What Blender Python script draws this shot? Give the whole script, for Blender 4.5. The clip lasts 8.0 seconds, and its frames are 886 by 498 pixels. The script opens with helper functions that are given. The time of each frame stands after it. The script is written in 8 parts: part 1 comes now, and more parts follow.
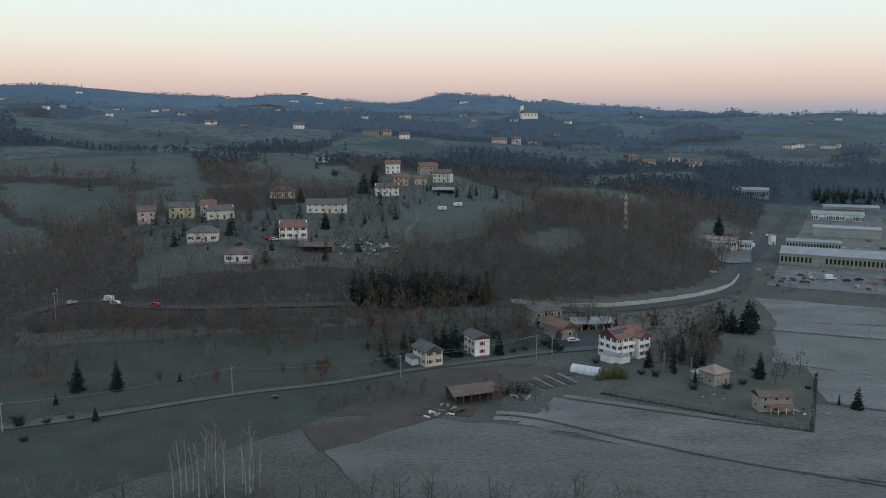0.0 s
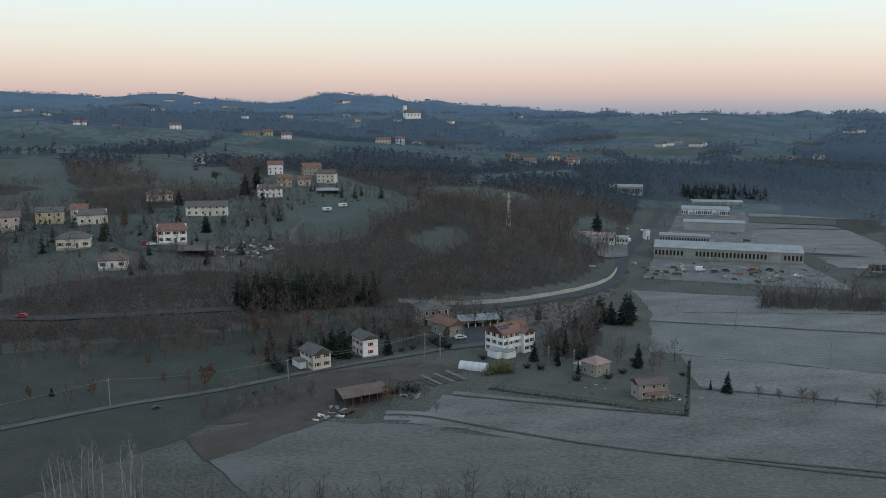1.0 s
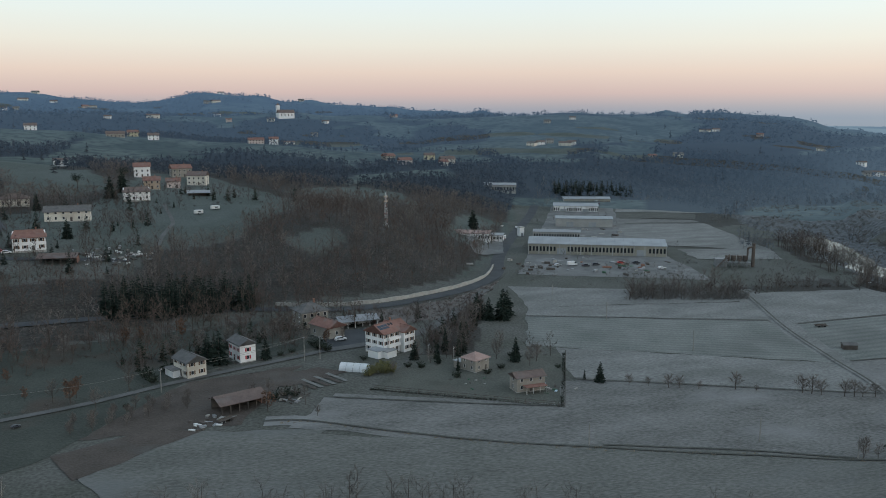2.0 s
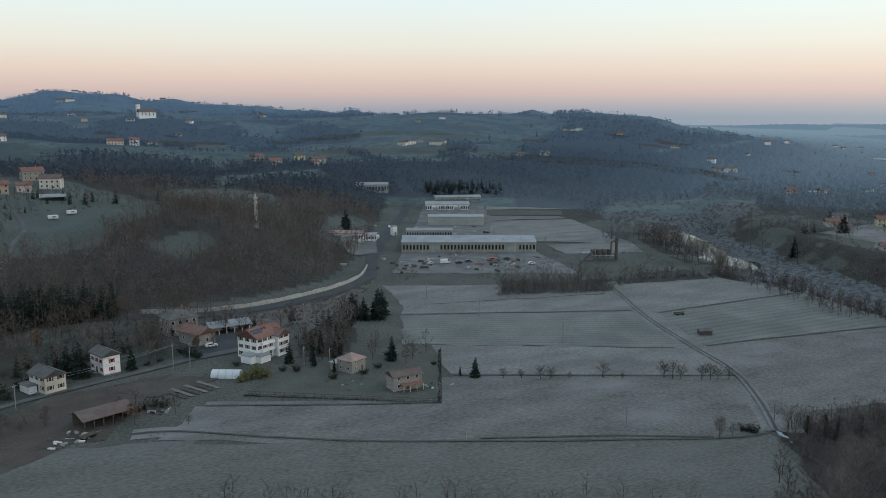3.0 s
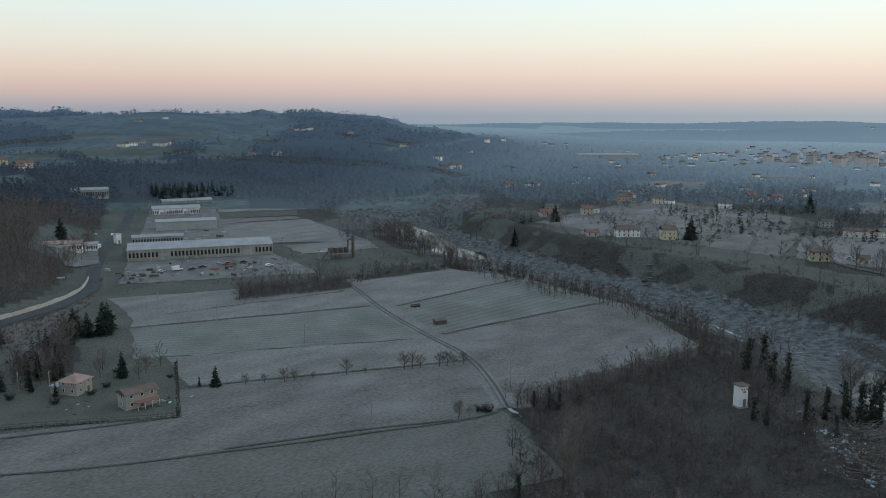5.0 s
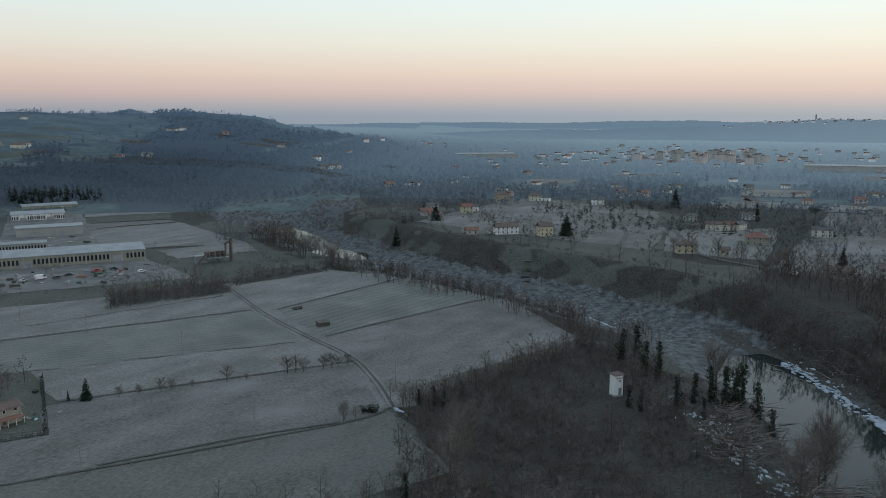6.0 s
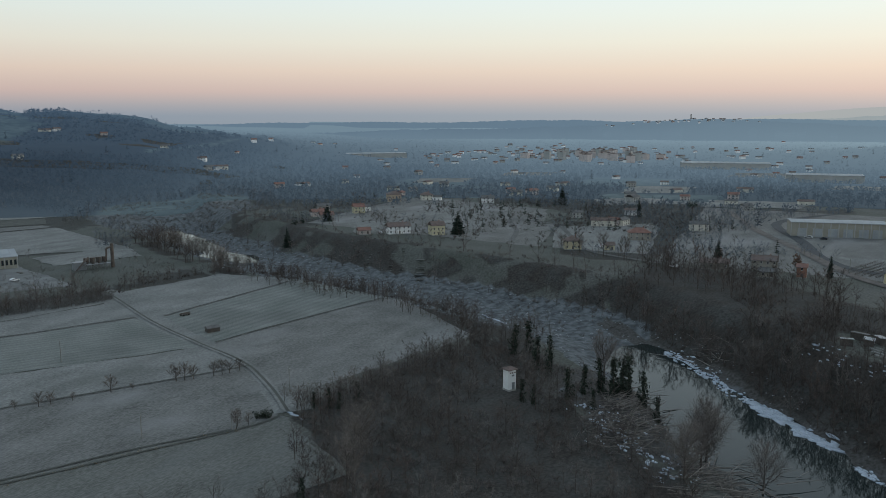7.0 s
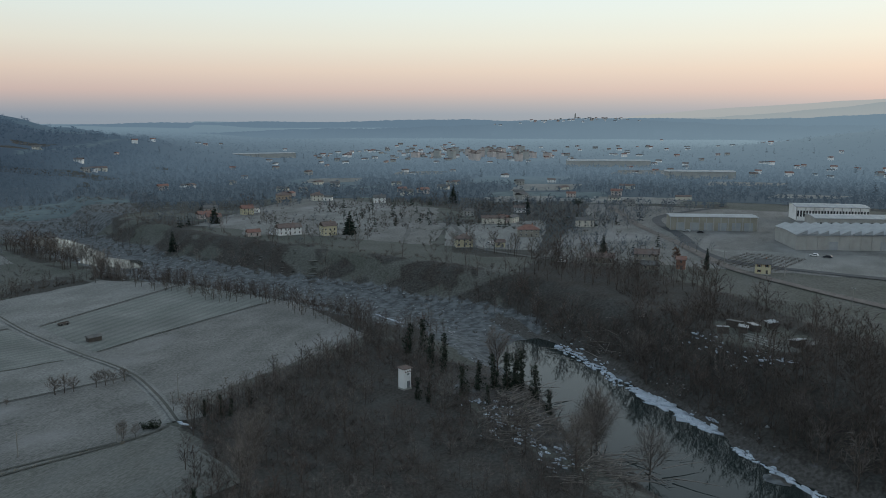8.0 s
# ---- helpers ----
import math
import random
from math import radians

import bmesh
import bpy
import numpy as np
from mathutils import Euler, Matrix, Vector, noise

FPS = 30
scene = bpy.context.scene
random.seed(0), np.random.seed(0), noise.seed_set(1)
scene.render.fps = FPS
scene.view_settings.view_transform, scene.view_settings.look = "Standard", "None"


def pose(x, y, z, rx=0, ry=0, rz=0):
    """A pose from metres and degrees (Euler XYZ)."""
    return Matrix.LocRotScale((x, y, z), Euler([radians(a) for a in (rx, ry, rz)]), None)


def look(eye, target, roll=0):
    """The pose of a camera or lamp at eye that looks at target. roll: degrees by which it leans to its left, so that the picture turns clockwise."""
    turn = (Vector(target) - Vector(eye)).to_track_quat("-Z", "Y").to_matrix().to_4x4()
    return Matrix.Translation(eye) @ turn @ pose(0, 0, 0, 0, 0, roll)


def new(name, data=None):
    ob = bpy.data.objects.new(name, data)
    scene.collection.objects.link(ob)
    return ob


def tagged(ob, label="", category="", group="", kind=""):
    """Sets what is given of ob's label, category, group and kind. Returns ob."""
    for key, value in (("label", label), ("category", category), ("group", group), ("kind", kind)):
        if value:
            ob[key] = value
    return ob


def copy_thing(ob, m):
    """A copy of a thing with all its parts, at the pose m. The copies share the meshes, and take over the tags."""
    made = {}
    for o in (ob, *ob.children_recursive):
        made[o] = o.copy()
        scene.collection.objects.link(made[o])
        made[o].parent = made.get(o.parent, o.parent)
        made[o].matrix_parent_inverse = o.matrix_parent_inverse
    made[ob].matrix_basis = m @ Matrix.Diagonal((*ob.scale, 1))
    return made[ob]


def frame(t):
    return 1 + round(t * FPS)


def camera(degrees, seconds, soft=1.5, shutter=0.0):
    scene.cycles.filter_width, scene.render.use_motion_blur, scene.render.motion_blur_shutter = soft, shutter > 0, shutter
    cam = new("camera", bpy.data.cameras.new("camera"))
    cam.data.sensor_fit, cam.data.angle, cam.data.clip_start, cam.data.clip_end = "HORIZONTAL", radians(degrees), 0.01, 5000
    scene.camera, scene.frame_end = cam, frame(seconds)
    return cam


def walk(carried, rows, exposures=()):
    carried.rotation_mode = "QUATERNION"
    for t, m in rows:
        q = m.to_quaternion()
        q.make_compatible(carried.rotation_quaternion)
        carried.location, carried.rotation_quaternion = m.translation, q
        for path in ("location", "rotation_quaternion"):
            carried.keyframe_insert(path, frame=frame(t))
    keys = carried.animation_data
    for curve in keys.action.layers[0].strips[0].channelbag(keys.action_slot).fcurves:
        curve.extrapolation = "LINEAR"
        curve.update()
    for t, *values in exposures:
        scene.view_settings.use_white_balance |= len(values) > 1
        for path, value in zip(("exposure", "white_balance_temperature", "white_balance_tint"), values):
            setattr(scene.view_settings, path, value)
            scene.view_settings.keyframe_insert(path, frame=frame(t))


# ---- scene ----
cam = camera(56.14, 8.0, soft=0.9)
EYE = (0, 0, 80)
TURNS = [(0.0, 0.0, 9.17), (0.5, 3.95, 9.17), (1.0, 7.93, 9.18), (1.5, 12.13, 9.18), (3.0, 25.24, 9.22), (3.5, 29.76, 9.23),
         (4.0, 34.32, 9.23), (4.5, 38.95, 9.24), (6.0, 51.68, 9.26), (6.5, 55.43, 9.27), (7.0, 59.17, 9.28), (7.5, 62.92, 9.29), (8.0, 66.67, 9.32)]
walk(cam, [(t, pose(*EYE, 90 - down, 0, -turn)) for t, turn, down in TURNS], [(0.0, 0.08, 6330, 10), (3.5, 0.08, 6300, 9), (6.0, -0.03, 6330, 9), (8.0, -0.14, 6380, 9)])

# ---- sky and light: a clear cold dawn, the sun still below the horizon ----
SUN_TURN = 118.0  # bearing of the dawn glow, degrees clockwise from +y


def sky_world():
    w = bpy.data.worlds.new("dawn_sky")
    w.use_nodes = True
    nt = w.node_tree
    nt.nodes.clear()
    N, L = nt.nodes.new, nt.links.new
    out, bg = N("ShaderNodeOutputWorld"), N("ShaderNodeBackground")
    tc, sep = N("ShaderNodeTexCoord"), N("ShaderNodeSeparateXYZ")
    L(tc.outputs["Generated"], sep.inputs[0])
    # the colours of the dawn by height over the horizon
    ramp = N("ShaderNodeValToRGB")
    mp = N("ShaderNodeMapRange")
    mp.inputs[1].default_value, mp.inputs[2].default_value = -0.05, 0.45
    L(sep.outputs[2], mp.inputs[0])
    L(mp.outputs[0], ramp.inputs[0])
    stops = [(0.0, (0.20, 0.25, 0.30)), (0.095, (0.26, 0.31, 0.375)), (0.118, (0.375, 0.37, 0.40)), (0.15, (0.59, 0.46, 0.43)), (0.198, (0.73, 0.595, 0.51)), (0.26, (0.775, 0.745, 0.655)),
             (0.32, (0.76, 0.81, 0.76)), (0.38, (0.735, 0.835, 0.845)), (0.60, (0.54, 0.645, 0.71)), (1.0, (0.38, 0.48, 0.58))]
    el = ramp.color_ramp.elements
    el[0].position, el[0].color = stops[0][0], (*stops[0][1], 1)
    el[1].position, el[1].color = stops[-1][0], (*stops[-1][1], 1)
    for p, c in stops[1:-1]:
        e = el.new(p)
        e.color = (*c, 1)
    # the glow over the place where the sun will rise
    dot = N("ShaderNodeVectorMath")
    dot.operation = "DOT_PRODUCT"
    a = radians(SUN_TURN)
    dot.inputs[1].default_value = (math.sin(a) * 0.99, math.cos(a) * 0.99, 0.12)
    L(tc.outputs["Generated"], dot.inputs[0])
    gl = N("ShaderNodeMapRange")
    gl.inputs[1].default_value, gl.inputs[2].default_value = -0.05, 1.0
    gl.inputs[3].default_value, gl.inputs[4].default_value = 0.0, 0.29
    L(dot.outputs["Value"], gl.inputs[0])
    glow = N("ShaderNodeMix")
    glow.data_type, glow.blend_type = "RGBA", "ADD"
    L(gl.outputs[0], glow.inputs[0])
    L(ramp.outputs[0], glow.inputs[6])
    glow.inputs[7].default_value = (0.50, 0.50, 0.40, 1)
    sky = N("ShaderNodeTexSky")
    sky.sky_type, sky.sun_disc = "NISHITA", False
    sky.sun_elevation, sky.sun_rotation = radians(1.0), radians(SUN_TURN)
    add = N("ShaderNodeMix")
    add.data_type, add.blend_type = "RGBA", "ADD"
    add.inputs[0].default_value = 0.03
    L(glow.outputs[2], add.inputs[6])
    L(sky.outputs[0], add.inputs[7])
    L(add.outputs[2], bg.inputs[0])
    bg.inputs[1].default_value = 1.0
    L(bg.outputs[0], out.inputs[0])
    scene.world = w


sky_world()
sun = new("sun", bpy.data.lights.new("sun", "SUN"))
sun.data.energy, sun.data.angle, sun.data.color = 0.70, radians(40), (1.0, 0.88, 0.76)
_a = radians(SUN_TURN)
sun.matrix_world = look((math.sin(_a) * 50, math.cos(_a) * 50, 9), (0, 0, 0))
# ---- materials ----
def mat(name, a, b, size=1.0, fine=None, rough=0.9, bump=0.3, metal=0.0, c=None, stretch=(1, 1, 1), per_piece=0.0, spec=0.3, mix=0.5, rows=None):
    """A surface between the colours a and b in patches of that size in metres, with grain of a tenth of it (or fine), and stains c."""
    m = bpy.data.materials.new(name)
    m.use_nodes = True
    nt = m.node_tree
    N, L = nt.nodes.new, nt.links.new
    p = nt.nodes["Principled BSDF"]
    geo, mp = N("ShaderNodeNewGeometry"), N("ShaderNodeMapping")
    mp.inputs["Scale"].default_value = stretch
    L(geo.outputs["Position"], mp.inputs[0])
    n1, n2 = N("ShaderNodeTexNoise"), N("ShaderNodeTexNoise")
    n1.inputs["Scale"].default_value, n1.inputs["Detail"].default_value = 1 / size, 5
    n2.inputs["Scale"].default_value, n2.inputs["Detail"].default_value = 1 / (fine or size / 10), 4
    for n in (n1, n2):
        L(mp.outputs[0], n.inputs[0])
    add = N("ShaderNodeMath")
    add.operation = "MULTIPLY_ADD"
    L(n2.outputs[0], add.inputs[0])
    add.inputs[1].default_value = mix
    L(n1.outputs[0], add.inputs[2])
    rg = N("ShaderNodeMapRange")
    rg.inputs[1].default_value, rg.inputs[2].default_value = 0.32 + mix / 2 * 0.7, 0.68 + mix / 2 * 1.3
    L(add.outputs[0], rg.inputs[0])
    mixer = N("ShaderNodeMix")
    mixer.data_type = "RGBA"
    L(rg.outputs[0], mixer.inputs[0])
    mixer.inputs[6].default_value, mixer.inputs[7].default_value = (*a, 1), (*b, 1)
    col = mixer.outputs[2]
    if c:
        n3, r3, m3 = N("ShaderNodeTexNoise"), N("ShaderNodeMapRange"), N("ShaderNodeMix")
        n3.inputs["Scale"].default_value, n3.inputs["Detail"].default_value = 0.37 / size, 6
        L(mp.outputs[0], n3.inputs[0])
        r3.inputs[1].default_value, r3.inputs[2].default_value = 0.55, 0.72
        L(n3.outputs[0], r3.inputs[0])
        m3.data_type = "RGBA"
        L(r3.outputs[0], m3.inputs[0])
        L(col, m3.inputs[6])
        m3.inputs[7].default_value = (*c, 1)
        col = m3.outputs[2]
    if rows:
        turn, gap, dark = rows
        mp2, wv, rr, m4 = N("ShaderNodeMapping"), N("ShaderNodeTexWave"), N("ShaderNodeMapRange"), N("ShaderNodeMix")
        mp2.inputs["Rotation"].default_value = (0, 0, radians(turn))
        L(geo.outputs["Position"], mp2.inputs[0])
        L(mp2.outputs[0], wv.inputs[0])
        wv.bands_direction = "Y"
        wv.inputs["Scale"].default_value, wv.inputs["Distortion"].default_value, wv.inputs["Detail Scale"].default_value = 0.314 / gap, 3.0, 0.25
        rr.inputs[1].default_value, rr.inputs[2].default_value, rr.inputs[4].default_value = 0.25, 0.85, dark
        L(wv.outputs["Fac"], rr.inputs[0])
        m4.data_type, m4.blend_type = "RGBA", "MULTIPLY"
        L(rr.outputs[0], m4.inputs[0])
        L(col, m4.inputs[6])
        m4.inputs[7].default_value = (0.45, 0.47, 0.44, 1)
        col = m4.outputs[2]
    if per_piece:
        oi, hs = N("ShaderNodeNewGeometry"), N("ShaderNodeHueSaturation")
        v = N("ShaderNodeMapRange")
        v.inputs[3].default_value, v.inputs[4].default_value = 1 - per_piece, 1 + per_piece
        L(oi.outputs["Random Per Island"], v.inputs[0])
        L(v.outputs[0], hs.inputs["Value"])
        L(col, hs.inputs["Color"])
        col = hs.outputs[0]
    L(col, p.inputs["Base Color"])
    p.inputs["Roughness"].default_value, p.inputs["Metallic"].default_value = rough, metal
    p.inputs["Specular IOR Level"].default_value = spec
    if bump:
        bp = N("ShaderNodeBump")
        bp.inputs["Strength"].default_value, bp.inputs["Distance"].default_value = bump, size * 0.05
        L(n2.outputs[0], bp.inputs["Height"])
        L(bp.outputs[0], p.inputs["Normal"])
    return m


M = dict(
    asphalt=mat("asphalt", (0.045, 0.05, 0.055), (0.075, 0.08, 0.085), 6, 0.5, 0.85, 0.2),
    lane=mat("gravel_lane", (0.088, 0.088, 0.085), (0.145, 0.145, 0.142), 5, 0.5, 0.95, 0.4),
    yard=mat("frosted_yard", (0.114, 0.115, 0.112), (0.216, 0.221, 0.216), 9, 0.8, 0.95, 0.4, c=(0.23, 0.235, 0.235)),
    ballast=mat("ballast", (0.10, 0.09, 0.085), (0.19, 0.17, 0.155), 4, 0.3, 0.95, 0.5),
    rail=mat("rail_steel", (0.10, 0.08, 0.07), (0.18, 0.15, 0.13), 2, 0.2, 0.55, 0.2, 0.6),
    concrete=mat("concrete", (0.30, 0.29, 0.27), (0.44, 0.43, 0.40), 4, 0.3, 0.9, 0.2, c=(0.22, 0.21, 0.19)),
    stone=mat("wall_stone", (0.34, 0.33, 0.30), (0.50, 0.485, 0.45), 2, 0.3, 0.9, 0.5),
    white=mat("white_plaster", (0.777, 0.766, 0.751), (0.882, 0.877, 0.861), 3, 0.2, 0.9, 0.15, c=(0.64, 0.62, 0.60)),
    cream=mat("cream_plaster", (0.605, 0.571, 0.493), (0.728, 0.694, 0.616), 3, 0.2, 0.9, 0.15, c=(0.48, 0.44, 0.37)),
    yellow=mat("yellow_plaster", (0.550, 0.495, 0.330), (0.638, 0.578, 0.407), 3, 0.2, 0.9, 0.15, c=(0.42, 0.38, 0.28)),
    pink=mat("pink_plaster", (0.508, 0.432, 0.400), (0.605, 0.529, 0.491), 3, 0.2, 0.9, 0.15, c=(0.40, 0.35, 0.33)),
    orange=mat("orange_plaster", (0.40, 0.315, 0.235), (0.49, 0.385, 0.295), 3, 0.2, 0.9, 0.15, c=(0.34, 0.28, 0.23)),
    ochre=mat("weathered_plaster", (0.25, 0.232, 0.20), (0.36, 0.335, 0.295), 2.5, 0.2, 0.95, 0.3, c=(0.22, 0.205, 0.185)),
    brick=mat("brickwork", (0.22, 0.12, 0.09), (0.31, 0.17, 0.13), 1.5, 0.2, 0.9, 0.3),
    tile_red=mat("red_clay_tiles", (0.180, 0.096, 0.078), (0.285, 0.160, 0.130), 2, 0.25, 0.85, 0.5, c=(0.20, 0.165, 0.15), per_piece=0.12),
    tile_brown=mat("brown_clay_tiles", (0.125, 0.094, 0.084), (0.200, 0.152, 0.136), 2, 0.25, 0.85, 0.5, c=(0.17, 0.16, 0.155), per_piece=0.12),
    tile_grey=mat("grey_cement_tiles", (0.10, 0.10, 0.10), (0.17, 0.165, 0.16), 2, 0.25, 0.85, 0.5, per_piece=0.12),
    tile_frost=mat("frosted_pink_tiles", (0.30, 0.20, 0.17), (0.42, 0.31, 0.28), 2, 0.25, 0.85, 0.5, per_piece=0.1),
    sheet=mat("frosted_metal_sheet", (0.27, 0.29, 0.305), (0.39, 0.41, 0.425), 6, 0.4, 0.55, 0.1, 0.1),
    sheet_grey=mat("grey_metal_sheet", (0.24, 0.25, 0.26), (0.34, 0.35, 0.36), 6, 0.4, 0.5, 0.1, 0.2),
    cladding=mat("beige_cladding", (0.27, 0.255, 0.21), (0.36, 0.345, 0.29), 5, 0.4, 0.7, 0.1),
    panel_grey=mat("pale_concrete_panel", (0.33, 0.325, 0.305), (0.44, 0.435, 0.415), 5, 0.4, 0.85, 0.1),
    glass=mat("window_glass", (0.02, 0.025, 0.03), (0.04, 0.045, 0.05), 1, 0.3, 0.12, 0.0, spec=0.5),
    frame_brown=mat("brown_shutter", (0.10, 0.055, 0.03), (0.16, 0.09, 0.05), 0.8, 0.1, 0.7, 0.1),
    frame_white=mat("white_frame", (0.62, 0.62, 0.60), (0.74, 0.74, 0.72), 0.8, 0.1, 0.6, 0.1),
    shutter_red=mat("red_shutter", (0.40, 0.04, 0.05), (0.50, 0.07, 0.08), 0.8, 0.1, 0.6, 0.1),
    shutter_green=mat("green_shutter", (0.04, 0.10, 0.06), (0.07, 0.14, 0.09), 0.8, 0.1, 0.6, 0.1),
    timber=mat("weathered_timber", (0.072, 0.062, 0.055), (0.135, 0.118, 0.105), 1, 0.1, 0.9, 0.3),
    pole_wood=mat("grey_pole_wood", (0.20, 0.19, 0.175), (0.32, 0.31, 0.29), 1, 0.1, 0.9, 0.2),
    steel=mat("painted_steel", (0.20, 0.21, 0.22), (0.30, 0.31, 0.32), 1, 0.1, 0.5, 0.1, 0.4),
    plastic=mat("milky_plastic_film", (0.55, 0.57, 0.58), (0.68, 0.70, 0.71), 2, 0.3, 0.35, 0.1, spec=0.5),
    solar=mat("solar_glass", (0.03, 0.045, 0.07), (0.05, 0.07, 0.10), 1, 0.2, 0.15, 0.0, spec=0.5),
    car_white=mat("white_car_paint", (0.70, 0.70, 0.70), (0.78, 0.78, 0.78), 1, 0.2, 0.3, 0.0, spec=0.5),
    car_dark=mat("dark_car_paint", (0.03, 0.035, 0.045), (0.05, 0.055, 0.065), 1, 0.2, 0.3, 0.0, spec=0.5),
    car_red=mat("red_car_paint", (0.38, 0.03, 0.03), (0.46, 0.05, 0.05), 1, 0.2, 0.35, 0.0, spec=0.5),
    car_silver=mat("silver_car_paint", (0.40, 0.41, 0.42), (0.50, 0.51, 0.52), 1, 0.2, 0.35, 0.0, 0.3, spec=0.5),
    tarp=mat("blue_tarpaulin", (0.35, 0.45, 0.55), (0.50, 0.60, 0.68), 1, 0.2, 0.5, 0.2),
    rubber=mat("tyre_rubber", (0.02, 0.02, 0.02), (0.035, 0.035, 0.035), 0.4, 0.05, 0.9, 0.1),
    bark=mat("brown_bark", (0.070, 0.059, 0.052), (0.132, 0.112, 0.097), 1.2, 0.15, 0.95, 0.4),
    birch=mat("pale_birch_bark", (0.30, 0.285, 0.265), (0.46, 0.44, 0.41), 1.0, 0.2, 0.9, 0.2, c=(0.22, 0.20, 0.18)),
    twig=mat("bare_brown_twigs", (0.092, 0.080, 0.072), (0.222, 0.196, 0.178), 9, 1.5, 0.95, 0.0, per_piece=0.14),
    twig_red=mat("reddish_bare_twigs", (0.074, 0.056, 0.048), (0.162, 0.124, 0.106), 7, 1.2, 0.95, 0.0, per_piece=0.14),
    twig_dark=mat("dark_wet_twigs", (0.041, 0.033, 0.030), (0.125, 0.104, 0.091), 7, 1.2, 0.95, 0.0, per_piece=0.16),
    twig_hill=mat("bare_twigs_of_the_hill_wood", (0.082, 0.068, 0.060), (0.205, 0.175, 0.158), 8, 1.4, 0.95, 0.0, per_piece=0.14),
    field_dark=mat("dark_winter_grass", (0.038, 0.045, 0.038), (0.078, 0.086, 0.073), 11, 0.7, 0.95, 0.5, c=(0.080, 0.060, 0.048), mix=1.2),
    twig_grey=mat("bare_grey_twigs", (0.098, 0.094, 0.090), (0.224, 0.217, 0.202), 9, 1.5, 0.95, 0.0, per_piece=0.14),
    # grey twigs lightened and blued in their colour in place of distance haze
    twig_haze=mat("haze_tinted_grey_twigs", (0.104, 0.119, 0.138), (0.184, 0.204, 0.226), 40, 6, 0.95, 0.0, per_piece=0.2),
    rust_leaf=mat("withered_oak_leaves", (0.100, 0.061, 0.043), (0.184, 0.113, 0.080), 4, 0.6, 0.95, 0.0, per_piece=0.2),
    needle=mat("dark_conifer_needles", (0.012, 0.022, 0.017), (0.032, 0.048, 0.037), 3, 0.4, 0.9, 0.0, per_piece=0.3),
    ivy=mat("dark_ivy_leaves", (0.013, 0.021, 0.014), (0.032, 0.044, 0.028), 2, 0.3, 0.7, 0.0, per_piece=0.3),
    olive_leaf=mat("yellow_green_bamboo", (0.10, 0.10, 0.04), (0.18, 0.17, 0.075), 2, 0.3, 0.85, 0.0, per_piece=0.25),
    soil=mat("ploughed_soil", (0.060, 0.050, 0.043), (0.108, 0.091, 0.079), 8, 0.6, 0.95, 0.6, c=(0.10, 0.098, 0.09), mix=1.0),
    field_green=mat("frosted_green_crop", (0.088, 0.092, 0.081), (0.190, 0.190, 0.178), 12, 0.7, 0.95, 0.5, c=(0.152, 0.158, 0.154), stretch=(0.55, 1.2, 1), mix=1.9),
    field_grey=mat("frosted_grey_stubble", (0.092, 0.093, 0.087), (0.227, 0.226, 0.216), 10, 0.6, 0.95, 0.6, c=(0.245, 0.246, 0.242), stretch=(0.5, 1.0, 1), mix=1.3),
    field_pale=mat("pale_frosted_meadow", (0.119, 0.123, 0.116), (0.270, 0.272, 0.262), 11, 0.6, 0.95, 0.5, c=(0.128, 0.132, 0.122), stretch=(0.5, 1.0, 1), mix=1.3),
    field_rows=mat("drilled_frosted_field", (0.134, 0.149, 0.137), (0.241, 0.248, 0.235), 16, 0.8, 0.95, 0.4, c=(0.135, 0.142, 0.135), rows=(28, 3.1, 0.26), mix=1.0),
    field_rows2=mat("drilled_frosted_river_field", (0.134, 0.149, 0.137), (0.241, 0.248, 0.235), 16, 0.8, 0.95, 0.4, c=(0.135, 0.142, 0.135), rows=(-2, 4.0, 0.28), mix=1.0),
    garden=mat("dark_garden_grass", (0.062, 0.067, 0.055), (0.132, 0.134, 0.117), 9, 0.6, 0.95, 0.5, c=(0.095, 0.088, 0.075), mix=1.5),
    cliff=mat("pale_marl", (0.105, 0.105, 0.098), (0.165, 0.162, 0.15), 3, 0.3, 0.95, 0.5),
    furrow=mat("dark_furrow_grass", (0.070, 0.072, 0.064), (0.115, 0.117, 0.105), 5, 0.5, 0.95, 0.5),
    ice=mat("frozen_snow", (0.38, 0.43, 0.50), (0.54, 0.59, 0.66), 3, 0.3, 0.5, 0.3),
    debris=mat("grey_driftwood", (0.16, 0.14, 0.125), (0.28, 0.255, 0.23), 1, 0.2, 0.95, 0.3, per_piece=0.25),
    boulder=mat("river_boulder", (0.230, 0.241, 0.247), (0.391, 0.402, 0.408), 2, 0.3, 0.9, 0.3, c=(0.32, 0.345, 0.375), per_piece=0.25),
    reed=mat("dry_reed", (0.20, 0.165, 0.11), (0.32, 0.27, 0.19), 2, 0.3, 0.95, 0.0, per_piece=0.2),
)


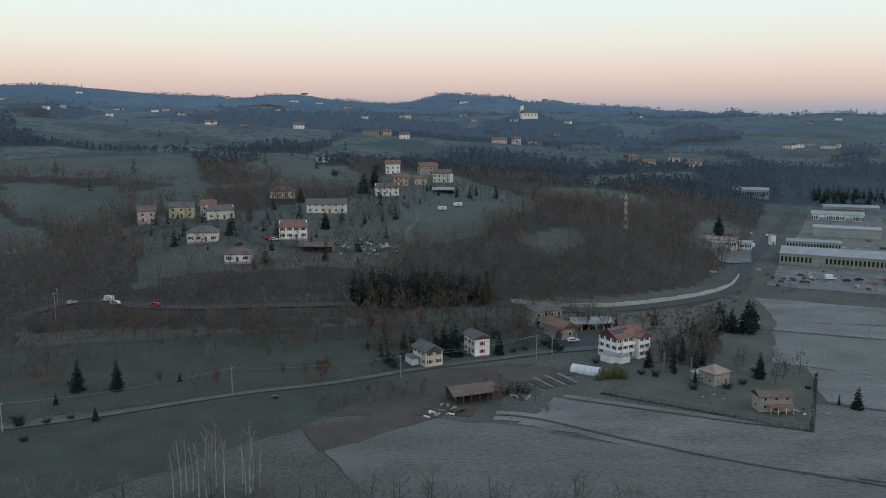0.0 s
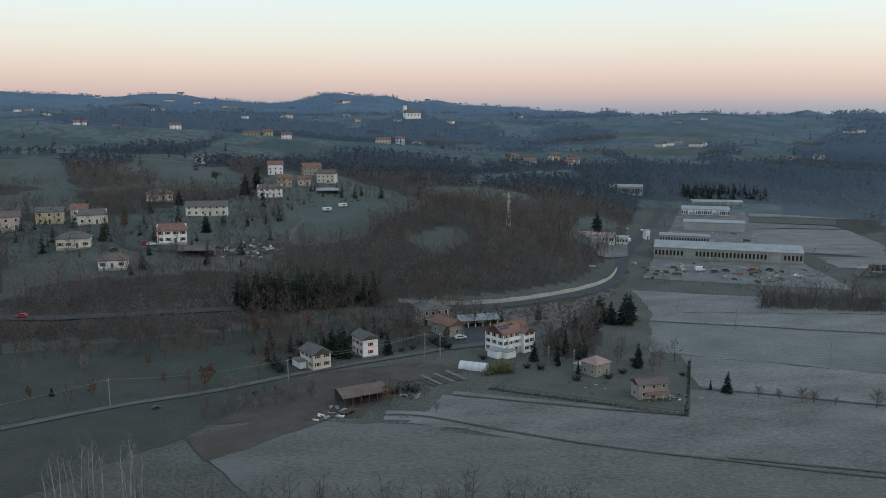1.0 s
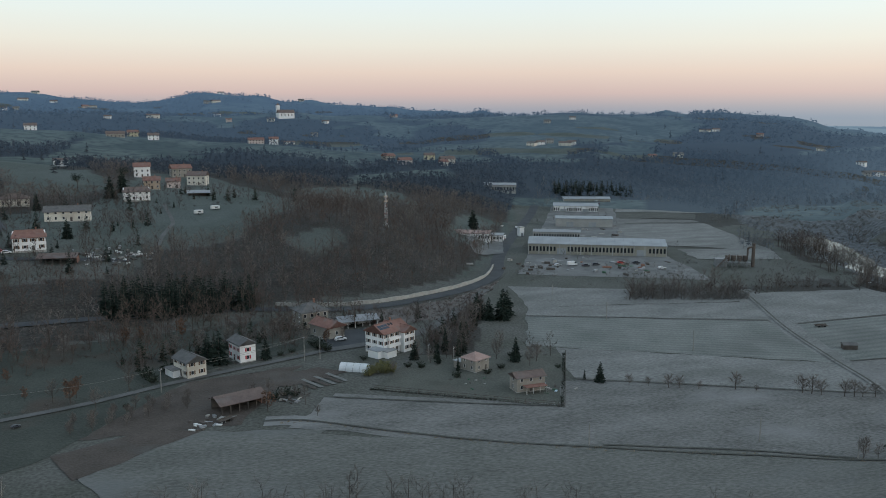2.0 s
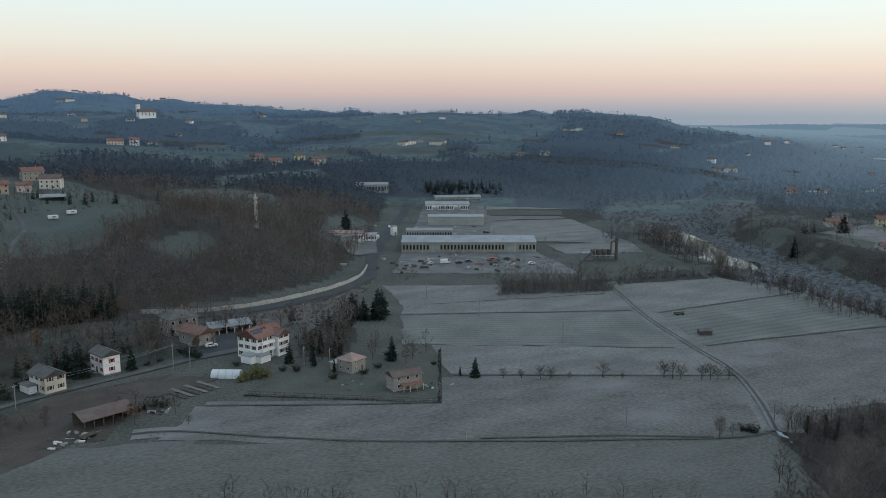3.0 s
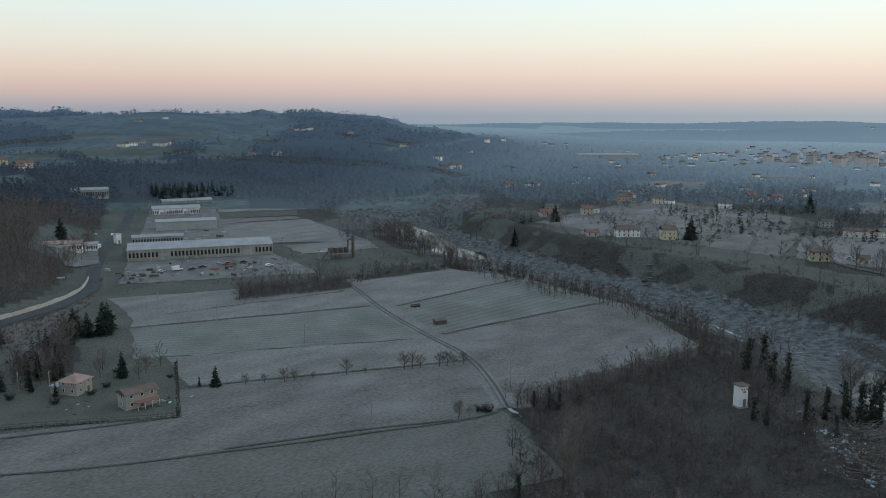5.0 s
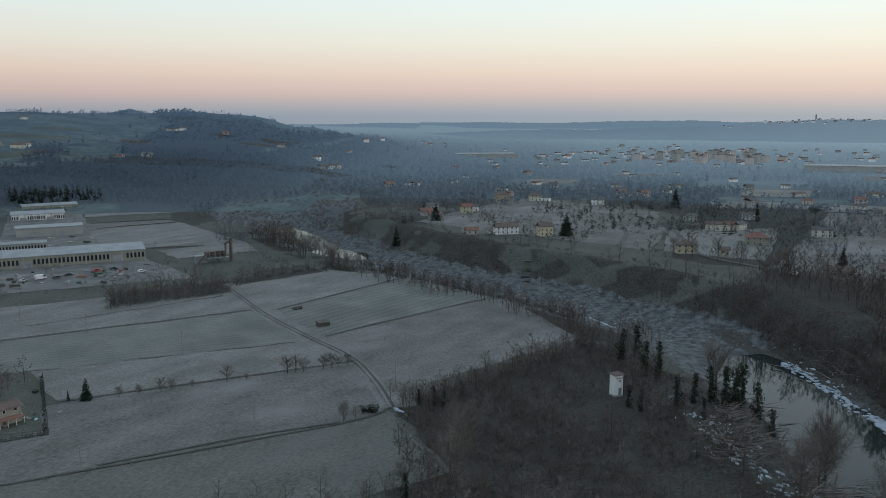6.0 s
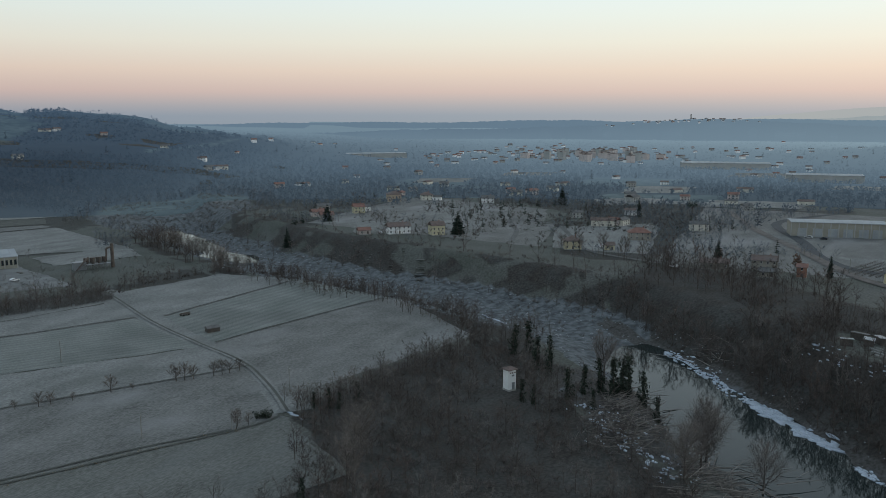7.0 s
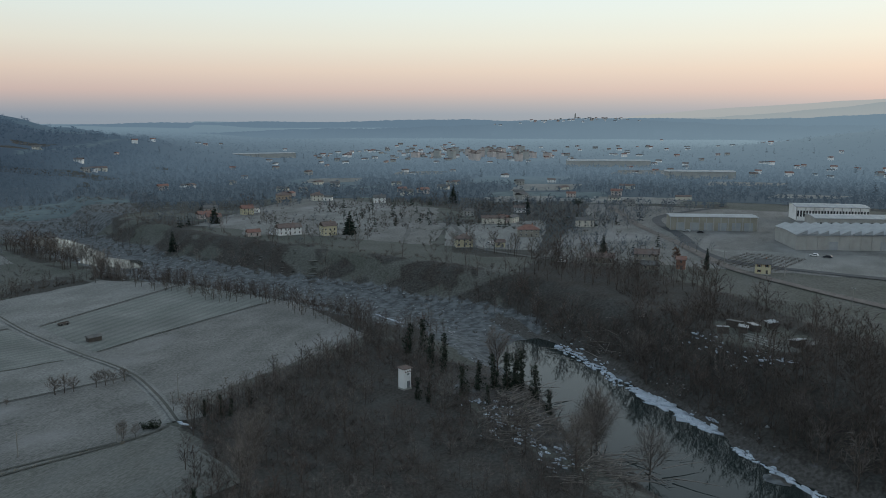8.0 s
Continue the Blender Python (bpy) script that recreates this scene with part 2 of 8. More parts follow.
def water_material():
    m = bpy.data.materials.new("still_river_water")
    m.use_nodes = True
    nt = m.node_tree
    p = nt.nodes["Principled BSDF"]
    p.inputs["Base Color"].default_value = (0.022, 0.030, 0.029, 1)
    p.inputs["Roughness"].default_value = 0.03
    p.inputs["IOR"].default_value = 1.33
    p.inputs["Specular IOR Level"].default_value = 0.5
    n, b, g = nt.nodes.new("ShaderNodeTexNoise"), nt.nodes.new("ShaderNodeBump"), nt.nodes.new("ShaderNodeNewGeometry")
    n.inputs["Scale"].default_value = 0.6
    b.inputs["Strength"].default_value, b.inputs["Distance"].default_value = 0.06, 0.15
    nt.links.new(g.outputs["Position"], n.inputs[0])
    nt.links.new(n.outputs[0], b.inputs["Height"])
    nt.links.new(b.outputs[0], p.inputs["Normal"])
    return m


M["water"] = water_material()
# ---- the lie of the land ----
def vnoise(x, y, seed=0):
    """Smooth value noise, 0 to 1, at a spacing of 1."""
    xi, yi = np.floor(x), np.floor(y)
    fx, fy = x - xi, y - yi
    fx, fy = fx * fx * (3 - 2 * fx), fy * fy * (3 - 2 * fy)

    def rnd(i, j):
        v = np.sin(i * 127.1 + j * 311.7 + seed * 74.7) * 43758.5453
        return v - np.floor(v)
    return (rnd(xi, yi) * (1 - fx) + rnd(xi + 1, yi) * fx) * (1 - fy) + (rnd(xi, yi + 1) * (1 - fx) + rnd(xi + 1, yi + 1) * fx) * fy


def fbm(x, y, size, octaves=4, seed=0):
    total, amp, norm = 0, 1.0, 0
    for k in range(octaves):
        total = total + amp * (vnoise(x / size + 17.3 * k, y / size - 9.1 * k, seed + k) - 0.5)
        norm += amp
        size, amp = size / 2.1, amp * 0.5
    return total / norm * 2


def smooth(a, b, v):
    v = np.clip((v - a) / (b - a), 0, 1)
    return v * v * (3 - 2 * v)


def to_line(x, y, line):
    """Distance to a polyline, positive on its left, and how far along it the nearest point is."""
    best, side, along, run = np.full(np.shape(x), 1e9), np.ones(np.shape(x)), np.zeros(np.shape(x)), 0.0
    for (ax, ay), (bx, by) in zip(line[:-1], line[1:]):
        ux, uy = bx - ax, by - ay
        n = math.hypot(ux, uy)
        s = np.clip(((x - ax) * ux + (y - ay) * uy) / (n * n), 0, 1)
        d = np.hypot(x - ax - s * ux, y - ay - s * uy)
        c = ux * (y - ay) - uy * (x - ax)
        near = d < best - 1e-6
        best, side, along = np.where(near, d, best), np.where(near, np.where(c > 0, 1, -1), side), np.where(near, run + s * n, along)
        run += n
    return best * side, along


# the foot of the hills, from the far left past the knoll and away up the valley
FOOT = [(-900, 120), (-420, 215), (-215, 268), (-133, 300), (-58, 297), (-28, 314), (28, 347), (75, 354), (119, 376), (160, 440), (215, 560), (275, 690), (330, 770),
        (440, 745), (600, 775), (760, 850), (1040, 1000), (1290, 1330), (1420, 1900), (1600, 3400)]
# the middle of the river bed, from up the valley to beside the camera
RIVER = [(2200, 1050), (1100, 850), (800, 760), (620, 690), (520, 620), (414, 490), (370, 400), (340, 325), (322, 247), (312, 182), (296, 118), (262, 74), (225, 40), (195, 13), (160, -30), (90, -140), (-60, -400)]


def hill(x, y, px, py, rx, ry, height, turn=0.0):
    c, s = math.cos(radians(turn)), math.sin(radians(turn))
    u, v = (x - px) * c + (y - py) * s, -(x - px) * s + (y - py) * c
    return height * np.exp(-(u / rx) ** 2 - (v / ry) ** 2)


# the far hills: heights over the plain along thirteen bearings, at these distances from the knoll side of the valley
HILL_D = [640, 760, 850, 940, 1090, 1380, 1620, 2050, 2700, 5200]
HILL_A = [-38, -27, -20, -14, -9, -3, 2, 6, 10, 14, 18, 22, 26, 30, 34, 38, 42, 46, 51, 56]
HILL_Z = [[40, 40, 38, 40, 44, 40, 36, 33, 30, 28, 24, 12, 9, 6, 3, 2, 2, 2, 0, 0],
          [52, 52, 46, 44, 44, 36, 30, 27, 26, 26, 24, 15, 11, 8, 4, 2, 2, 2, 0, 0],
          [62, 64, 56, 52, 50, 44, 40, 36, 30, 29, 28, 25, 22, 14, 8, 5, 4, 3, 0, 0],
          [72, 76, 68, 67, 63, 54, 48, 45, 39, 37, 36, 38, 37, 28, 24, 20, 14, 6, 0, 0],
          [68, 70, 64, 60, 54, 48, 44, 43, 40, 42, 47, 52, 51, 46, 44, 41, 34, 14, 3, 0],
          [98, 98, 84, 84, 80, 80, 78, 77, 74, 72, 76, 76, 75, 72, 70, 64, 48, 36, 14, 2],
          [92, 90, 78, 78, 76, 74, 73, 72, 70, 70, 73, 75, 75, 77, 79, 71, 53, 36, 18, 4],
          [143, 138, 128, 119, 117, 106, 119, 103, 99, 86, 76, 66, 62, 60, 56, 46, 34, 24, 12, 4],
          [120, 115, 105, 95, 95, 85, 92, 82, 80, 70, 60, 50, 46, 44, 40, 34, 24, 16, 9, 6],
          [90, 85, 80, 75, 70, 65, 60, 55, 50, 44, 40, 34, 30, 26, 22, 18, 14, 11, 8, 8]]
# knolls on the crests: bearing, distance, half width in degrees, height
KNOLLS = [(-24.9, 2040, 2.6, 6), (-21.3, 2050, 1.8, 5), (-12.2, 2050, 0.8, 6), (-10.2, 2060, 1.6, 9), (0.2, 2060, 1.5, 14), (-1.8, 2060, 0.9, 4), (4.2, 2060, 1.2, 10), (7.2, 2040, 1.1, 10), (12.9, 2000, 0.9, 5),
          (19.1, 1820, 0.9, 12), (16.6, 1900, 1.2, 8), (31.3, 1700, 0.75, 11), (36.5, 1640, 3.0, 4), (39.8, 1600, 1.2, 5), (24.6, 1500, 2.4, 5), (-26, 1300, 2.2, 12), (-16, 1380, 3.0, 4), (5.8, 1390, 1.6, 6)]


def far_hills(x, y):
    """Height of the hills that lie beyond the near slopes, ridge behind ridge."""
    d, a = np.hypot(x, y), np.degrees(np.arctan2(x, y))
    a = np.clip(a + 0.7 * fbm(x, y, 420, 2, 24), HILL_A[0], HILL_A[-1])
    dd = np.clip(d * (1 + 0.035 * fbm(x, y, 500, 2, 25)), HILL_D[0], HILL_D[-1])
    T = np.array(HILL_Z, float)
    i = np.clip(np.searchsorted(HILL_D, dd, "right") - 1, 0, len(HILL_D) - 2)
    j = np.clip(np.searchsorted(HILL_A, a, "right") - 1, 0, len(HILL_A) - 2)
    D, A = np.array(HILL_D, float), np.array(HILL_A, float)
    u, v = (dd - D[i]) / (D[i + 1] - D[i]), (a - A[j]) / (A[j + 1] - A[j])
    u, v = u * u * (3 - 2 * u), v * v * (3 - 2 * v)
    z = (T[i, j] * (1 - u) + T[i + 1, j] * u) * (1 - v) + (T[i, j + 1] * (1 - u) + T[i + 1, j + 1] * u) * v
    for ka, kd, kw, kh in KNOLLS:
        z = z + kh * np.exp(-((a - ka) / kw) ** 2 - ((d - kd) / (kd * 0.06)) ** 2)
    rough = smooth(4, 40, z) * smooth(5000, 2600, d)
    return z + rough * (5.5 * fbm(x, y, 230, 4, 26) + 2.2 * fbm(x, y, 70, 3, 27))


def natural_height(x, y):
    x, y = np.asarray(x, float), np.asarray(y, float)
    d, _ = to_line(x, y, FOOT)
    d = d + 14 * fbm(x, y, 90, 3, 5) * smooth(20, 120, np.abs(d))
    z = np.interp(d, [-1e5, -8, 6, 45, 90, 200, 330, 520, 800, 1300, 2000, 6000], [0, 0, 1.0, 14, 21, 34, 44, 62, 78, 92, 96, 96])
    up = smooth(20, 160, d)
    z = z + up * (9 * fbm(x, y, 260, 4, 3) + 3.0 * fbm(x, y, 60, 3, 8))
    # the wooded knoll and the gully beside the village
    z = z + up * (hill(x, y, 95, 432, 62, 48, 17, 25) - hill(x, y, -235, 395, 50, 110, 14, 15))
    away, turn = np.hypot(x, y), np.degrees(np.arctan2(x, y))
    w = smooth(650, 800, away) * smooth(57, 50, turn) * smooth(-60, -44, turn)
    z = z * (1 - w) + w * np.where(w > 0, far_hills(x, y), 0)
    # the river bed with its cut banks, and the terrace on the far side
    r, s = to_line(x, y, RIVER)
    across = np.abs(r + 5 * fbm(x, y, 40, 3, 2))
    far = smooth(24, 42, r) * smooth(1250, 500, np.hypot(x, y))
    z = z + 11 * far * smooth(-2200, -30, -np.hypot(x - 500, y - 200)) * (d < -5)
    wide = 7 * smooth(78, 40, y)
    bed = np.where(r > 0, smooth(28 - wide * 0.7, 17 - wide * 0.5, across), smooth(25 + wide, 12 + wide, across)) * smooth(760, 660, away)
    shoal = smooth(84, 108, y) * smooth(345, 300, y) + smooth(455, 490, y)
    z = z * (1 - bed) + bed * (-4.5 + 1.5 * shoal + 1.2 * fbm(x, y, 26, 4, 14) + 1.4 * smooth(4, 18, np.abs(r)) * smooth(78, 115, y))
    # far plain and the hill on the other side of the valley
    far_ring = smooth(3000, 4400, away) * (turn > 50)
    z = z + far_ring * (12 + 14 * fbm(x, y, 900, 4, 31))
    z = z + hill(x, y, 1700, -260, 260, 330, 56)
    return z + 0.25 * fbm(x, y, 18, 3, 40) * smooth(700, 100, away)


# the hill road lies on a bench cut into the slope
ROAD = [(-160, 304), (-150, 322), (-140, 326), (-120, 318), (-85, 317), (-40, 326), (0, 340), (28, 341), (50, 335), (74, 337), (101, 349), (122, 363), (142, 388), (158, 428), (182, 478), (225, 560), (280, 664), (291, 690), (297, 712), (300, 730)]


def road_profile():
    s = np.arange(0, 470, 4.0)
    run = np.concatenate([[0], np.cumsum([math.dist(a, b) for a, b in zip(ROAD[:-1], ROAD[1:])])])
    z = natural_height(np.interp(s, run, [p[0] for p in ROAD]), np.interp(s, run, [p[1] for p in ROAD]))
    return s, np.convolve(np.pad(z, 8, "edge"), np.ones(17) / 17, "valid")


ROAD_S, ROAD_Z = road_profile()


def ground_height(x, y):
    x, y = np.asarray(x, float), np.asarray(y, float)
    z = natural_height(x, y)
    near = (x > -185) & (x < 185) & (y > 285) & (y < 480)
    if np.any(near):
        z = np.atleast_1d(z).copy()
        xs, ys = np.atleast_1d(x)[near] if np.ndim(x) else np.atleast_1d(x), np.atleast_1d(y)[near] if np.ndim(y) else np.atleast_1d(y)
        d, s = to_line(xs, ys, ROAD[:16])
        w = smooth(13, 4.5, np.abs(d)) * (s < 460)
        zz = z[near] if np.ndim(x) else z
        zz = zz * (1 - w) + w * np.interp(s, ROAD_S, ROAD_Z)
        if np.ndim(x):
            z[near] = zz
        else:
            z = zz[0]
    return z


def inside(x, y, poly):
    hit = np.zeros(np.shape(x), bool)
    for (ax, ay), (bx, by) in zip(poly, poly[1:] + poly[:1]):
        with np.errstate(divide="ignore", invalid="ignore"):
            hit ^= ((ay > y) != (by > y)) & (x < (bx - ax) * (y - ay) / (by - ay + 1e-12) + ax)
    return hit


# the open ground on the hills: pastures, gardens and terraces between the woods
OPEN = [
    [(-357, 673), (-325, 704), (-208, 692), (-156, 545), (-228, 575), (-302, 568)],
    [(-290, 544), (-214, 548), (-182, 473), (-191, 439), (-274, 512)],
    [(-264, 493), (-210, 443), (-196, 398), (-211, 391)],
    [(-198, 523), (-154, 534), (-130, 479), (-175, 471)],
    [(-130, 329), (-133, 372), (-165, 422), (-150, 460), (-109, 470), (-59, 525), (-37, 652), (7, 644), (74, 542), (36, 455), (13, 414), (-23, 400), (-27, 369), (-68, 345), (-104, 348)],
    [(40, 415), (62, 428), (72, 412), (60, 396), (49, 390)],
    [(-120, 760), (-103, 934), (47, 940), (192, 930), (175, 850), (42, 870), (-55, 790)],
    [(109, 654), (140, 746), (239, 789), (228, 734), (183, 734)],
    [(-471, 893), (-470, 1201), (-327, 1071), (-119, 1078), (-118, 948), (-214, 715), (-357, 732)],
    [(419, 1220), (557, 1355), (692, 1217), (730, 1088), (584, 950), (444, 910), (359, 987)],
    [(1308, 1287), (943, 1014), (1000, 1300)],
    [(150, 455), (215, 570), (190, 575), (140, 480)],
]
# thickets on the plain: the spinney before the factory, the river woods, the trees below the far terrace
THICKET = [
    [(232, 690), (300, 668), (345, 656), (398, 636), (420, 606), (470, 632), (560, 640), (640, 700), (680, 800), (560, 830), (330, 800), (270, 745)],
    [(176, 318), (228, 303), (236, 322), (190, 336)],
    [(69, 255), (80, 251), (92, 272), (112, 318), (101, 324), (86, 298), (74, 276)],
    [(-14, 258), (-20, 272), (6, 284), (34, 300), (30, 310), (-6, 296), (-30, 280)],
    [(120, 108), (148, 128), (160, 139), (172, 150), (212, 144), (250, 138), (262, 130), (240, 96), (216, 94), (205, 76), (186, 56), (172, 40), (150, 24), (112, 70)],
    [(262, 134), (290, 176), (318, 258), (345, 345), (372, 420), (360, 425), (330, 345), (306, 262), (276, 180), (252, 138)],
]


def woods(x, y):
    """1 where trees stand close together."""
    d, _ = to_line(x, y, FOOT)
    wob = x + 7 * fbm(x, y, 34, 3, 51), y + 7 * fbm(x, y, 34, 3, 52)
    w = (d > 4) & (np.hypot(x, y) < 2600)
    w &= ~((np.hypot(x, y) > 560) & (np.hypot(x, y) <= 860) & (fbm(x, y, 120, 3, 60) > 0.36) & (x < 150))
    for p in OPEN:
        w &= ~inside(*wob, p)
    far = np.hypot(x, y) > 860
    open_far = (fbm(x, y, 150, 3, 61) + 0.25 * fbm(x, y, 45, 2, 59) > -0.04) & (np.abs(fbm(x, y, 120, 2, 58)) > 0.05)
    turn = np.degrees(np.arctan2(x, y))
    open_far &= (turn < 26) | (turn < 33) & (np.hypot(x, y) > 900) | (fbm(x, y, 150, 3, 61) > 0.30)
    w &= ~(far & open_far & (far_hills(x, y) > 30))
    for p in THICKET:
        w |= inside(x + 6 * fbm(x, y, 13, 2, 53), y + 4 * fbm(x, y, 11, 2, 54), p)
    r, _ = to_line(x, y, RIVER)
    w |= (r > -38) & (r < -13) & (y > 118) & (y < 430) & (fbm(x, y, 16, 2, 57) > -0.15)
    w |= (r > 24) & (r < 46) & (y > 105) & (y < 470) & (fbm(x, y, 18, 2, 98) > -0.12)
    bank = (r > 16.5 + 6 * smooth(62, 100, y)) & (r < 84 + 10 * fbm(x, y, 50, 2, 55)) & (y < 112) & (y > -120)
    w |= bank & ~inside(x, y, [(256, 10), (264, 22), (286, 24), (290, 6), (276, -8), (256, -4)])
    return w.astype(float)


def gravel_flat(x, y):
    """The wide stony flat where the river comes out of the woods."""
    return inside(x + 9 * fbm(x, y, 40, 3, 86), y + 9 * fbm(x, y, 40, 3, 87), [(376, 488), (404, 560), (470, 610), (530, 590), (520, 510), (470, 440), (420, 430)])


def polar_field(a0, a1, d0, d1):
    """Corners of a field between two bearings and two distances."""
    return [(d * math.sin(radians(a)), d * math.cos(radians(a))) for a, d in ((a0, d0), (a0 + 0.6, d1), (a1 + 0.9, d1 * 1.01), (a1, d0 * 1.02))]


FAR_FIELDS = [(71.3, 75.4, 775, 880), (70, 73.6, 650, 715), (76.5, 82.6, 655, 722), (84, 88.5, 905, 980), (57, 60.5, 900, 985), (63, 66.5, 1040, 1120), (78, 82, 1080, 1180), (88, 92, 760, 810)]
TERRACE_OPEN = [[(430, 250), (515, 330), (560, 300), (440, 232)], [(384, 290), (432, 322), (440, 300), (392, 270)], [(400, 215), (460, 245), (480, 205), (408, 180)], [(395, 170), (450, 190), (500, 150), (400, 120)],
                [(470, 120), (500, 90), (500, 20), (430, 70)], [(400, 10), (440, 40), (450, -40), (390, -50)], [(640, 240), (720, 260), (760, 160), (660, 150)], [(820, 330), (960, 360), (1000, 250), (850, 240)], [(700, 480), (820, 540), (860, 470), (740, 420)], [(330, -20), (330, 40), (376, 34), (360, -30)]]


def terrace_belt(x, y):
    d, a = np.hypot(x, y), np.degrees(np.arctan2(x, y))
    r = to_line(x, y, RIVER)[0]
    k = (d > 400) & (d < 3100) & (a > 30) & (a < 99) & (to_line(x, y, FOOT)[0] < -6) & ((np.abs(r) > 44) | (y > 440) & (np.abs(r) > 12) | (d > 680))
    k &= ((fbm(x, y, 110, 3, 62) > 0.02 - 0.2 * (d > 640)) | (fbm(x, y, 40, 2, 63) > 0.26) | (d > 700) & (fbm(x, y, 200, 3, 64) > -0.34) | (np.hypot(x - 1700, y + 260) < 420) | (a < 57) & (d > 520) & (fbm(x, y, 60, 2, 76) > -0.32))
    k &= ~inside(x, y, [(392, 178), (398, 340), (440, 385), (590, 410), (625, 330), (560, 240), (480, 165)]) | (fbm(x, y, 26, 2, 65) > 0.06)
    k &= ~gravel_flat(x, y)
    for f in TERRACE_OPEN + [polar_field(*q) for q in FAR_FIELDS]:
        k &= ~inside(x, y, f)
    k &= ~inside(x, y, [(430, -80), (440, 90), (560, 90), (680, 40), (680, -120)]) & ~inside(x, y, [(470, 250), (560, 340), (600, 280), (500, 200)])
    return k


# ---- ground sheet ----
def ground_material():
    m = bpy.data.materials.new("frosted_ground")
    m.use_nodes = True
    nt = m.node_tree
    N, L = nt.nodes.new, nt.links.new
    p = nt.nodes["Principled BSDF"]
    p.inputs["Roughness"].default_value, p.inputs["Specular IOR Level"].default_value = 0.95, 0.2
    geo, at = N("ShaderNodeNewGeometry"), N("ShaderNodeAttribute")
    at.attribute_name = "cover"
    sp = N("ShaderNodeSeparateColor")
    L(at.outputs["Color"], sp.inputs[0])

    def noise_of(scale, detail=5):
        n = N("ShaderNodeTexNoise")
        n.inputs["Scale"].default_value, n.inputs["Detail"].default_value = scale, detail
        L(geo.outputs["Position"], n.inputs[0])
        return n.outputs[0]

    def blend(f, a, b, lo=0.35, hi=0.65):
        r = N("ShaderNodeMapRange")
        r.inputs[1].default_value, r.inputs[2].default_value = lo, hi
        L(f, r.inputs[0])
        x = N("ShaderNodeMix")
        x.data_type = "RGBA"
        L(r.outputs[0], x.inputs[0])
        for k, v in ((6, a), (7, b)):
            if isinstance(v, tuple):
                x.inputs[k].default_value = (*v, 1)
            else:
                L(v, x.inputs[k])
        return x.outputs[2]
    grain = noise_of(1.1)
    meadow = blend(noise_of(0.05), blend(grain, (0.060, 0.064, 0.053), (0.108, 0.112, 0.096)), blend(grain, (0.086, 0.086, 0.077), (0.150, 0.150, 0.140)))
    litter = blend(noise_of(0.12), blend(grain, (0.032, 0.028, 0.025), (0.068, 0.060, 0.052)), blend(grain, (0.042, 0.042, 0.039), (0.082, 0.081, 0.076)))
    gravel = blend(noise_of(0.35, 8), (0.066, 0.072, 0.075), (0.165, 0.176, 0.184))
    ashore = blend(noise_of(0.09, 6), blend(grain, (0.050, 0.047, 0.043), (0.105, 0.100, 0.094)), (0.20, 0.215, 0.235), 0.60, 0.76)
    # ground further off, its colour pushed towards blue for the haze
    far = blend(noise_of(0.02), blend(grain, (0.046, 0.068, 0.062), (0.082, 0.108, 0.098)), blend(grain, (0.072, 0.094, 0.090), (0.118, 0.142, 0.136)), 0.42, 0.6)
    col = blend(sp.outputs[0], meadow, litter, 0.3, 0.7)
    col = blend(sp.outputs[1], col, gravel, 0.3, 0.7)
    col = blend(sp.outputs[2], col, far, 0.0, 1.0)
    col = blend(at.outputs["Alpha"], ashore, col, 0.3, 0.7)
    L(col, p.inputs["Base Color"])
    bp = N("ShaderNodeBump")
    bp.inputs["Strength"].default_value, bp.inputs["Distance"].default_value = 0.25, 0.25
    L(noise_of(1.6, 8), bp.inputs["Height"])
    L(bp.outputs[0], p.inputs["Normal"])
    return m


def make_ground():
    rings = np.concatenate([[0, 25], np.geomspace(50, 880, 205), np.geomspace(930, 4950, 24)])
    turns = np.radians(np.concatenate([np.arange(-36, 100, 0.45), np.arange(100, 324, 4.0)]))
    R, A = np.meshgrid(rings, turns, indexing="ij")
    X, Y = R * np.sin(A), R * np.cos(A)
    Z = ground_height(X, Y)
    nr, na = R.shape
    i = np.arange(nr * na).reshape(nr, na)
    j = np.roll(i, -1, 1)
    quads = np.stack([i[:-1], j[:-1], j[1:], i[1:]], -1).reshape(-1, 4)[:, ::-1]
    me = bpy.data.meshes.new("ground")
    me.vertices.add(nr * na)
    me.vertices.foreach_set("co", np.stack([X, Y, Z], -1).ravel())
    me.loops.add(quads.size)
    me.loops.foreach_set("vertex_index", quads.ravel())
    me.polygons.add(len(quads))
    me.polygons.foreach_set("loop_start", np.arange(0, quads.size, 4))
    me.polygons.foreach_set("use_smooth", np.ones(len(quads), bool))
    r, _ = to_line(X, Y, RIVER)
    r = r + 3 * fbm(X, Y, 22, 3, 44)
    gravel = ((np.abs(r) < 25) & (Z < 3) & ((r < 14) | (Y > 88)) | gravel_flat(X, Y)).astype(float)
    shore = inside(X + 4 * fbm(X, Y, 15, 2, 71), Y, [(172, 20), (184, 54), (204, 78), (216, 96), (240, 98), (240, 74), (222, 48), (196, 18)]) | ((r > 11) & (r < 19) & (Y < 110) & (Y > -60))
    wooded = woods(X, Y)
    # the third value brings in the haze-blue ground with distance, most on hills
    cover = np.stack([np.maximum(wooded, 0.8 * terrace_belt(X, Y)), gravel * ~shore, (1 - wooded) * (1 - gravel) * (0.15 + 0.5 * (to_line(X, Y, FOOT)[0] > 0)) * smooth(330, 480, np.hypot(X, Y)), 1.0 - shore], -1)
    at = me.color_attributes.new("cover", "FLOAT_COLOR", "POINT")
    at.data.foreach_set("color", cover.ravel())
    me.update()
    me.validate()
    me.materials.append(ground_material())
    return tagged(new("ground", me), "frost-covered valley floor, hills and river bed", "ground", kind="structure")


ground = make_ground()


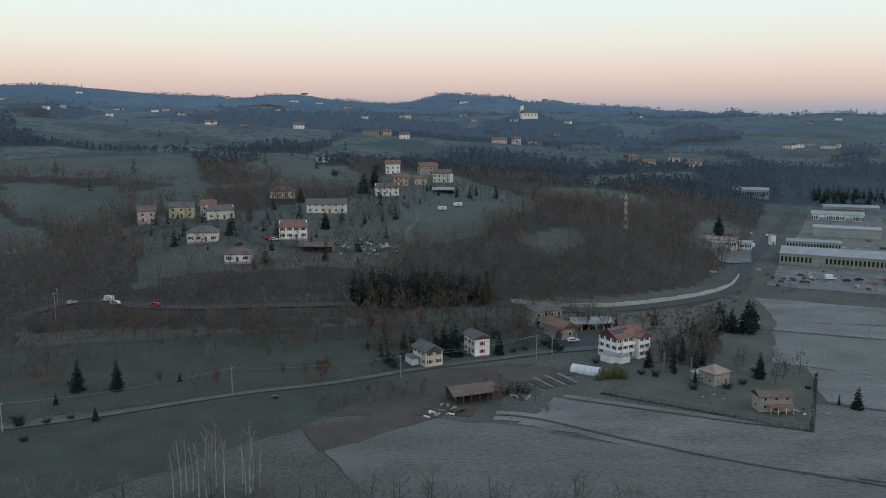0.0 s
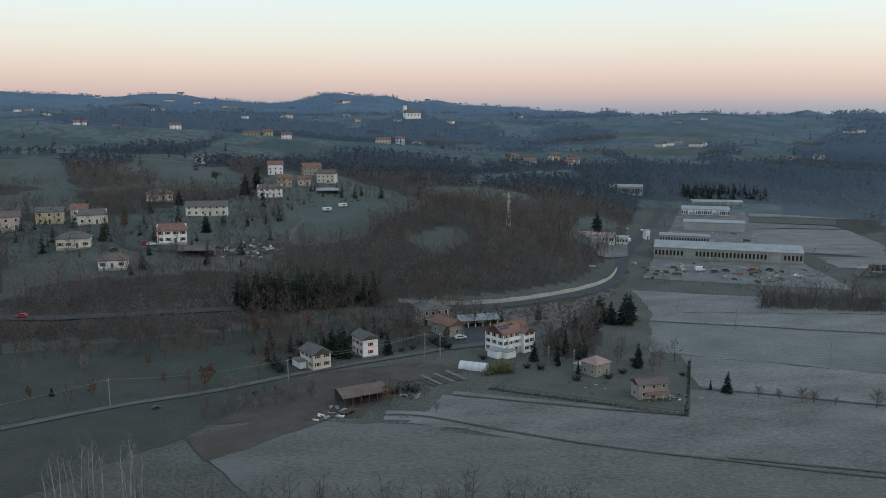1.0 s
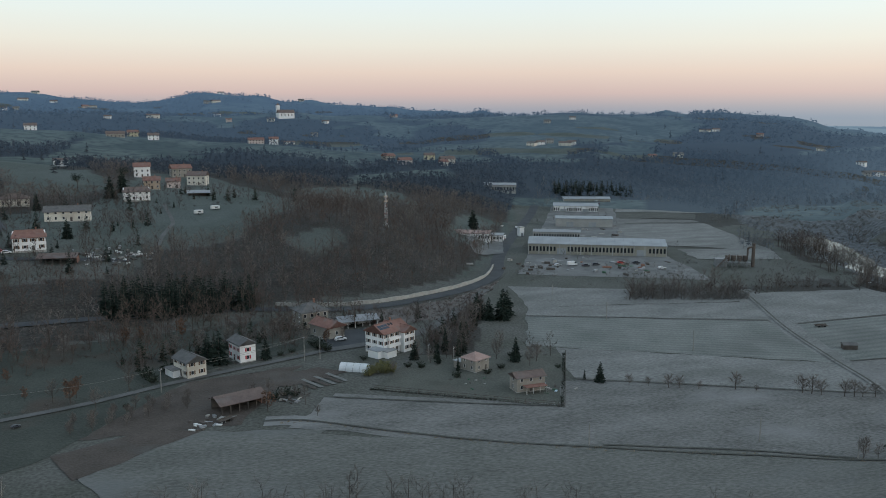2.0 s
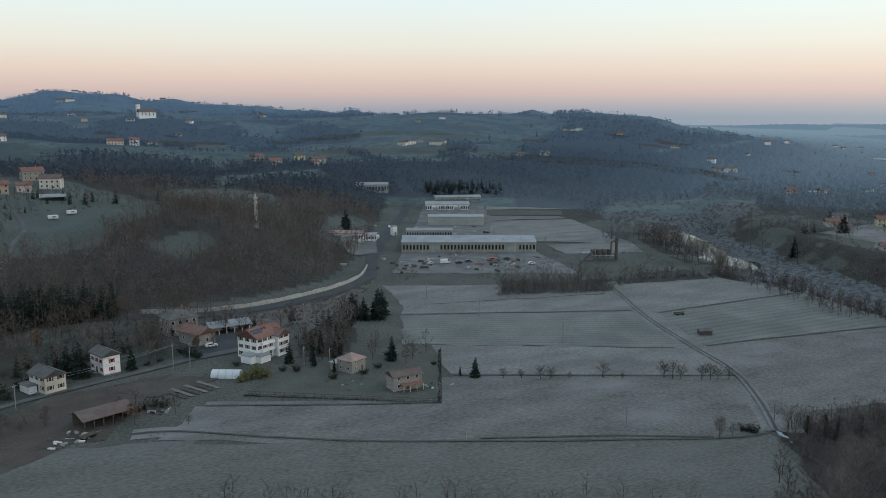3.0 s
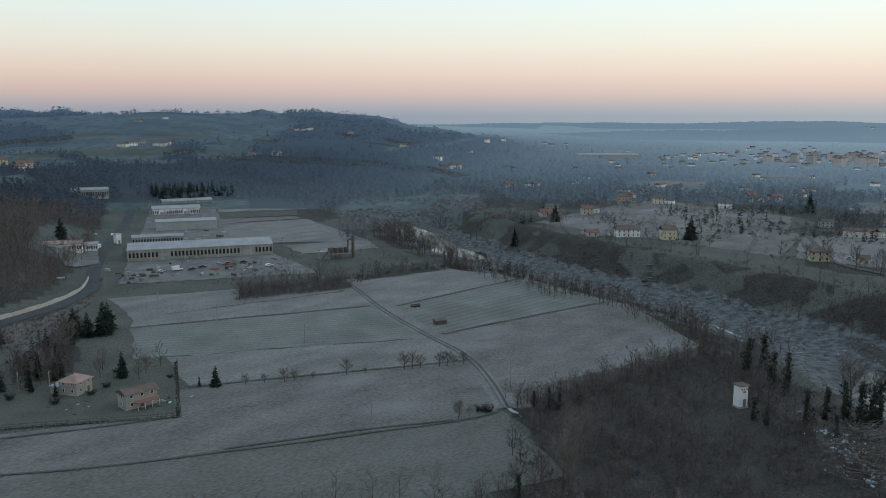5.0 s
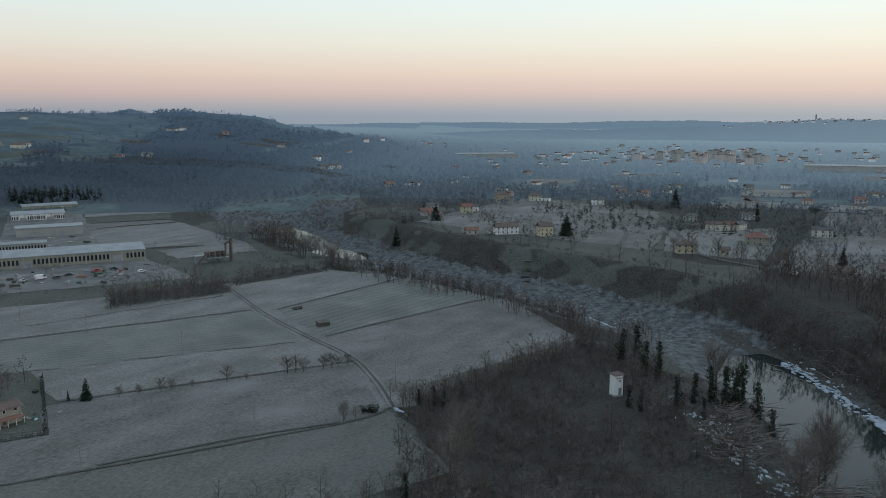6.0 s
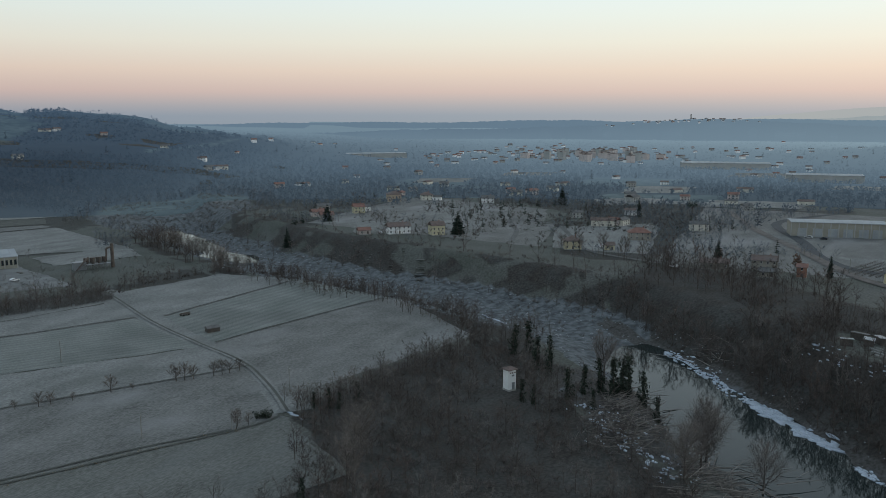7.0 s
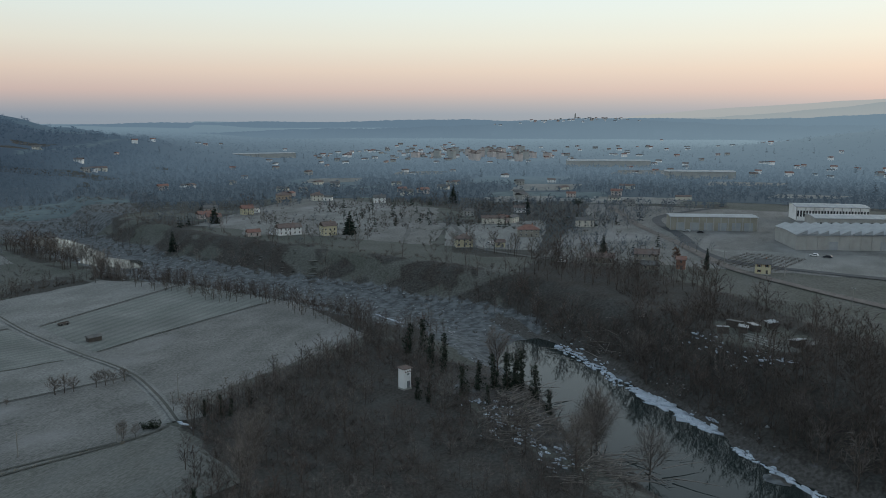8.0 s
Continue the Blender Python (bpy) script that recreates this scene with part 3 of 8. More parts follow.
def haze_material(name, land, land2, air, size):
    """Distant land with dawn haze put in as its own glow; the attribute haze tells how much of it."""
    m = bpy.data.materials.new(name)
    m.use_nodes = True
    nt = m.node_tree
    N, L = nt.nodes.new, nt.links.new
    p, out = nt.nodes["Principled BSDF"], nt.nodes["Material Output"]
    p.inputs["Roughness"].default_value, p.inputs["Specular IOR Level"].default_value = 1.0, 0.1
    geo, n, mx = N("ShaderNodeNewGeometry"), N("ShaderNodeTexNoise"), N("ShaderNodeMix")
    n.inputs["Scale"].default_value, n.inputs["Detail"].default_value = 1 / size, 6
    L(geo.outputs["Position"], n.inputs[0])
    r = N("ShaderNodeMapRange")
    r.inputs[1].default_value, r.inputs[2].default_value = 0.42, 0.58
    L(n.outputs[0], r.inputs[0])
    mx.data_type = "RGBA"
    L(r.outputs[0], mx.inputs[0])
    mx.inputs[6].default_value, mx.inputs[7].default_value = (*land, 1), (*land2, 1)
    nf, rf, mf = N("ShaderNodeTexNoise"), N("ShaderNodeMapRange"), N("ShaderNodeMix")
    nf.inputs["Scale"].default_value, nf.inputs["Detail"].default_value = 7 / size, 5
    L(geo.outputs["Position"], nf.inputs[0])
    rf.inputs[1].default_value, rf.inputs[2].default_value, rf.inputs[4].default_value = 0.44, 0.62, 0.75
    L(nf.outputs[0], rf.inputs[0])
    mf.data_type = "RGBA"
    L(rf.outputs[0], mf.inputs[0])
    L(mx.outputs[2], mf.inputs[6])
    mf.inputs[7].default_value = (land[0] * 0.75, land[1] * 0.68, land[2] * 0.72, 1)
    wd, m2 = N("ShaderNodeAttribute"), N("ShaderNodeMix")
    wd.attribute_name = "wooded"
    m2.data_type = "RGBA"
    L(wd.outputs["Fac"], m2.inputs[0])
    L(mf.outputs[2], m2.inputs[6])
    m2.inputs[7].default_value = (0.034, 0.034, 0.034, 1)
    L(m2.outputs[2], p.inputs["Base Color"])
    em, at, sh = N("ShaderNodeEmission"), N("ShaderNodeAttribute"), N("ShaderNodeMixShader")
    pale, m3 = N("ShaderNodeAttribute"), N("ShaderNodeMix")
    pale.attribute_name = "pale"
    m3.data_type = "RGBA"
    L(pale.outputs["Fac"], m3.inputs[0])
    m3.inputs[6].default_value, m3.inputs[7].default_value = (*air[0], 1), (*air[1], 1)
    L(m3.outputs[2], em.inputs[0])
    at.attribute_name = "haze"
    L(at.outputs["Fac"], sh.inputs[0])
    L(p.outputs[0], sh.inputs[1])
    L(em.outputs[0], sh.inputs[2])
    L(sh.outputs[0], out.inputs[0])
    return m


# emission colours that stand for the haze, from near blue to far pale
HAZE_GLOW = (0.074, 0.130, 0.206), (0.29, 0.395, 0.455)
HAZE_LAND = haze_material("distant_hazy_land", (0.062, 0.078, 0.061), (0.116, 0.136, 0.112), HAZE_GLOW, 60)
HAZE_WOOD = haze_material("distant_hazy_wood", (0.036, 0.036, 0.035), (0.076, 0.073, 0.070), HAZE_GLOW, 30)


def lerp(w, a, b):
    return w * a + (1 - w) * b


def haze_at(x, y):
    """How much haze glow the surface of a place takes on, and how pale it is there."""
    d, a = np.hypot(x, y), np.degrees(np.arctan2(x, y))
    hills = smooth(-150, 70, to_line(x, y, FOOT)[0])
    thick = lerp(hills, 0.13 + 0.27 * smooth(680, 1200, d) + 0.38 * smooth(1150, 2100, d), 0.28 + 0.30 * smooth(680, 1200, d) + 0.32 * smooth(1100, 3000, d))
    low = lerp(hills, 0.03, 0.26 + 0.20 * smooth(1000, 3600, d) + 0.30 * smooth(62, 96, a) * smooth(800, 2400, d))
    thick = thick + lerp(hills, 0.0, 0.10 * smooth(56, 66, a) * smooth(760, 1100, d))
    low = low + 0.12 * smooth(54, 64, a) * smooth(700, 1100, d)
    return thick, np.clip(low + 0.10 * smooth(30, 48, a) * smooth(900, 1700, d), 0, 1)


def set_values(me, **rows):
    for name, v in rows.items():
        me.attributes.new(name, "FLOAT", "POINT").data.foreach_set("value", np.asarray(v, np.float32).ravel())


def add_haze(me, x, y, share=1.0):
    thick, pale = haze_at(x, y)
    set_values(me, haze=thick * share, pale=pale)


def make_backdrop():
    """The distance beyond the near hills, a sheet on the ground out to the horizon."""
    rings = np.concatenate([np.geomspace(700, 2300, 160), np.geomspace(2350, 4940, 30)])
    turns = np.radians(np.arange(-38, 102, 0.45))
    R, A = np.meshgrid(rings, turns, indexing="ij")
    X, Y = R * np.sin(A), R * np.cos(A)
    Z = ground_height(X, Y) + 0.35 + (R - 700) * 0.0012
    Z[0] -= 1.0
    nr, na = R.shape
    i = np.arange(nr * na).reshape(nr, na)
    q = np.stack([i[:-1, :-1], i[1:, :-1], i[1:, 1:], i[:-1, 1:]], -1).reshape(-1, 4)
    me = bpy.data.meshes.new("backdrop")
    me.from_pydata(np.stack([X, Y, Z], -1).reshape(-1, 3).tolist(), [], q.tolist())
    me.polygons.foreach_set("use_smooth", np.ones(len(q), bool))
    # the haze is emitted by the sheet itself
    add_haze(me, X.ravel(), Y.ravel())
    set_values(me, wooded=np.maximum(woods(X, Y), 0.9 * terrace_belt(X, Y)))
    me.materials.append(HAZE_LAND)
    return tagged(new("backdrop", me), "blue hazy hills and valley out to the horizon", "distant land", kind="structure")


RIDGE_TOPS = {}


def far_ridge(d, crest, rough, seed, thick, pale, material=None):
    """A far chain of hills, a solid ridge whose crest runs through (bearing, height); thick and pale: the haze glow it
    emits at foot and crest.
    """
    u = np.arange(crest[0][0], crest[-1][0], 0.06)
    a = np.radians(u)
    top = np.interp(u, [c[0] for c in crest], [c[1] for c in crest])
    top = np.convolve(np.pad(top, 20, "edge"), np.ones(41) / 41, "valid")
    top = top + rough * (fbm(u * 10, u * 0 + seed, 34, 4, seed) + 0.28 * fbm(u * 10, u * 0 + 3 * seed, 1.6, 3, seed + 2))
    RIDGE_TOPS[d] = (u, top)
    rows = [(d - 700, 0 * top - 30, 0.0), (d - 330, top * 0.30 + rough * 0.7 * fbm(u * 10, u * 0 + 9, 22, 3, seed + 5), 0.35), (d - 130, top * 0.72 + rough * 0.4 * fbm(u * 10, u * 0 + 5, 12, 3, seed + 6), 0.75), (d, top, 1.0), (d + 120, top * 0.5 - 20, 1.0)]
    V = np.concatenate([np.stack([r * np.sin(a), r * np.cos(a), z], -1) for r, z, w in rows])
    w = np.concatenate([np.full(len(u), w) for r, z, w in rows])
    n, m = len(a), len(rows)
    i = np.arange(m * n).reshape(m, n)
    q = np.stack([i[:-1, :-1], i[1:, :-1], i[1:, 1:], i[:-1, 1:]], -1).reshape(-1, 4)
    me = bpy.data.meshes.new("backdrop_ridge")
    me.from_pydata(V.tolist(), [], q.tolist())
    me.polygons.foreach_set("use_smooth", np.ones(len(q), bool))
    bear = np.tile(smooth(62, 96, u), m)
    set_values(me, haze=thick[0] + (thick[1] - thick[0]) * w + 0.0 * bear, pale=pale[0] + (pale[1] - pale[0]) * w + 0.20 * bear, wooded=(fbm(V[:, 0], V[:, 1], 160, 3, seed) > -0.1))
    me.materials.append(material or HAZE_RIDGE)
    return tagged(new("backdrop_ridge", me), "chain of pale blue hazy hills on the horizon", "distant hills", kind="structure")


# ridge surfaces that glow almost wholly in haze colours, the peak palest
HAZE_RIDGE = haze_material("distant_hazy_ridge", (0.05, 0.062, 0.066), (0.13, 0.145, 0.15), HAZE_GLOW, 150)
HAZE_PEAK = haze_material("haze_glow_far_mountain", (0.05, 0.062, 0.066), (0.13, 0.145, 0.15), ((0.34, 0.40, 0.42), (0.52, 0.505, 0.48)), 150)
make_backdrop()
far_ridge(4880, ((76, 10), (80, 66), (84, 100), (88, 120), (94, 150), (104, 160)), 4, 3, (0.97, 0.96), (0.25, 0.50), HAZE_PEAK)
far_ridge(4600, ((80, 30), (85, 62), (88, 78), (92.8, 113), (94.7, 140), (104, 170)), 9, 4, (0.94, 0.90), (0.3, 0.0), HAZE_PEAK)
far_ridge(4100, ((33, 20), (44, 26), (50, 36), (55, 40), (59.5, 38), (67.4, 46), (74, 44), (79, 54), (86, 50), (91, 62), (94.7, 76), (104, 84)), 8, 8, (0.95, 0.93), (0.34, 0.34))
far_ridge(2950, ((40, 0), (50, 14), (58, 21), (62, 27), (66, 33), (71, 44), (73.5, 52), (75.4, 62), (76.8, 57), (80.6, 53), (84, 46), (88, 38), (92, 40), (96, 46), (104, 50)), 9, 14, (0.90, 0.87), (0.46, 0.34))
# ---- mesh helpers ----
GRID_X, GRID_Y = np.arange(-720, 1740, 3.0), np.arange(-320, 2240, 3.0)
GRID_Z = ground_height(*np.meshgrid(GRID_X, GRID_Y, indexing="ij"))


def h_at(x, y):
    """Height of the ground, read off a grid where it covers the place."""
    i, j = (x + 720) / 3.0, (y + 320) / 3.0
    a, b = int(i), int(j)
    if not (0 <= a < len(GRID_X) - 1 and 0 <= b < len(GRID_Y) - 1):
        return float(ground_height(np.array([x]), np.array([y]))[0])
    u, v = i - a, j - b
    g = GRID_Z
    return float((g[a, b] * (1 - u) + g[a + 1, b] * u) * (1 - v) + (g[a, b + 1] * (1 - u) + g[a + 1, b + 1] * u) * v)


def raw_mesh(name, verts, faces, mats, index=None, smooth_shade=False):
    """A mesh from arrays of vertices and of triangles or quads."""
    me = bpy.data.meshes.new(name)
    verts, faces = np.asarray(verts, np.float32), np.asarray(faces, np.int32)
    k = faces.shape[1]
    me.vertices.add(len(verts))
    me.vertices.foreach_set("co", verts.ravel())
    me.loops.add(faces.size)
    me.loops.foreach_set("vertex_index", faces.ravel())
    me.polygons.add(len(faces))
    me.polygons.foreach_set("loop_start", np.arange(0, faces.size, k))
    if smooth_shade:
        me.polygons.foreach_set("use_smooth", np.ones(len(faces), bool))
    for m in mats:
        me.materials.append(m)
    if index is not None:
        me.polygons.foreach_set("material_index", np.asarray(index, np.int32))
    me.update()
    me.validate()
    return me


def part(name, bm, material, parent, label=""):
    me = bpy.data.meshes.new(name)
    bm.to_mesh(me)
    bm.free()
    me.materials.append(material)
    ob = new(name, me)
    ob.parent = parent
    return tagged(ob, label) if label else ob


def share(name, ob, parent, m=None):
    """Another object on the same mesh."""
    o = new(name, ob.data)
    o.parent = parent
    if m is not None:
        o.matrix_local = m
    return o


def empty(name, m, label, category, group=""):
    e = new(name)
    e.empty_display_size = 0.5
    e.matrix_world = m
    return tagged(e, label, category, group)


def box(bm, x, y, z, sx, sy, sz, turn=0.0, bevel=0.0):
    """A box that stands on z, its middle at x, y."""
    r = bmesh.ops.create_cube(bm, size=1)
    bmesh.ops.scale(bm, vec=(sx, sy, sz), verts=r["verts"])
    if bevel:
        es = {e for v in r["verts"] for e in v.link_edges}
        r2 = bmesh.ops.bevel(bm, geom=list(es), offset=bevel, segments=1, affect="EDGES")
        r = {"verts": list({v for f in r2["faces"] for v in f.verts} | {v for v in r["verts"] if v.is_valid})}
    if turn:
        bmesh.ops.rotate(bm, cent=(0, 0, 0), matrix=Matrix.Rotation(radians(turn), 3, "Z"), verts=r["verts"])
    bmesh.ops.translate(bm, vec=(x, y, z + sz / 2), verts=r["verts"])
    return bm


def boxes(*rows, bevel=0.0):
    bm = bmesh.new()
    for row in rows:
        box(bm, *row, bevel=bevel)
    return bm


def rod(bm, a, b, r0, r1=None, sides=6):
    a, b = Vector(a), Vector(b)
    d = b - a
    m = Matrix.Translation((a + b) / 2) @ d.to_track_quat("Z", "Y").to_matrix().to_4x4()
    bmesh.ops.create_cone(bm, cap_ends=True, segments=sides, radius1=r0, radius2=r0 if r1 is None else r1, depth=d.length, matrix=m)
    return bm


def solid(bm, pts, faces):
    vs = [bm.verts.new(p) for p in pts]
    for f in faces:
        bm.faces.new([vs[i] for i in f])
    return bm


def drape(name, corners, material, nu=24, nv=12, lift=0.12, label="", edge=0.0, seed=0):
    """A field: a quad of four ground corners laid over the land, its edges a little uneven."""
    c = np.array(corners, float)
    u, v = np.meshgrid(np.linspace(0, 1, nu), np.linspace(0, 1, nv), indexing="ij")
    P = (c[0] * ((1 - u) * (1 - v))[..., None] + c[1] * (u * (1 - v))[..., None] + c[2] * (u * v)[..., None] + c[3] * ((1 - u) * v)[..., None])
    if edge:
        rim = (u == 0) | (u == 1) | (v == 0) | (v == 1)
        P = P + rim[..., None] * edge * np.stack([fbm(P[..., 0], P[..., 1], 7, 2, seed), fbm(P[..., 0], P[..., 1], 7, 2, seed + 9)], -1)
    z = ground_height(P[..., 0], P[..., 1]) + lift
    i = np.arange(nu * nv).reshape(nu, nv)
    q = np.stack([i[:-1, :-1], i[1:, :-1], i[1:, 1:], i[:-1, 1:]], -1).reshape(-1, 4)
    a, b = P[1, 0] - P[0, 0], P[0, 1] - P[0, 0]
    if a[0] * b[1] - a[1] * b[0] < 0:
        q = q[:, ::-1]
    ob = new(name, raw_mesh(name, np.concatenate([P, z[..., None]], -1).reshape(-1, 3), q, [material], smooth_shade=True))
    return tagged(ob, label, "field", kind="structure")


def curve_points(line, step=3.0):
    """Points at even steps on a smooth line through the given ones."""
    p = np.array(line, float)
    t = np.concatenate([[0], np.cumsum(np.linalg.norm(np.diff(p, axis=0), axis=1))])
    out = []
    n = max(int(t[-1] / step), 2)
    for s in np.linspace(0, t[-1], n + 1):
        k = min(np.searchsorted(t, s, "right") - 1, len(p) - 2)
        f = (s - t[k]) / (t[k + 1] - t[k])
        p0, p1, p2, p3 = p[max(k - 1, 0)], p[k], p[k + 1], p[min(k + 2, len(p) - 1)]
        out.append(0.5 * (2 * p1 + (p2 - p0) * f + (2 * p0 - 5 * p1 + 4 * p2 - p3) * f * f + (3 * p1 - p0 - 3 * p2 + p3) * f ** 3))
    return np.array(out)


def ribbon(name, line, width, material, lift=0.15, label="", category="road", across=5, shift=0.0, level=0.0, step=3.0, z_of=None):
    """A road or path laid over the land. level: 0 follows the ground, 1 lies flat across."""
    c = curve_points(line, step)
    d = np.gradient(c, axis=0)
    d /= np.linalg.norm(d, axis=1)[:, None]
    nrm = np.stack([-d[:, 1], d[:, 0]], -1)
    w = np.linspace(-0.5, 0.5, across) * width + shift
    P = c[:, None, :] + nrm[:, None, :] * w[None, :, None]
    z = ground_height(P[..., 0], P[..., 1])
    mid = np.convolve(np.pad(z.max(1), 6, "edge"), np.ones(13) / 13, "valid")[:, None] if z_of is None else z_of(P[..., 0], P[..., 1])
    z = z * (1 - level) + mid * level + lift
    n = len(c)
    i = np.arange(n * across).reshape(n, across)
    q = np.stack([i[:-1, :-1], i[1:, :-1], i[1:, 1:], i[:-1, 1:]], -1).reshape(-1, 4)[:, ::-1]
    ob = new(name, raw_mesh(name, np.concatenate([P, z[..., None]], -1).reshape(-1, 3), q, [material], smooth_shade=True))
    return tagged(ob, label, category, kind="structure")


# ---- trees, as arrays of vertices and triangles ----
def tube(path, radii, sides):
    path, n = np.array(path, float), len(path)
    vs, fs = [], []
    for k in range(n):
        d = path[min(k + 1, n - 1)] - path[max(k - 1, 0)]
        d /= np.linalg.norm(d) + 1e-9
        a = np.cross(d, (0.3, 0.9, 0.1))
        a /= np.linalg.norm(a) + 1e-9
        b = np.cross(d, a)
        for s in range(sides):
            w = 2 * math.pi * s / sides
            vs.append(path[k] + radii[k] * (a * math.cos(w) + b * math.sin(w)))
    for k in range(n - 1):
        for s in range(sides):
            p, q = k * sides + s, k * sides + (s + 1) % sides
            fs += [(p, q, q + sides), (p, q + sides, p + sides)]
    return np.array(vs), np.array(fs)


class Build:
    """Collects pieces of a tree: wood (0) and twigs or leaves (1)."""

    def __init__(self, seed):
        self.r, self.v, self.f, self.m, self.n = np.random.RandomState(seed), [], [], [], 0

    def add(self, v, f, m):
        self.v.append(v)
        self.f.append(f + self.n)
        self.m.append(np.full(len(f), m))
        self.n += len(v)

    def slivers(self, at, way, length, width, m=1):
        """Thin triangles from the points at along the directions way."""
        at, way = np.asarray(at, float), np.asarray(way, float)
        n = len(at)
        side = np.cross(way, self.r.normal(size=(n, 3)))
        side /= np.linalg.norm(side, axis=1)[:, None] + 1e-9
        width, length = np.broadcast_to(width, n)[:, None], np.broadcast_to(length, n)[:, None]
        v = np.stack([at - side * width / 2, at + side * width / 2, at + way * length], 1).reshape(-1, 3)
        self.add(v, np.arange(3 * n).reshape(n, 3), m)

    def flakes(self, at, size, m=1):
        """Small leaf clumps: two crossed triangles each."""
        n = len(at)
        size = np.broadcast_to(size, n)[:, None, None]
        v = (np.asarray(at)[:, None, :] + self.r.normal(size=(n, 3, 3)) * size * 0.6).reshape(-1, 3)
        self.add(v, np.arange(3 * n).reshape(n, 3), m)

    def done(self):
        return np.concatenate(self.v), np.concatenate(self.f), np.concatenate(self.m)


def unit(v):
    v = np.asarray(v, float)
    return v / (np.linalg.norm(v, axis=-1, keepdims=True) + 1e-9)


def bare_tree(seed, height=10.0, spread=0.34, limbs=11, twigs=16, upright=0.55, thick=0.02, trunk_sides=5, twig_w=0.07, clear=0.25, leaves=0):
    b = Build(seed)
    r = b.r
    k = 6
    lean = r.normal(0, 0.03, 2)
    path = np.array([[lean[0] * height * t ** 1.5 + 0.012 * height * math.sin(5 * t + seed), lean[1] * height * t ** 1.5 + 0.012 * height * math.cos(4 * t + seed * 2), height * 0.93 * t] for t in np.linspace(0, 1, k)])
    b.add(*tube(path, [height * thick * (1 - 0.88 * t) + 0.01 for t in np.linspace(0, 1, k)], trunk_sides), 0)
    for j in range(limbs):
        t = clear + (0.97 - clear) * (j + r.rand()) / limbs
        i = min(int(t * (k - 1)), k - 2)
        base = path[i] + (path[i + 1] - path[i]) * (t * (k - 1) - i)
        a = j * 2.4 + r.rand()
        up = upright + 0.4 * r.rand() + 0.35 * t
        way = unit((math.cos(a), math.sin(a), up))
        ln = height * spread * (1.15 - 0.65 * t) * (0.75 + 0.5 * r.rand())
        p1 = base + way * ln * 0.5
        p2 = p1 + unit(way + (0, 0, 0.35) + r.normal(0, 0.12, 3)) * ln * 0.55
        r0 = height * thick * (1 - 0.8 * t) * 0.42
        b.add(*tube([base, p1, p2], [r0, r0 * 0.6, 0.012], 3), 0)
        n = twigs
        u = r.rand(n) ** 0.7
        at = np.where(u[:, None] < 0.5, base + (p1 - base) * (u * 2)[:, None], p1 + (p2 - p1) * ((u - 0.5) * 2)[:, None])
        d = unit(way * 0.7 + r.normal(0, 0.6, (n, 3)) + (0, 0, 0.45))
        ln2 = ln * (0.28 + 0.38 * r.rand(n))
        b.slivers(at, d, ln2, twig_w * (0.7 + 0.6 * r.rand(n)))
        tip = at + d * (ln2 * 0.45)[:, None]
        b.slivers(tip, unit(d + r.normal(0, 0.65, (n, 3))), ln2 * 0.75, twig_w * 0.75)
        if leaves:
            pick = r.randint(0, n, leaves)
            b.flakes(at[pick] + d[pick] * (ln2[pick] * r.rand(leaves))[:, None] + r.normal(0, 0.15, (leaves, 3)), 0.34)
    return b.done()


def conifer_tree(seed, height=10.0, radius=2.2, tiers=15, per=13, sag=0.25):
    b = Build(seed)
    r = b.r
    b.add(*tube([(0, 0, 0), (0, 0, height * 0.5), (0, 0, height * 0.97)], [height * 0.016, height * 0.01, 0.02], 5), 0)
    for j in range(tiers):
        t = (j + 0.5) / tiers
        z = height * (0.05 + 0.93 * t)
        rad = radius * (1 - t) ** 0.85 * (0.85 + 0.3 * r.rand()) + 0.12
        n = max(int(per * (1.1 - 0.7 * t)), 5)
        a = r.rand(n) * 2 * math.pi
        way = unit(np.stack([np.cos(a), np.sin(a), np.full(n, -sag + 0.5 * t) + r.normal(0, 0.1, n)], -1))
        ln = rad * (0.72 + 0.5 * r.rand(n))
        at = np.tile((0, 0, z), (n, 1)) + r.normal(0, 0.12, (n, 3))
        b.slivers(at + way * (ln * 0.12)[:, None], way, ln, 0.34 * rad + 0.16)
        for f in (0.35, 0.6, 0.85):
            p = at + way * (ln * f)[:, None]
            b.slivers(p, unit(way * 0.5 + r.normal(0, 0.5, (n, 3)) - (0, 0, 0.35)), 0.30 * rad + 0.25, 0.16 * rad + 0.12)
    return b.done()


def bush(seed, height=2.0, radius=1.3, stems=26, twig_w=0.06, flakes=0):
    b = Build(seed)
    r = b.r
    a = r.rand(stems) * 2 * math.pi
    way = unit(np.stack([np.cos(a) * radius / height, np.sin(a) * radius / height, 0.6 + 0.7 * r.rand(stems)], -1) + r.normal(0, 0.15, (stems, 3)))
    at = np.stack([np.cos(a) * 0.18 * radius, np.sin(a) * 0.18 * radius, np.zeros(stems)], -1)
    ln = height * (0.6 + 0.5 * r.rand(stems))
    b.slivers(at, way, ln, twig_w * 1.2, 0)
    for f in (0.35, 0.55, 0.75):
        p = at + way * (ln * f)[:, None]
        for _ in range(2):
            b.slivers(p, unit(way + r.normal(0, 0.7, (stems, 3))), ln * 0.4, twig_w)
    if flakes:
        f = r.rand(flakes) ** 0.5
        k = r.randint(0, stems, flakes)
        b.flakes(at[k] + way[k] * (ln[k] * f)[:, None] + r.normal(0, 0.16 * radius, (flakes, 3)), 0.13 * radius + 0.1)
    return b.done()


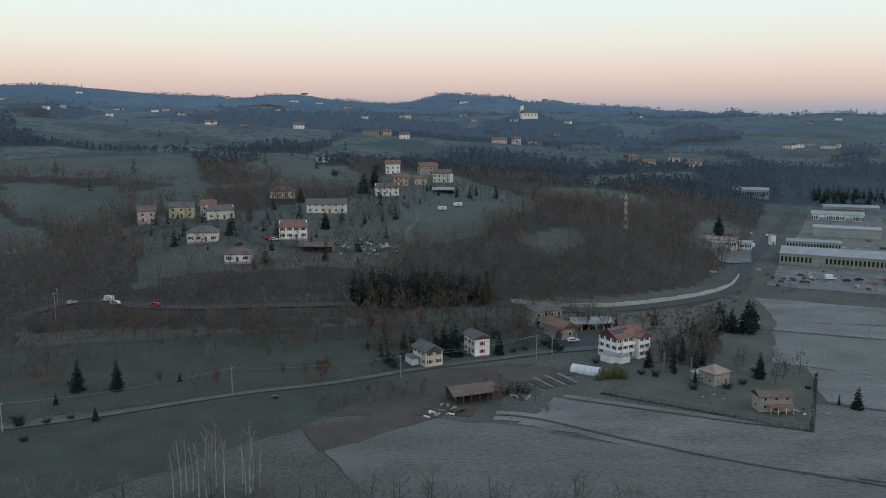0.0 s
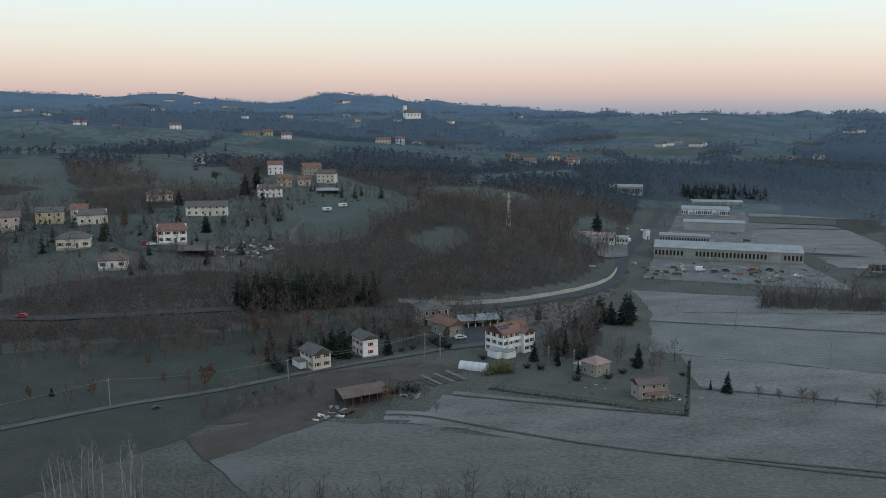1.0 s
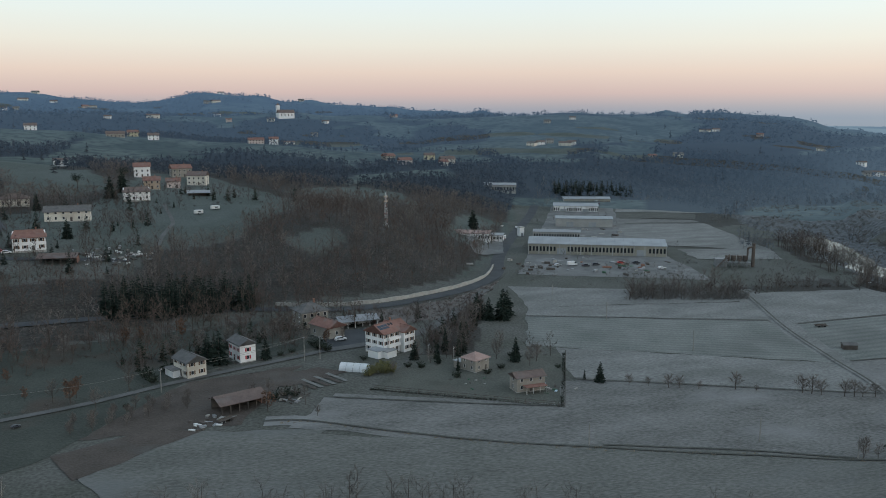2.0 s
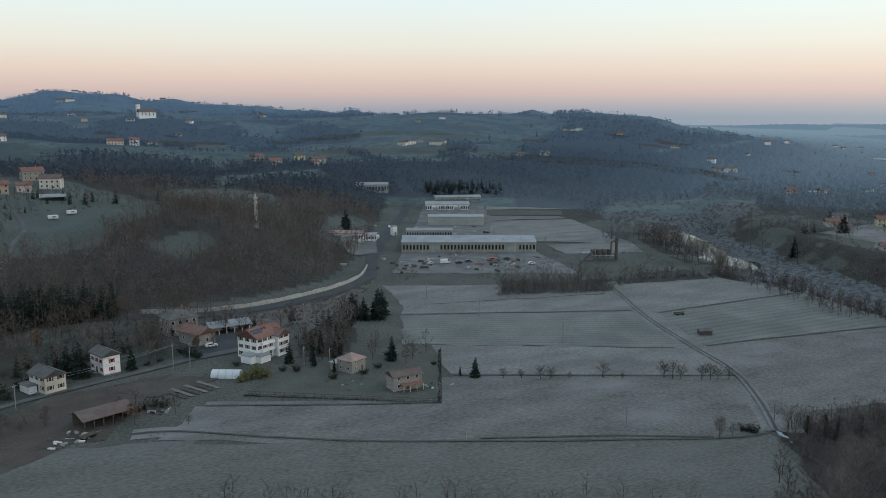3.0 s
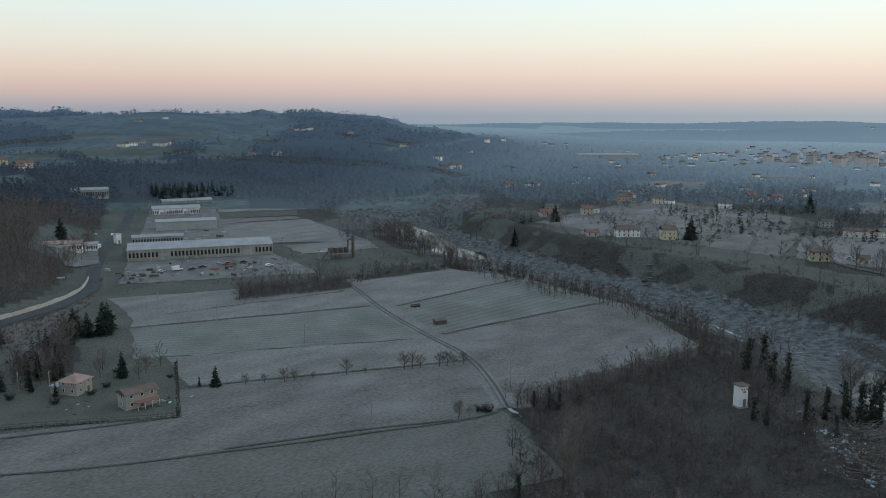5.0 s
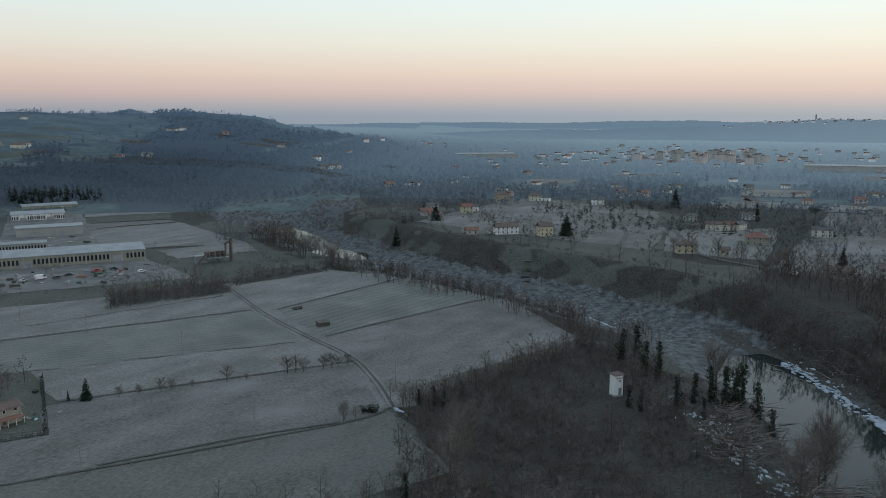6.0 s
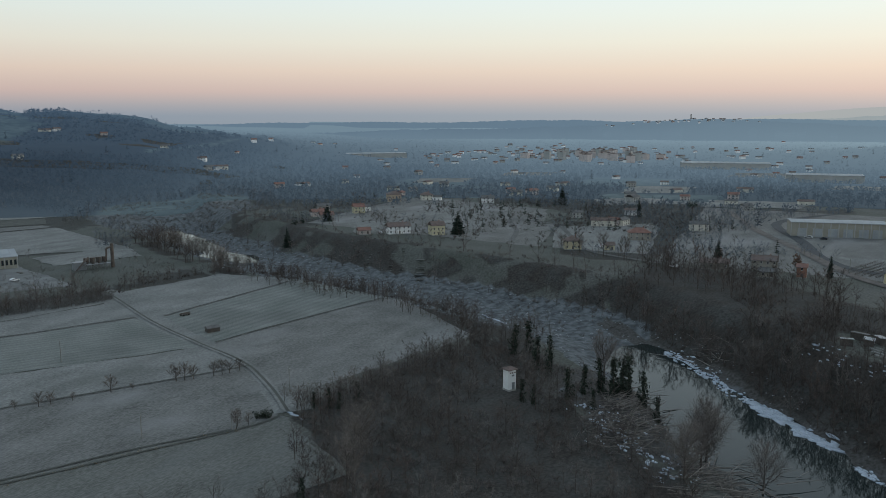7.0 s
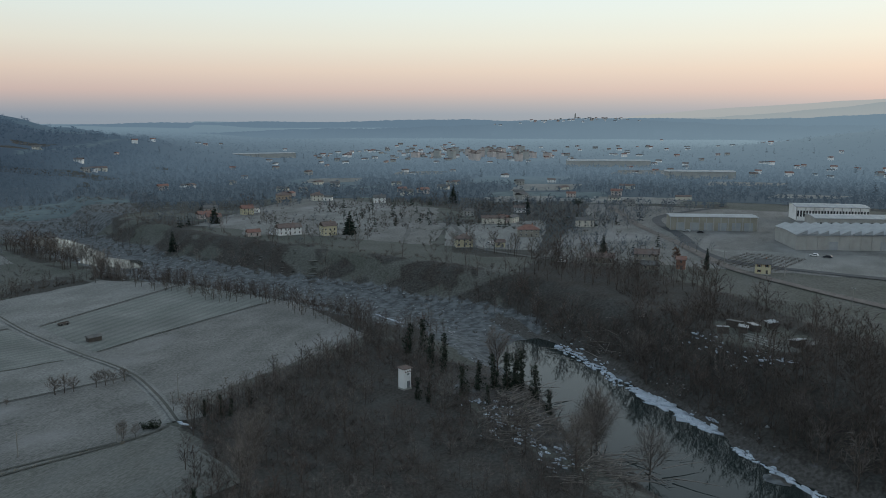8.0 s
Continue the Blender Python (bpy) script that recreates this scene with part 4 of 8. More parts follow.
def ivy_tree(seed, height=11.0):
    """A bare trunk wrapped in ivy."""
    v, f, m = bare_tree(seed, height, 0.25, 6, 8, 0.7, 0.022, clear=0.55)
    b = Build(seed + 500)
    b.add(v, f[m == 0], 0)
    b.add(v, f[m == 1], 2)
    n = 900
    t = b.r.rand(n) ** 1.25
    a = b.r.rand(n) * 2 * math.pi
    rad = (0.62 + 2.1 * np.clip(fbm(t * 5 + seed, t * 0 + np.floor(a * 0.8), 1.0, 2, seed) + 0.25, 0, 1)) * (0.3 + 0.8 * b.r.rand(n)) * (1.1 - 0.5 * t)
    lean = 0.10 * ((seed * 7) % 5 - 2)
    b.flakes(np.stack([rad * np.cos(a) + lean * height * t ** 1.5 * 0.3, rad * np.sin(a), height * (0.02 + 0.80 * t)], -1), 0.34)
    return b.done()


def round_tree(seed, height=9.0, radius=3.5, puffs=14, flakes=620, trunk=0.45):
    """An evergreen with a rounded, uneven crown on a bare trunk."""
    b = Build(seed)
    r = b.r
    top = height * trunk
    b.add(*tube([(0, 0, 0), (0.1, 0, top * 0.6), (0, 0.1, top * 1.2)], [0.28, 0.22, 0.14], 6), 0)
    cs = unit(r.normal(size=(puffs, 3))) * radius * 0.62 * r.rand(puffs)[:, None] ** 0.4
    cs[:, 2] = cs[:, 2] * 0.55 + top + (height - top) * 0.5
    for c in cs:
        b.add(*tube([(0, 0, top * 0.9), (c + (0, 0, top * 0.9)) / 2, c], [0.12, 0.07, 0.02], 3), 0)
    k = r.randint(0, puffs, flakes)
    p = cs[k] + unit(r.normal(size=(flakes, 3))) * (radius * 0.36 * r.rand(flakes)[:, None] ** 0.4) * (1, 1, 0.7)
    b.flakes(p, 0.34)
    return b.done()


def plant_many(name, kinds, xy, scale, mats, label, category, z=None, seed=0):
    """Many trees in one mesh of kind stuff. kinds: templates; xy: feet; scale: size of each."""
    r = np.random.RandomState(seed)
    xy = np.asarray(xy, float)
    n = len(xy)
    z = ground_height(xy[:, 0], xy[:, 1]) if z is None else z
    which, turn = r.randint(0, len(kinds), n), r.rand(n) * 2 * math.pi
    V, F, I, base = [], [], [], 0
    for k, (v, f, m) in enumerate(kinds):
        s = np.where(which == k)[0]
        if not len(s):
            continue
        c, q = np.cos(turn[s])[:, None], np.sin(turn[s])[:, None]
        sc = np.asarray(scale)[s][:, None]
        wide = sc * (0.85 + 0.3 * r.rand(len(s)))[:, None]
        X = (v[None, :, 0] * c - v[None, :, 1] * q) * wide + xy[s, 0][:, None]
        Y = (v[None, :, 0] * q + v[None, :, 1] * c) * wide + xy[s, 1][:, None]
        Z = v[None, :, 2] * sc + z[s][:, None] - 0.15
        V.append(np.stack([X, Y, Z], -1).reshape(-1, 3))
        F.append((f[None] + (np.arange(len(s)) * len(v))[:, None, None] + base).reshape(-1, 3))
        I.append(np.tile(m, len(s)))
        base += len(s) * len(v)
    ob = new(name, raw_mesh(name, np.concatenate(V), np.concatenate(F), mats, np.concatenate(I)))
    return tagged(ob, label, category, kind="stuff")


def scatter(area, spacing, mask, seed=0, jitter=0.45):
    """Feet of trees on a shaken grid inside the box area, where mask(x, y) holds."""
    r = np.random.RandomState(seed)
    x0, y0, x1, y1 = area
    X, Y = np.meshgrid(np.arange(x0, x1, spacing), np.arange(y0, y1, spacing))
    X, Y = X.ravel() + r.uniform(-jitter, jitter, X.size) * spacing, Y.ravel() + r.uniform(-jitter, jitter, Y.size) * spacing
    keep = mask(X, Y)
    return np.stack([X[keep], Y[keep]], -1)


def tree_thing(name, shape, mats, label, category="tree", group=""):
    """A tree of its own: trunk and crown under an empty at its foot. Copy it with plant()."""
    v, f, m = shape
    e = empty(name, Matrix.Translation((0, 0, -500)), label, category, group)
    for k, pn in enumerate(("trunk", "crown", "twigs")[: m.max() + 1]):
        fk = f[m == k]
        used, inv = np.unique(fk, return_inverse=True)
        o = new(pn, raw_mesh(pn, v[used], inv.reshape(-1, 3), [mats[k]]))
        o.parent = e
    return e


def plant(ob, x, y, size=1.0, turn=0.0, z=None, sink=0.1):
    """Sets the thing ob down at x, y: the first time itself, then copies of it."""
    m = Matrix.Translation((x, y, (h_at(x, y) if z is None else z) - sink)) @ Matrix.Rotation(radians(turn), 4, "Z") @ Matrix.Scale(size, 4)
    if ob.matrix_world.translation.z < -400:
        ob.matrix_world = m
        return ob
    ob2 = copy_thing(ob, m)
    ob2.matrix_world = m
    return ob2
# ---- fields, roads, water ----
FIELDS = [
    ("field_pale", [(138, 360), (234, 318), (229, 300), (131, 318)], "frosted crop field in pale strips"),
    ("field_pale", [(131, 317), (229, 299), (213, 270), (124, 303)], "pale frosted strip of meadow"),
    ("field_rows", [(124, 302), (212, 268), (195, 216), (108, 262)], "frosted field with fine drill rows"),
    ("field_pale", [(117, 257), (195, 215), (188, 186), (108, 225)], "pale frosted meadow beside the fruit trees"),
    ("field_grey", [(103, 224), (188, 185), (158, 146), (84, 177)], "grey frosted stubble field"),
    ("field_grey", [(32, 228), (94, 202), (90, 177), (20, 207)], "grey frosted strip beside the fenced garden"),
    ("field_pale", [(238, 314), (296, 307), (306, 266), (219, 262)], "pale frosted field at the river bend"),
    ("field_rows2", [(219, 260), (308, 264), (299, 205), (203, 216)], "frosted field with dark drill rows"),
    ("field_grey", [(202, 214), (299, 203), (258, 141), (172, 154)], "wide grey frosted field by the river woods"),
    ("field_green", [(20, 204), (160, 145), (140, 108), (-20, 160)], "greenish frosted meadow"),
    ("field_green", [(-34, 203), (-3, 212), (28, 203), (-14, 160)], "greenish frosted meadow below the ploughed strip"),
]
drape("field", [(-170, 178), (-6, 256), (-36, 206), (-110, 130)], M["field_dark"], 60, 30, 0.07, "dark winter meadow below the lane", 1.5, 33)
drape("field", [(-165, 189), (-6, 253.5), (-28, 310), (-150, 280)], M["field_dark"], 60, 30, 0.08, "dark winter meadow at the hill foot", 1.5, 34)
drape("field", [(-8, 262), (46, 284), (40, 330), (-28, 312)], M["field_dark"], 40, 30, 0.08, "dark grass and earth round the old houses", 1.5, 35)
drape("field", [(64, 304), (66, 328), (104, 341), (92, 308)], M["ballast"], 24, 16, 0.10, "stony brown slope below the valley road", 1.5, 61)
drape("field", [(92, 308), (104, 341), (138, 374), (120, 342)], M["ballast"], 24, 16, 0.11, "stony brown slope below the valley road", 1.5, 62)
drape("field", [(-32, 214), (-6, 254), (30, 262), (8, 214)], M["soil"], 40, 30, 0.11, "brown earth of the orchard garden", 1.5, 36)
drape("field", [(384, 112), (388, -90), (640, -130), (640, 150)], M["field_grey"], 50, 50, 0.10, "pale frosted land on the river terrace", 2.0, 37)
drape("field", [(47, 232), (68, 262), (116, 249), (94.3, 201.6)], M["garden"], 30, 30, 0.09, "dark grass of the fenced garden", 0.6, 39)
drape("field", [(395, 178), (560, 245), (608, 392), (408, 345)], M["field_grey"], 40, 40, 0.10, "frosted gardens and meadows on the river terrace", 2.0, 38)
for k, (m, c, label) in enumerate(FIELDS):
    drape("field", c, M[m], 30, 14, 0.10 + 0.004 * k, label, 1.2, k)
drape("field", [(-36, 205), (-14, 216), (-2, 211), (-30, 189)], M["soil"], 24, 12, 0.2, "ploughed brown garden soil", 0.8, 31)
drape("field", [(13, 250), (34, 258), (42, 250), (22, 240)], M["soil"], 16, 10, 0.2, "ploughed brown garden soil", 0.8, 32)

LANE = [(-150, 196), (-114, 204), (-90, 215), (-62, 230), (-32, 242), (-6, 256), (22, 268), (40, 276)]
ribbon("lane", LANE, 2.8, M["lane"], 0.28, "pale gravel lane between the meadows")
LANE_2 = [(40, 276), (58, 281), (76, 289), (94, 311), (110, 334), (126, 356)]
ribbon("lane", LANE_2, 4.5, M["lane"], 0.28, "paved lane from the houses to the road")
ribbon("road", ROAD, 7.0, M["asphalt"], 0.30, "dark asphalt valley road curving round the knoll", across=7, step=2.0)
ribbon("road", [(-160, 304), (-156, 280), (-176, 262), (-215, 240)], 6.5, M["asphalt"], 0.22, "dark asphalt road dropping into the side valley", across=7)
TRACK = [(236, 322), (234, 310), (212, 258), (200, 221), (190, 188), (176, 164), (163, 146)]
ribbon("track", TRACK, 14.0, M["field_pale"], 0.085, "frosted grass verge of the field track", "track", 9)
for sh in (-0.9, 0.9):
    ribbon("track", TRACK, 0.9, M["field_pale"], 0.3, "pale wheel rut of the field track", "track", 3, sh)
ribbon("track", TRACK, 0.9, M["furrow"], 0.27, "grassy middle of the field track", "track", 3)
for line in ([(14, 214), (27, 210), (55, 191), (88, 174), (146, 149), (160, 146)], [(34, 228), (60, 216), (94, 202)], [(108, 223), (150, 203), (189, 185)],
             [(124, 303), (170, 285), (213, 269)], [(203, 215), (245, 211), (293, 205)], [(220, 261), (264, 263), (305, 265)], [(146, 150), (120, 163), (92, 174)]):
    ribbon("verge", line, 7.0, M["field_grey"], 0.088, "frosted grass along the furrow", "verge", 5)
    ribbon("ditch", line, 0.75, M["furrow"], 0.34, "dark grassy furrow between the fields", "furrow", 3)
ribbon("lane", [(-172, 398), (-150, 412), (-140, 424), (-128, 418), (-100, 402), (-86, 384), (-60, 382), (-30, 384)], 4.0, M["asphalt"], 0.25, "narrow asphalt village lane", across=5)
ribbon("lane", [(-140, 424), (-148, 440), (-146, 456)], 3.5, M["lane"], 0.25, "pale drive to the yellow house", across=5)
ribbon("lane", [(-100, 402), (-92, 440), (-104, 480), (-112, 505), (-128, 530), (-160, 545)], 4.0, M["asphalt"], 0.25, "asphalt lane climbing out of the village", across=5)
ribbon("lane", [(-20, 398), (-18, 430), (-14, 470), (-20, 520)], 2.2, M["lane"], 0.25, "pale farm path beside the vineyard", "path", across=3)
# factory yards and the square before the white house
drape("yard", [(153, 386), (198, 470), (262, 440), (240, 345)], M["yard"], 24, 24, 0.16, "frosted gravel factory yard", 1.5, 41)
drape("yard", [(199, 474), (308, 690), (345, 660), (262, 442)], M["yard"], 24, 24, 0.17, "frosted works yard with pale rubble", 1.5, 42)
drape("yard", [(258, 462), (296, 550), (360, 534), (326, 412)], M["field_pale"], 24, 24, 0.20, "pale frosted nursery field beside the works", 1.5, 43)
drape("yard", [(266, 398), (274, 432), (330, 422), (312, 386)], M["field_pale"], 16, 16, 0.21, "pale frosted ground beside the mixing plant", 1.5, 46)
drape("yard", [(326, 607), (340, 634), (412, 618), (394, 582)], M["field_pale"], 16, 10, 0.22, "pale strip of the nursery beds", 1.0, 47)
drape("yard", [(312, 582), (326, 604), (384, 582), (368, 556)], M["furrow"], 16, 10, 0.23, "dark strip of nursery stock", 1.0, 48)
drape("yard", [(298, 554), (309, 578), (362, 553), (360, 538)], M["field_grey"], 16, 10, 0.24, "grey frosted strip of the nursery", 1.0, 49)
drape("yard", [(38, 276), (42, 300), (62, 302), (62, 283)], M["asphalt"], 10, 10, 0.2, "asphalt yard beside the white house", 0.3, 44)
drape("yard", [(148, 440), (160, 500), (185, 492), (168, 446)], M["yard"], 12, 12, 0.5, "frosted yard by the roadside hall", 0.8, 45)


def make_water():
    bm = bmesh.new()
    c = curve_points(RIVER[3:], 8.0)
    d = unit(np.gradient(c, axis=0))
    n = np.stack([-d[:, 1], d[:, 0]], -1)
    rows = []
    for p, q in zip(c, n):
        rows.append([bm.verts.new((*(p + q * w), -3.9)) for w in (-34, 0, 30)])
    for a, b in zip(rows[:-1], rows[1:]):
        for k in (0, 1):
            bm.faces.new((a[k], b[k], b[k + 1], a[k + 1]))
    bmesh.ops.recalc_face_normals(bm, faces=bm.faces)
    me = bpy.data.meshes.new("water")
    bm.to_mesh(me)
    bm.free()
    me.materials.append(M["water"])
    return tagged(new("water", me), "still dark river water mirroring the sky", "river", kind="structure")


make_water()
# ---- buildings ----
WINDOW_KITS = {}


def mesh_of(name, bm, m):
    me = bpy.data.meshes.new(name)
    bm.to_mesh(me)
    bm.free()
    me.materials.append(m)
    return me


def ring(bm, w, h, t, d):
    """A window frame in one piece: outer size w by h, bars t wide, d deep, its foot at z 0."""
    o, i = [(-w / 2, 0), (w / 2, 0), (w / 2, h), (-w / 2, h)], [(-w / 2 + t, t), (w / 2 - t, t), (w / 2 - t, h - t), (-w / 2 + t, h - t)]
    pts = [(x, y, z) for y in (-d / 2, d / 2) for x, z in o + i]
    fs = []
    for k in range(4):
        n = (k + 1) % 4
        fs += [(k, n, 4 + n, 4 + k), (8 + n, 8 + k, 12 + k, 12 + n), (n, k, 8 + k, 8 + n), (4 + k, 4 + n, 12 + n, 12 + k)]
    return solid(bm, pts, fs)


def window_kit(shutter):
    """Meshes of a window frame, its pane and a shutter, 1.1 by 1.4 m, facing -y."""
    if shutter not in WINDOW_KITS:
        WINDOW_KITS[shutter] = (mesh_of("window", ring(bmesh.new(), 1.14, 1.44, 0.09, 0.16), M["frame_white"]), mesh_of("pane", boxes((0, 0.02, 0.06, 1.0, 0.06, 1.3)), M["glass"]),
                                mesh_of("shutter", boxes((0, 0, 0, 0.54, 0.06, 1.4), bevel=0.01), M[shutter]))
    return WINDOW_KITS[shutter]


def add_window(parent, m, shutter, detail=2):
    fr, pa, sh = window_kit(shutter)
    w = new("window", fr if detail else pa)
    w.parent = parent
    w.matrix_local = m
    if detail:
        new("pane", pa).parent = w
    if detail == 2:
        for s in (-0.84, 0.84):
            o = new("shutter", sh)
            o.parent = w
            o.location = (s, -0.02, 0)
    return w


def roof_bm(w, d, z, rise, kind, over=0.6, thick=0.22):
    bm = bmesh.new()
    a, b = w / 2 + over, d / 2 + over
    drop = rise * over / (d / 2)
    z0, top = z - drop, z + rise
    k = {"gable": a, "hip": max(a - b, 0.05), "half": a * 0.8}[kind]
    for lift in (thick,):
        lo = [(-a, -b, z0), (a, -b, z0), (a, b, z0), (-a, b, z0), (-k, 0, top), (k, 0, top)]
        up = [(x, y, q + lift) for x, y, q in lo]
        solid(bm, lo + up, [(0, 4, 5, 1), (2, 5, 4, 3), (0, 3, 4), (1, 5, 2), (6, 7, 11, 10), (8, 9, 10, 11), (6, 10, 9), (7, 8, 11), (0, 1, 7, 6), (1, 2, 8, 7), (2, 3, 9, 8), (3, 0, 6, 9)])
    # ridge caps and hips
    n = max(int(2 * k / 0.9), 1)
    for i in range(n):
        box(bm, -k + (i + 0.5) * 2 * k / n, 0, top + thick - 0.06, 2 * k / n * 0.94, 0.34, 0.16)
    return bm


def wall_bm(w, d, z, rise, kind, sink=2.5):
    bm = bmesh.new()
    x, y = w / 2, d / 2
    pts = [(-x, -y, -sink), (x, -y, -sink), (x, y, -sink), (-x, y, -sink), (-x, -y, z), (x, -y, z), (x, y, z), (-x, y, z)]
    fs = [(0, 1, 5, 4), (2, 3, 7, 6), (3, 2, 1, 0)]
    if kind == "gable" or kind == "half":
        pts += [(-x, 0, z + rise), (x, 0, z + rise)]
        fs += [(1, 2, 6, 9, 5), (3, 0, 4, 8, 7), (4, 5, 9, 8), (6, 7, 8, 9)]
    else:
        fs += [(1, 2, 6, 5), (3, 0, 4, 7), (4, 5, 6, 7)]
    solid(bm, pts, fs)
    return bm


def house(name, label, x, y, turn, w, d, storeys, wall, roof, kind="gable", rise=None, shutter="frame_brown", cols=None, end_cols=2, chimney=True, z=None, storey=2.9,
          base=0.35, door=True, group="", category="house", balcony=False, shutters=True, size=1.0):
    z = min(h_at(x, y), h_at(x + 3, y), h_at(x - 3, y)) if z is None else z
    e = empty(name, pose(x, y, z, 0, 0, turn) @ Matrix.Scale(size, 4), label, category, group)
    top = base + storeys * storey
    rise = rise if rise is not None else d / 2 * 0.52
    part("wall", wall_bm(w, d, top, rise, kind), M[wall], e)
    part("plinth", boxes((0, 0, -2.4, w + 0.12, d + 0.12, 2.4 + base)), M["concrete"], e)
    rf = part("roof", roof_bm(w, d, top + 0.02, rise, kind), M[roof], e)
    part("gutter", boxes((0, -d / 2 - 0.62, top - rise * 1.2 / d - 0.08, w + 1.1, 0.12, 0.12)), M["steel"], e)
    if chimney:
        part("chimney", boxes((w * 0.22, d * 0.16, top + rise * 0.45, 0.6, 0.5, rise * 0.55 + 0.9), (w * 0.22, d * 0.16, top + rise + 0.9, 0.76, 0.66, 0.12)), M["brick"], rf)
    cols = cols or max(int(w / 3.2), 2)
    away = math.hypot(x, y)
    detail = 0 if away > 650 else 2 if shutters and away < 420 else 1
    if away > 480:
        end_cols = 1
    for s in range(max(int(storeys + 0.25), 1)):
        zz = base + s * storey + 0.95
        for face in (0, 180):
            for c in range(cols):
                px = -w / 2 + (c + 0.5) * w / cols
                if door and face == 0 and s == 0 and c == cols // 2:
                    continue
                m = pose(0, 0, 0, 0, 0, face) @ pose(px, -d / 2 - 0.03, zz)
                add_window(e, m, shutter, detail)
        for face in (90, 270):
            for c in range(end_cols):
                px = -d / 2 + (c + 0.5) * d / end_cols
                add_window(e, pose(0, 0, 0, 0, 0, face) @ pose(px, -w / 2 - 0.03, zz), shutter, detail)
    if door:
        px = -w / 2 + (cols // 2 + 0.5) * w / cols
        dr = part("door", boxes((px, -d / 2 - 0.05, base, 1.1, 0.12, 2.15), bevel=0.02), M["timber"], e)
        part("step", boxes((px, -d / 2 - 0.6, 0, 1.7, 1.1, base)), M["concrete"], e)
    if balcony:
        for s in range(1, max(int(storeys + 0.25), 1)):
            zz = base + s * storey - 0.12
            bl = part("balcony", boxes((w * 0.08, -d / 2 - 0.7, zz, w * 0.62, 1.4, 0.18)), M["white"], e)
            part("parapet", boxes((w * 0.08, -d / 2 - 1.36, zz + 0.18, w * 0.62, 0.08, 0.95), (w * 0.08 - w * 0.31, -d / 2 - 0.7, zz + 0.18, 0.08, 1.3, 0.95), (w * 0.08 + w * 0.31, -d / 2 - 0.7, zz + 0.18, 0.08, 1.3, 0.95)), M["white"], bl)
    return e


def lean_to(parent, x, y, w, d, h, wall, roof, turn=0):
    a = part("annexe", boxes((x, y, -1, w, d, h + 1, turn)), M[wall], parent)
    part("annexe_roof", boxes((x, y, h, w + 0.7, d + 0.7, 0.22, turn)), M[roof], parent)
    return a


# the white house of three storeys beside the lane
wh = house("house", "large white three-storey house with red roof and solar panels", 60, 271, 33, 14, 10.0, 3, "white", "tile_red", rise=2.6, storey=2.75, cols=5, end_cols=3, balcony=False, chimney=True, size=0.88)
for s in (1, 2):
    bl = part("balcony", boxes((-2.2, -5.7, 0.35 + 2.75 * s - 0.12, 6.4, 1.4, 0.18)), M["white"], wh)
    part("parapet", boxes((-2.2, -6.36, 0.35 + 2.75 * s + 0.06, 6.4, 0.08, 0.95), (-5.36, -5.7, 0.35 + 2.75 * s + 0.06, 0.08, 1.3, 0.95)), M["white"], bl)
lean_to(wh, -9.0, -3.6, 5, 5.5, 2.9, "white", "sheet")
WING = pose(4.6, -1.0, 0, 0, 0, 90)
for o in (part("wing_wall", wall_bm(13.0, 6.0, 8.3, 1.7, "gable"), M["white"], wh), part("wing_roof", roof_bm(13.0, 6.0, 8.32, 1.7, "gable", 0.7), M["tile_red"], wh)):
    o.matrix_local = WING
for s in range(3):
    for px in (-1.3, 1.3):
        add_window(wh, WING @ pose(0, 0, 0, 0, 0, -90) @ pose(px, -6.53, 1.3 + 2.75 * s), "frame_brown", 2)
lean_to(wh, -6.4, -6.9, 5.0, 3.6, 2.6, "white", "sheet_grey")
for k in range(3):
    for j in range(2):
        bm = bmesh.new()
        box(bm, 0, 0, 0, 1.6, 1.05, 0.06, bevel=0.01)
        o = part("solar_panel", bm, M["solar"], wh, "dark blue glass solar panel")
        o.matrix_local = pose(-6.2 + k * 1.7, -2.8 + j * 1.15, 8.6 + 2.6 * (1 - (2.8 - j * 1.15) / 5.0) + 0.36, 27.5, 0, 0)
for k in range(2):
    bm = boxes((0, 0, 0, 0.9, 1.2, 0.14), bevel=0.02)
    o = part("roof_window", bm, M["glass"], wh)
    o.matrix_local = pose(-1.0 + k * 1.5, -1.6, 8.6 + 2.6 * (1 - 1.6 / 5.0) + 0.34, 27.5, 0, 0)

h2 = house("house", "small cream two-storey house with grey roof and veranda", -5, 262, -62, 10, 7, 1.9, "cream", "tile_grey", cols=3, chimney=False, size=0.9)
lean_to(h2, -2.5, -5.2, 6, 2.6, 2.6, "white", "tile_grey")
house("house", "white gabled house with red shutters and grey roof", 11.5, 274, -68, 10, 6.2, 2.3, "white", "tile_grey", shutter="shutter_red", cols=3, end_cols=1, chimney=False, size=0.88)
oh = house("house", "old weathered cream house with grey hipped roof", 39, 313, 18, 11, 9, 2.1, "ochre", "tile_grey", kind="hip", rise=2.4, cols=4, end_cols=2, shutters=False)
house("house", "low ochre farm annexe with red tiled roof", 43, 296, -60, 11, 7, 1.4, "ochre", "tile_red", cols=2, end_cols=1, shutters=False, chimney=False)


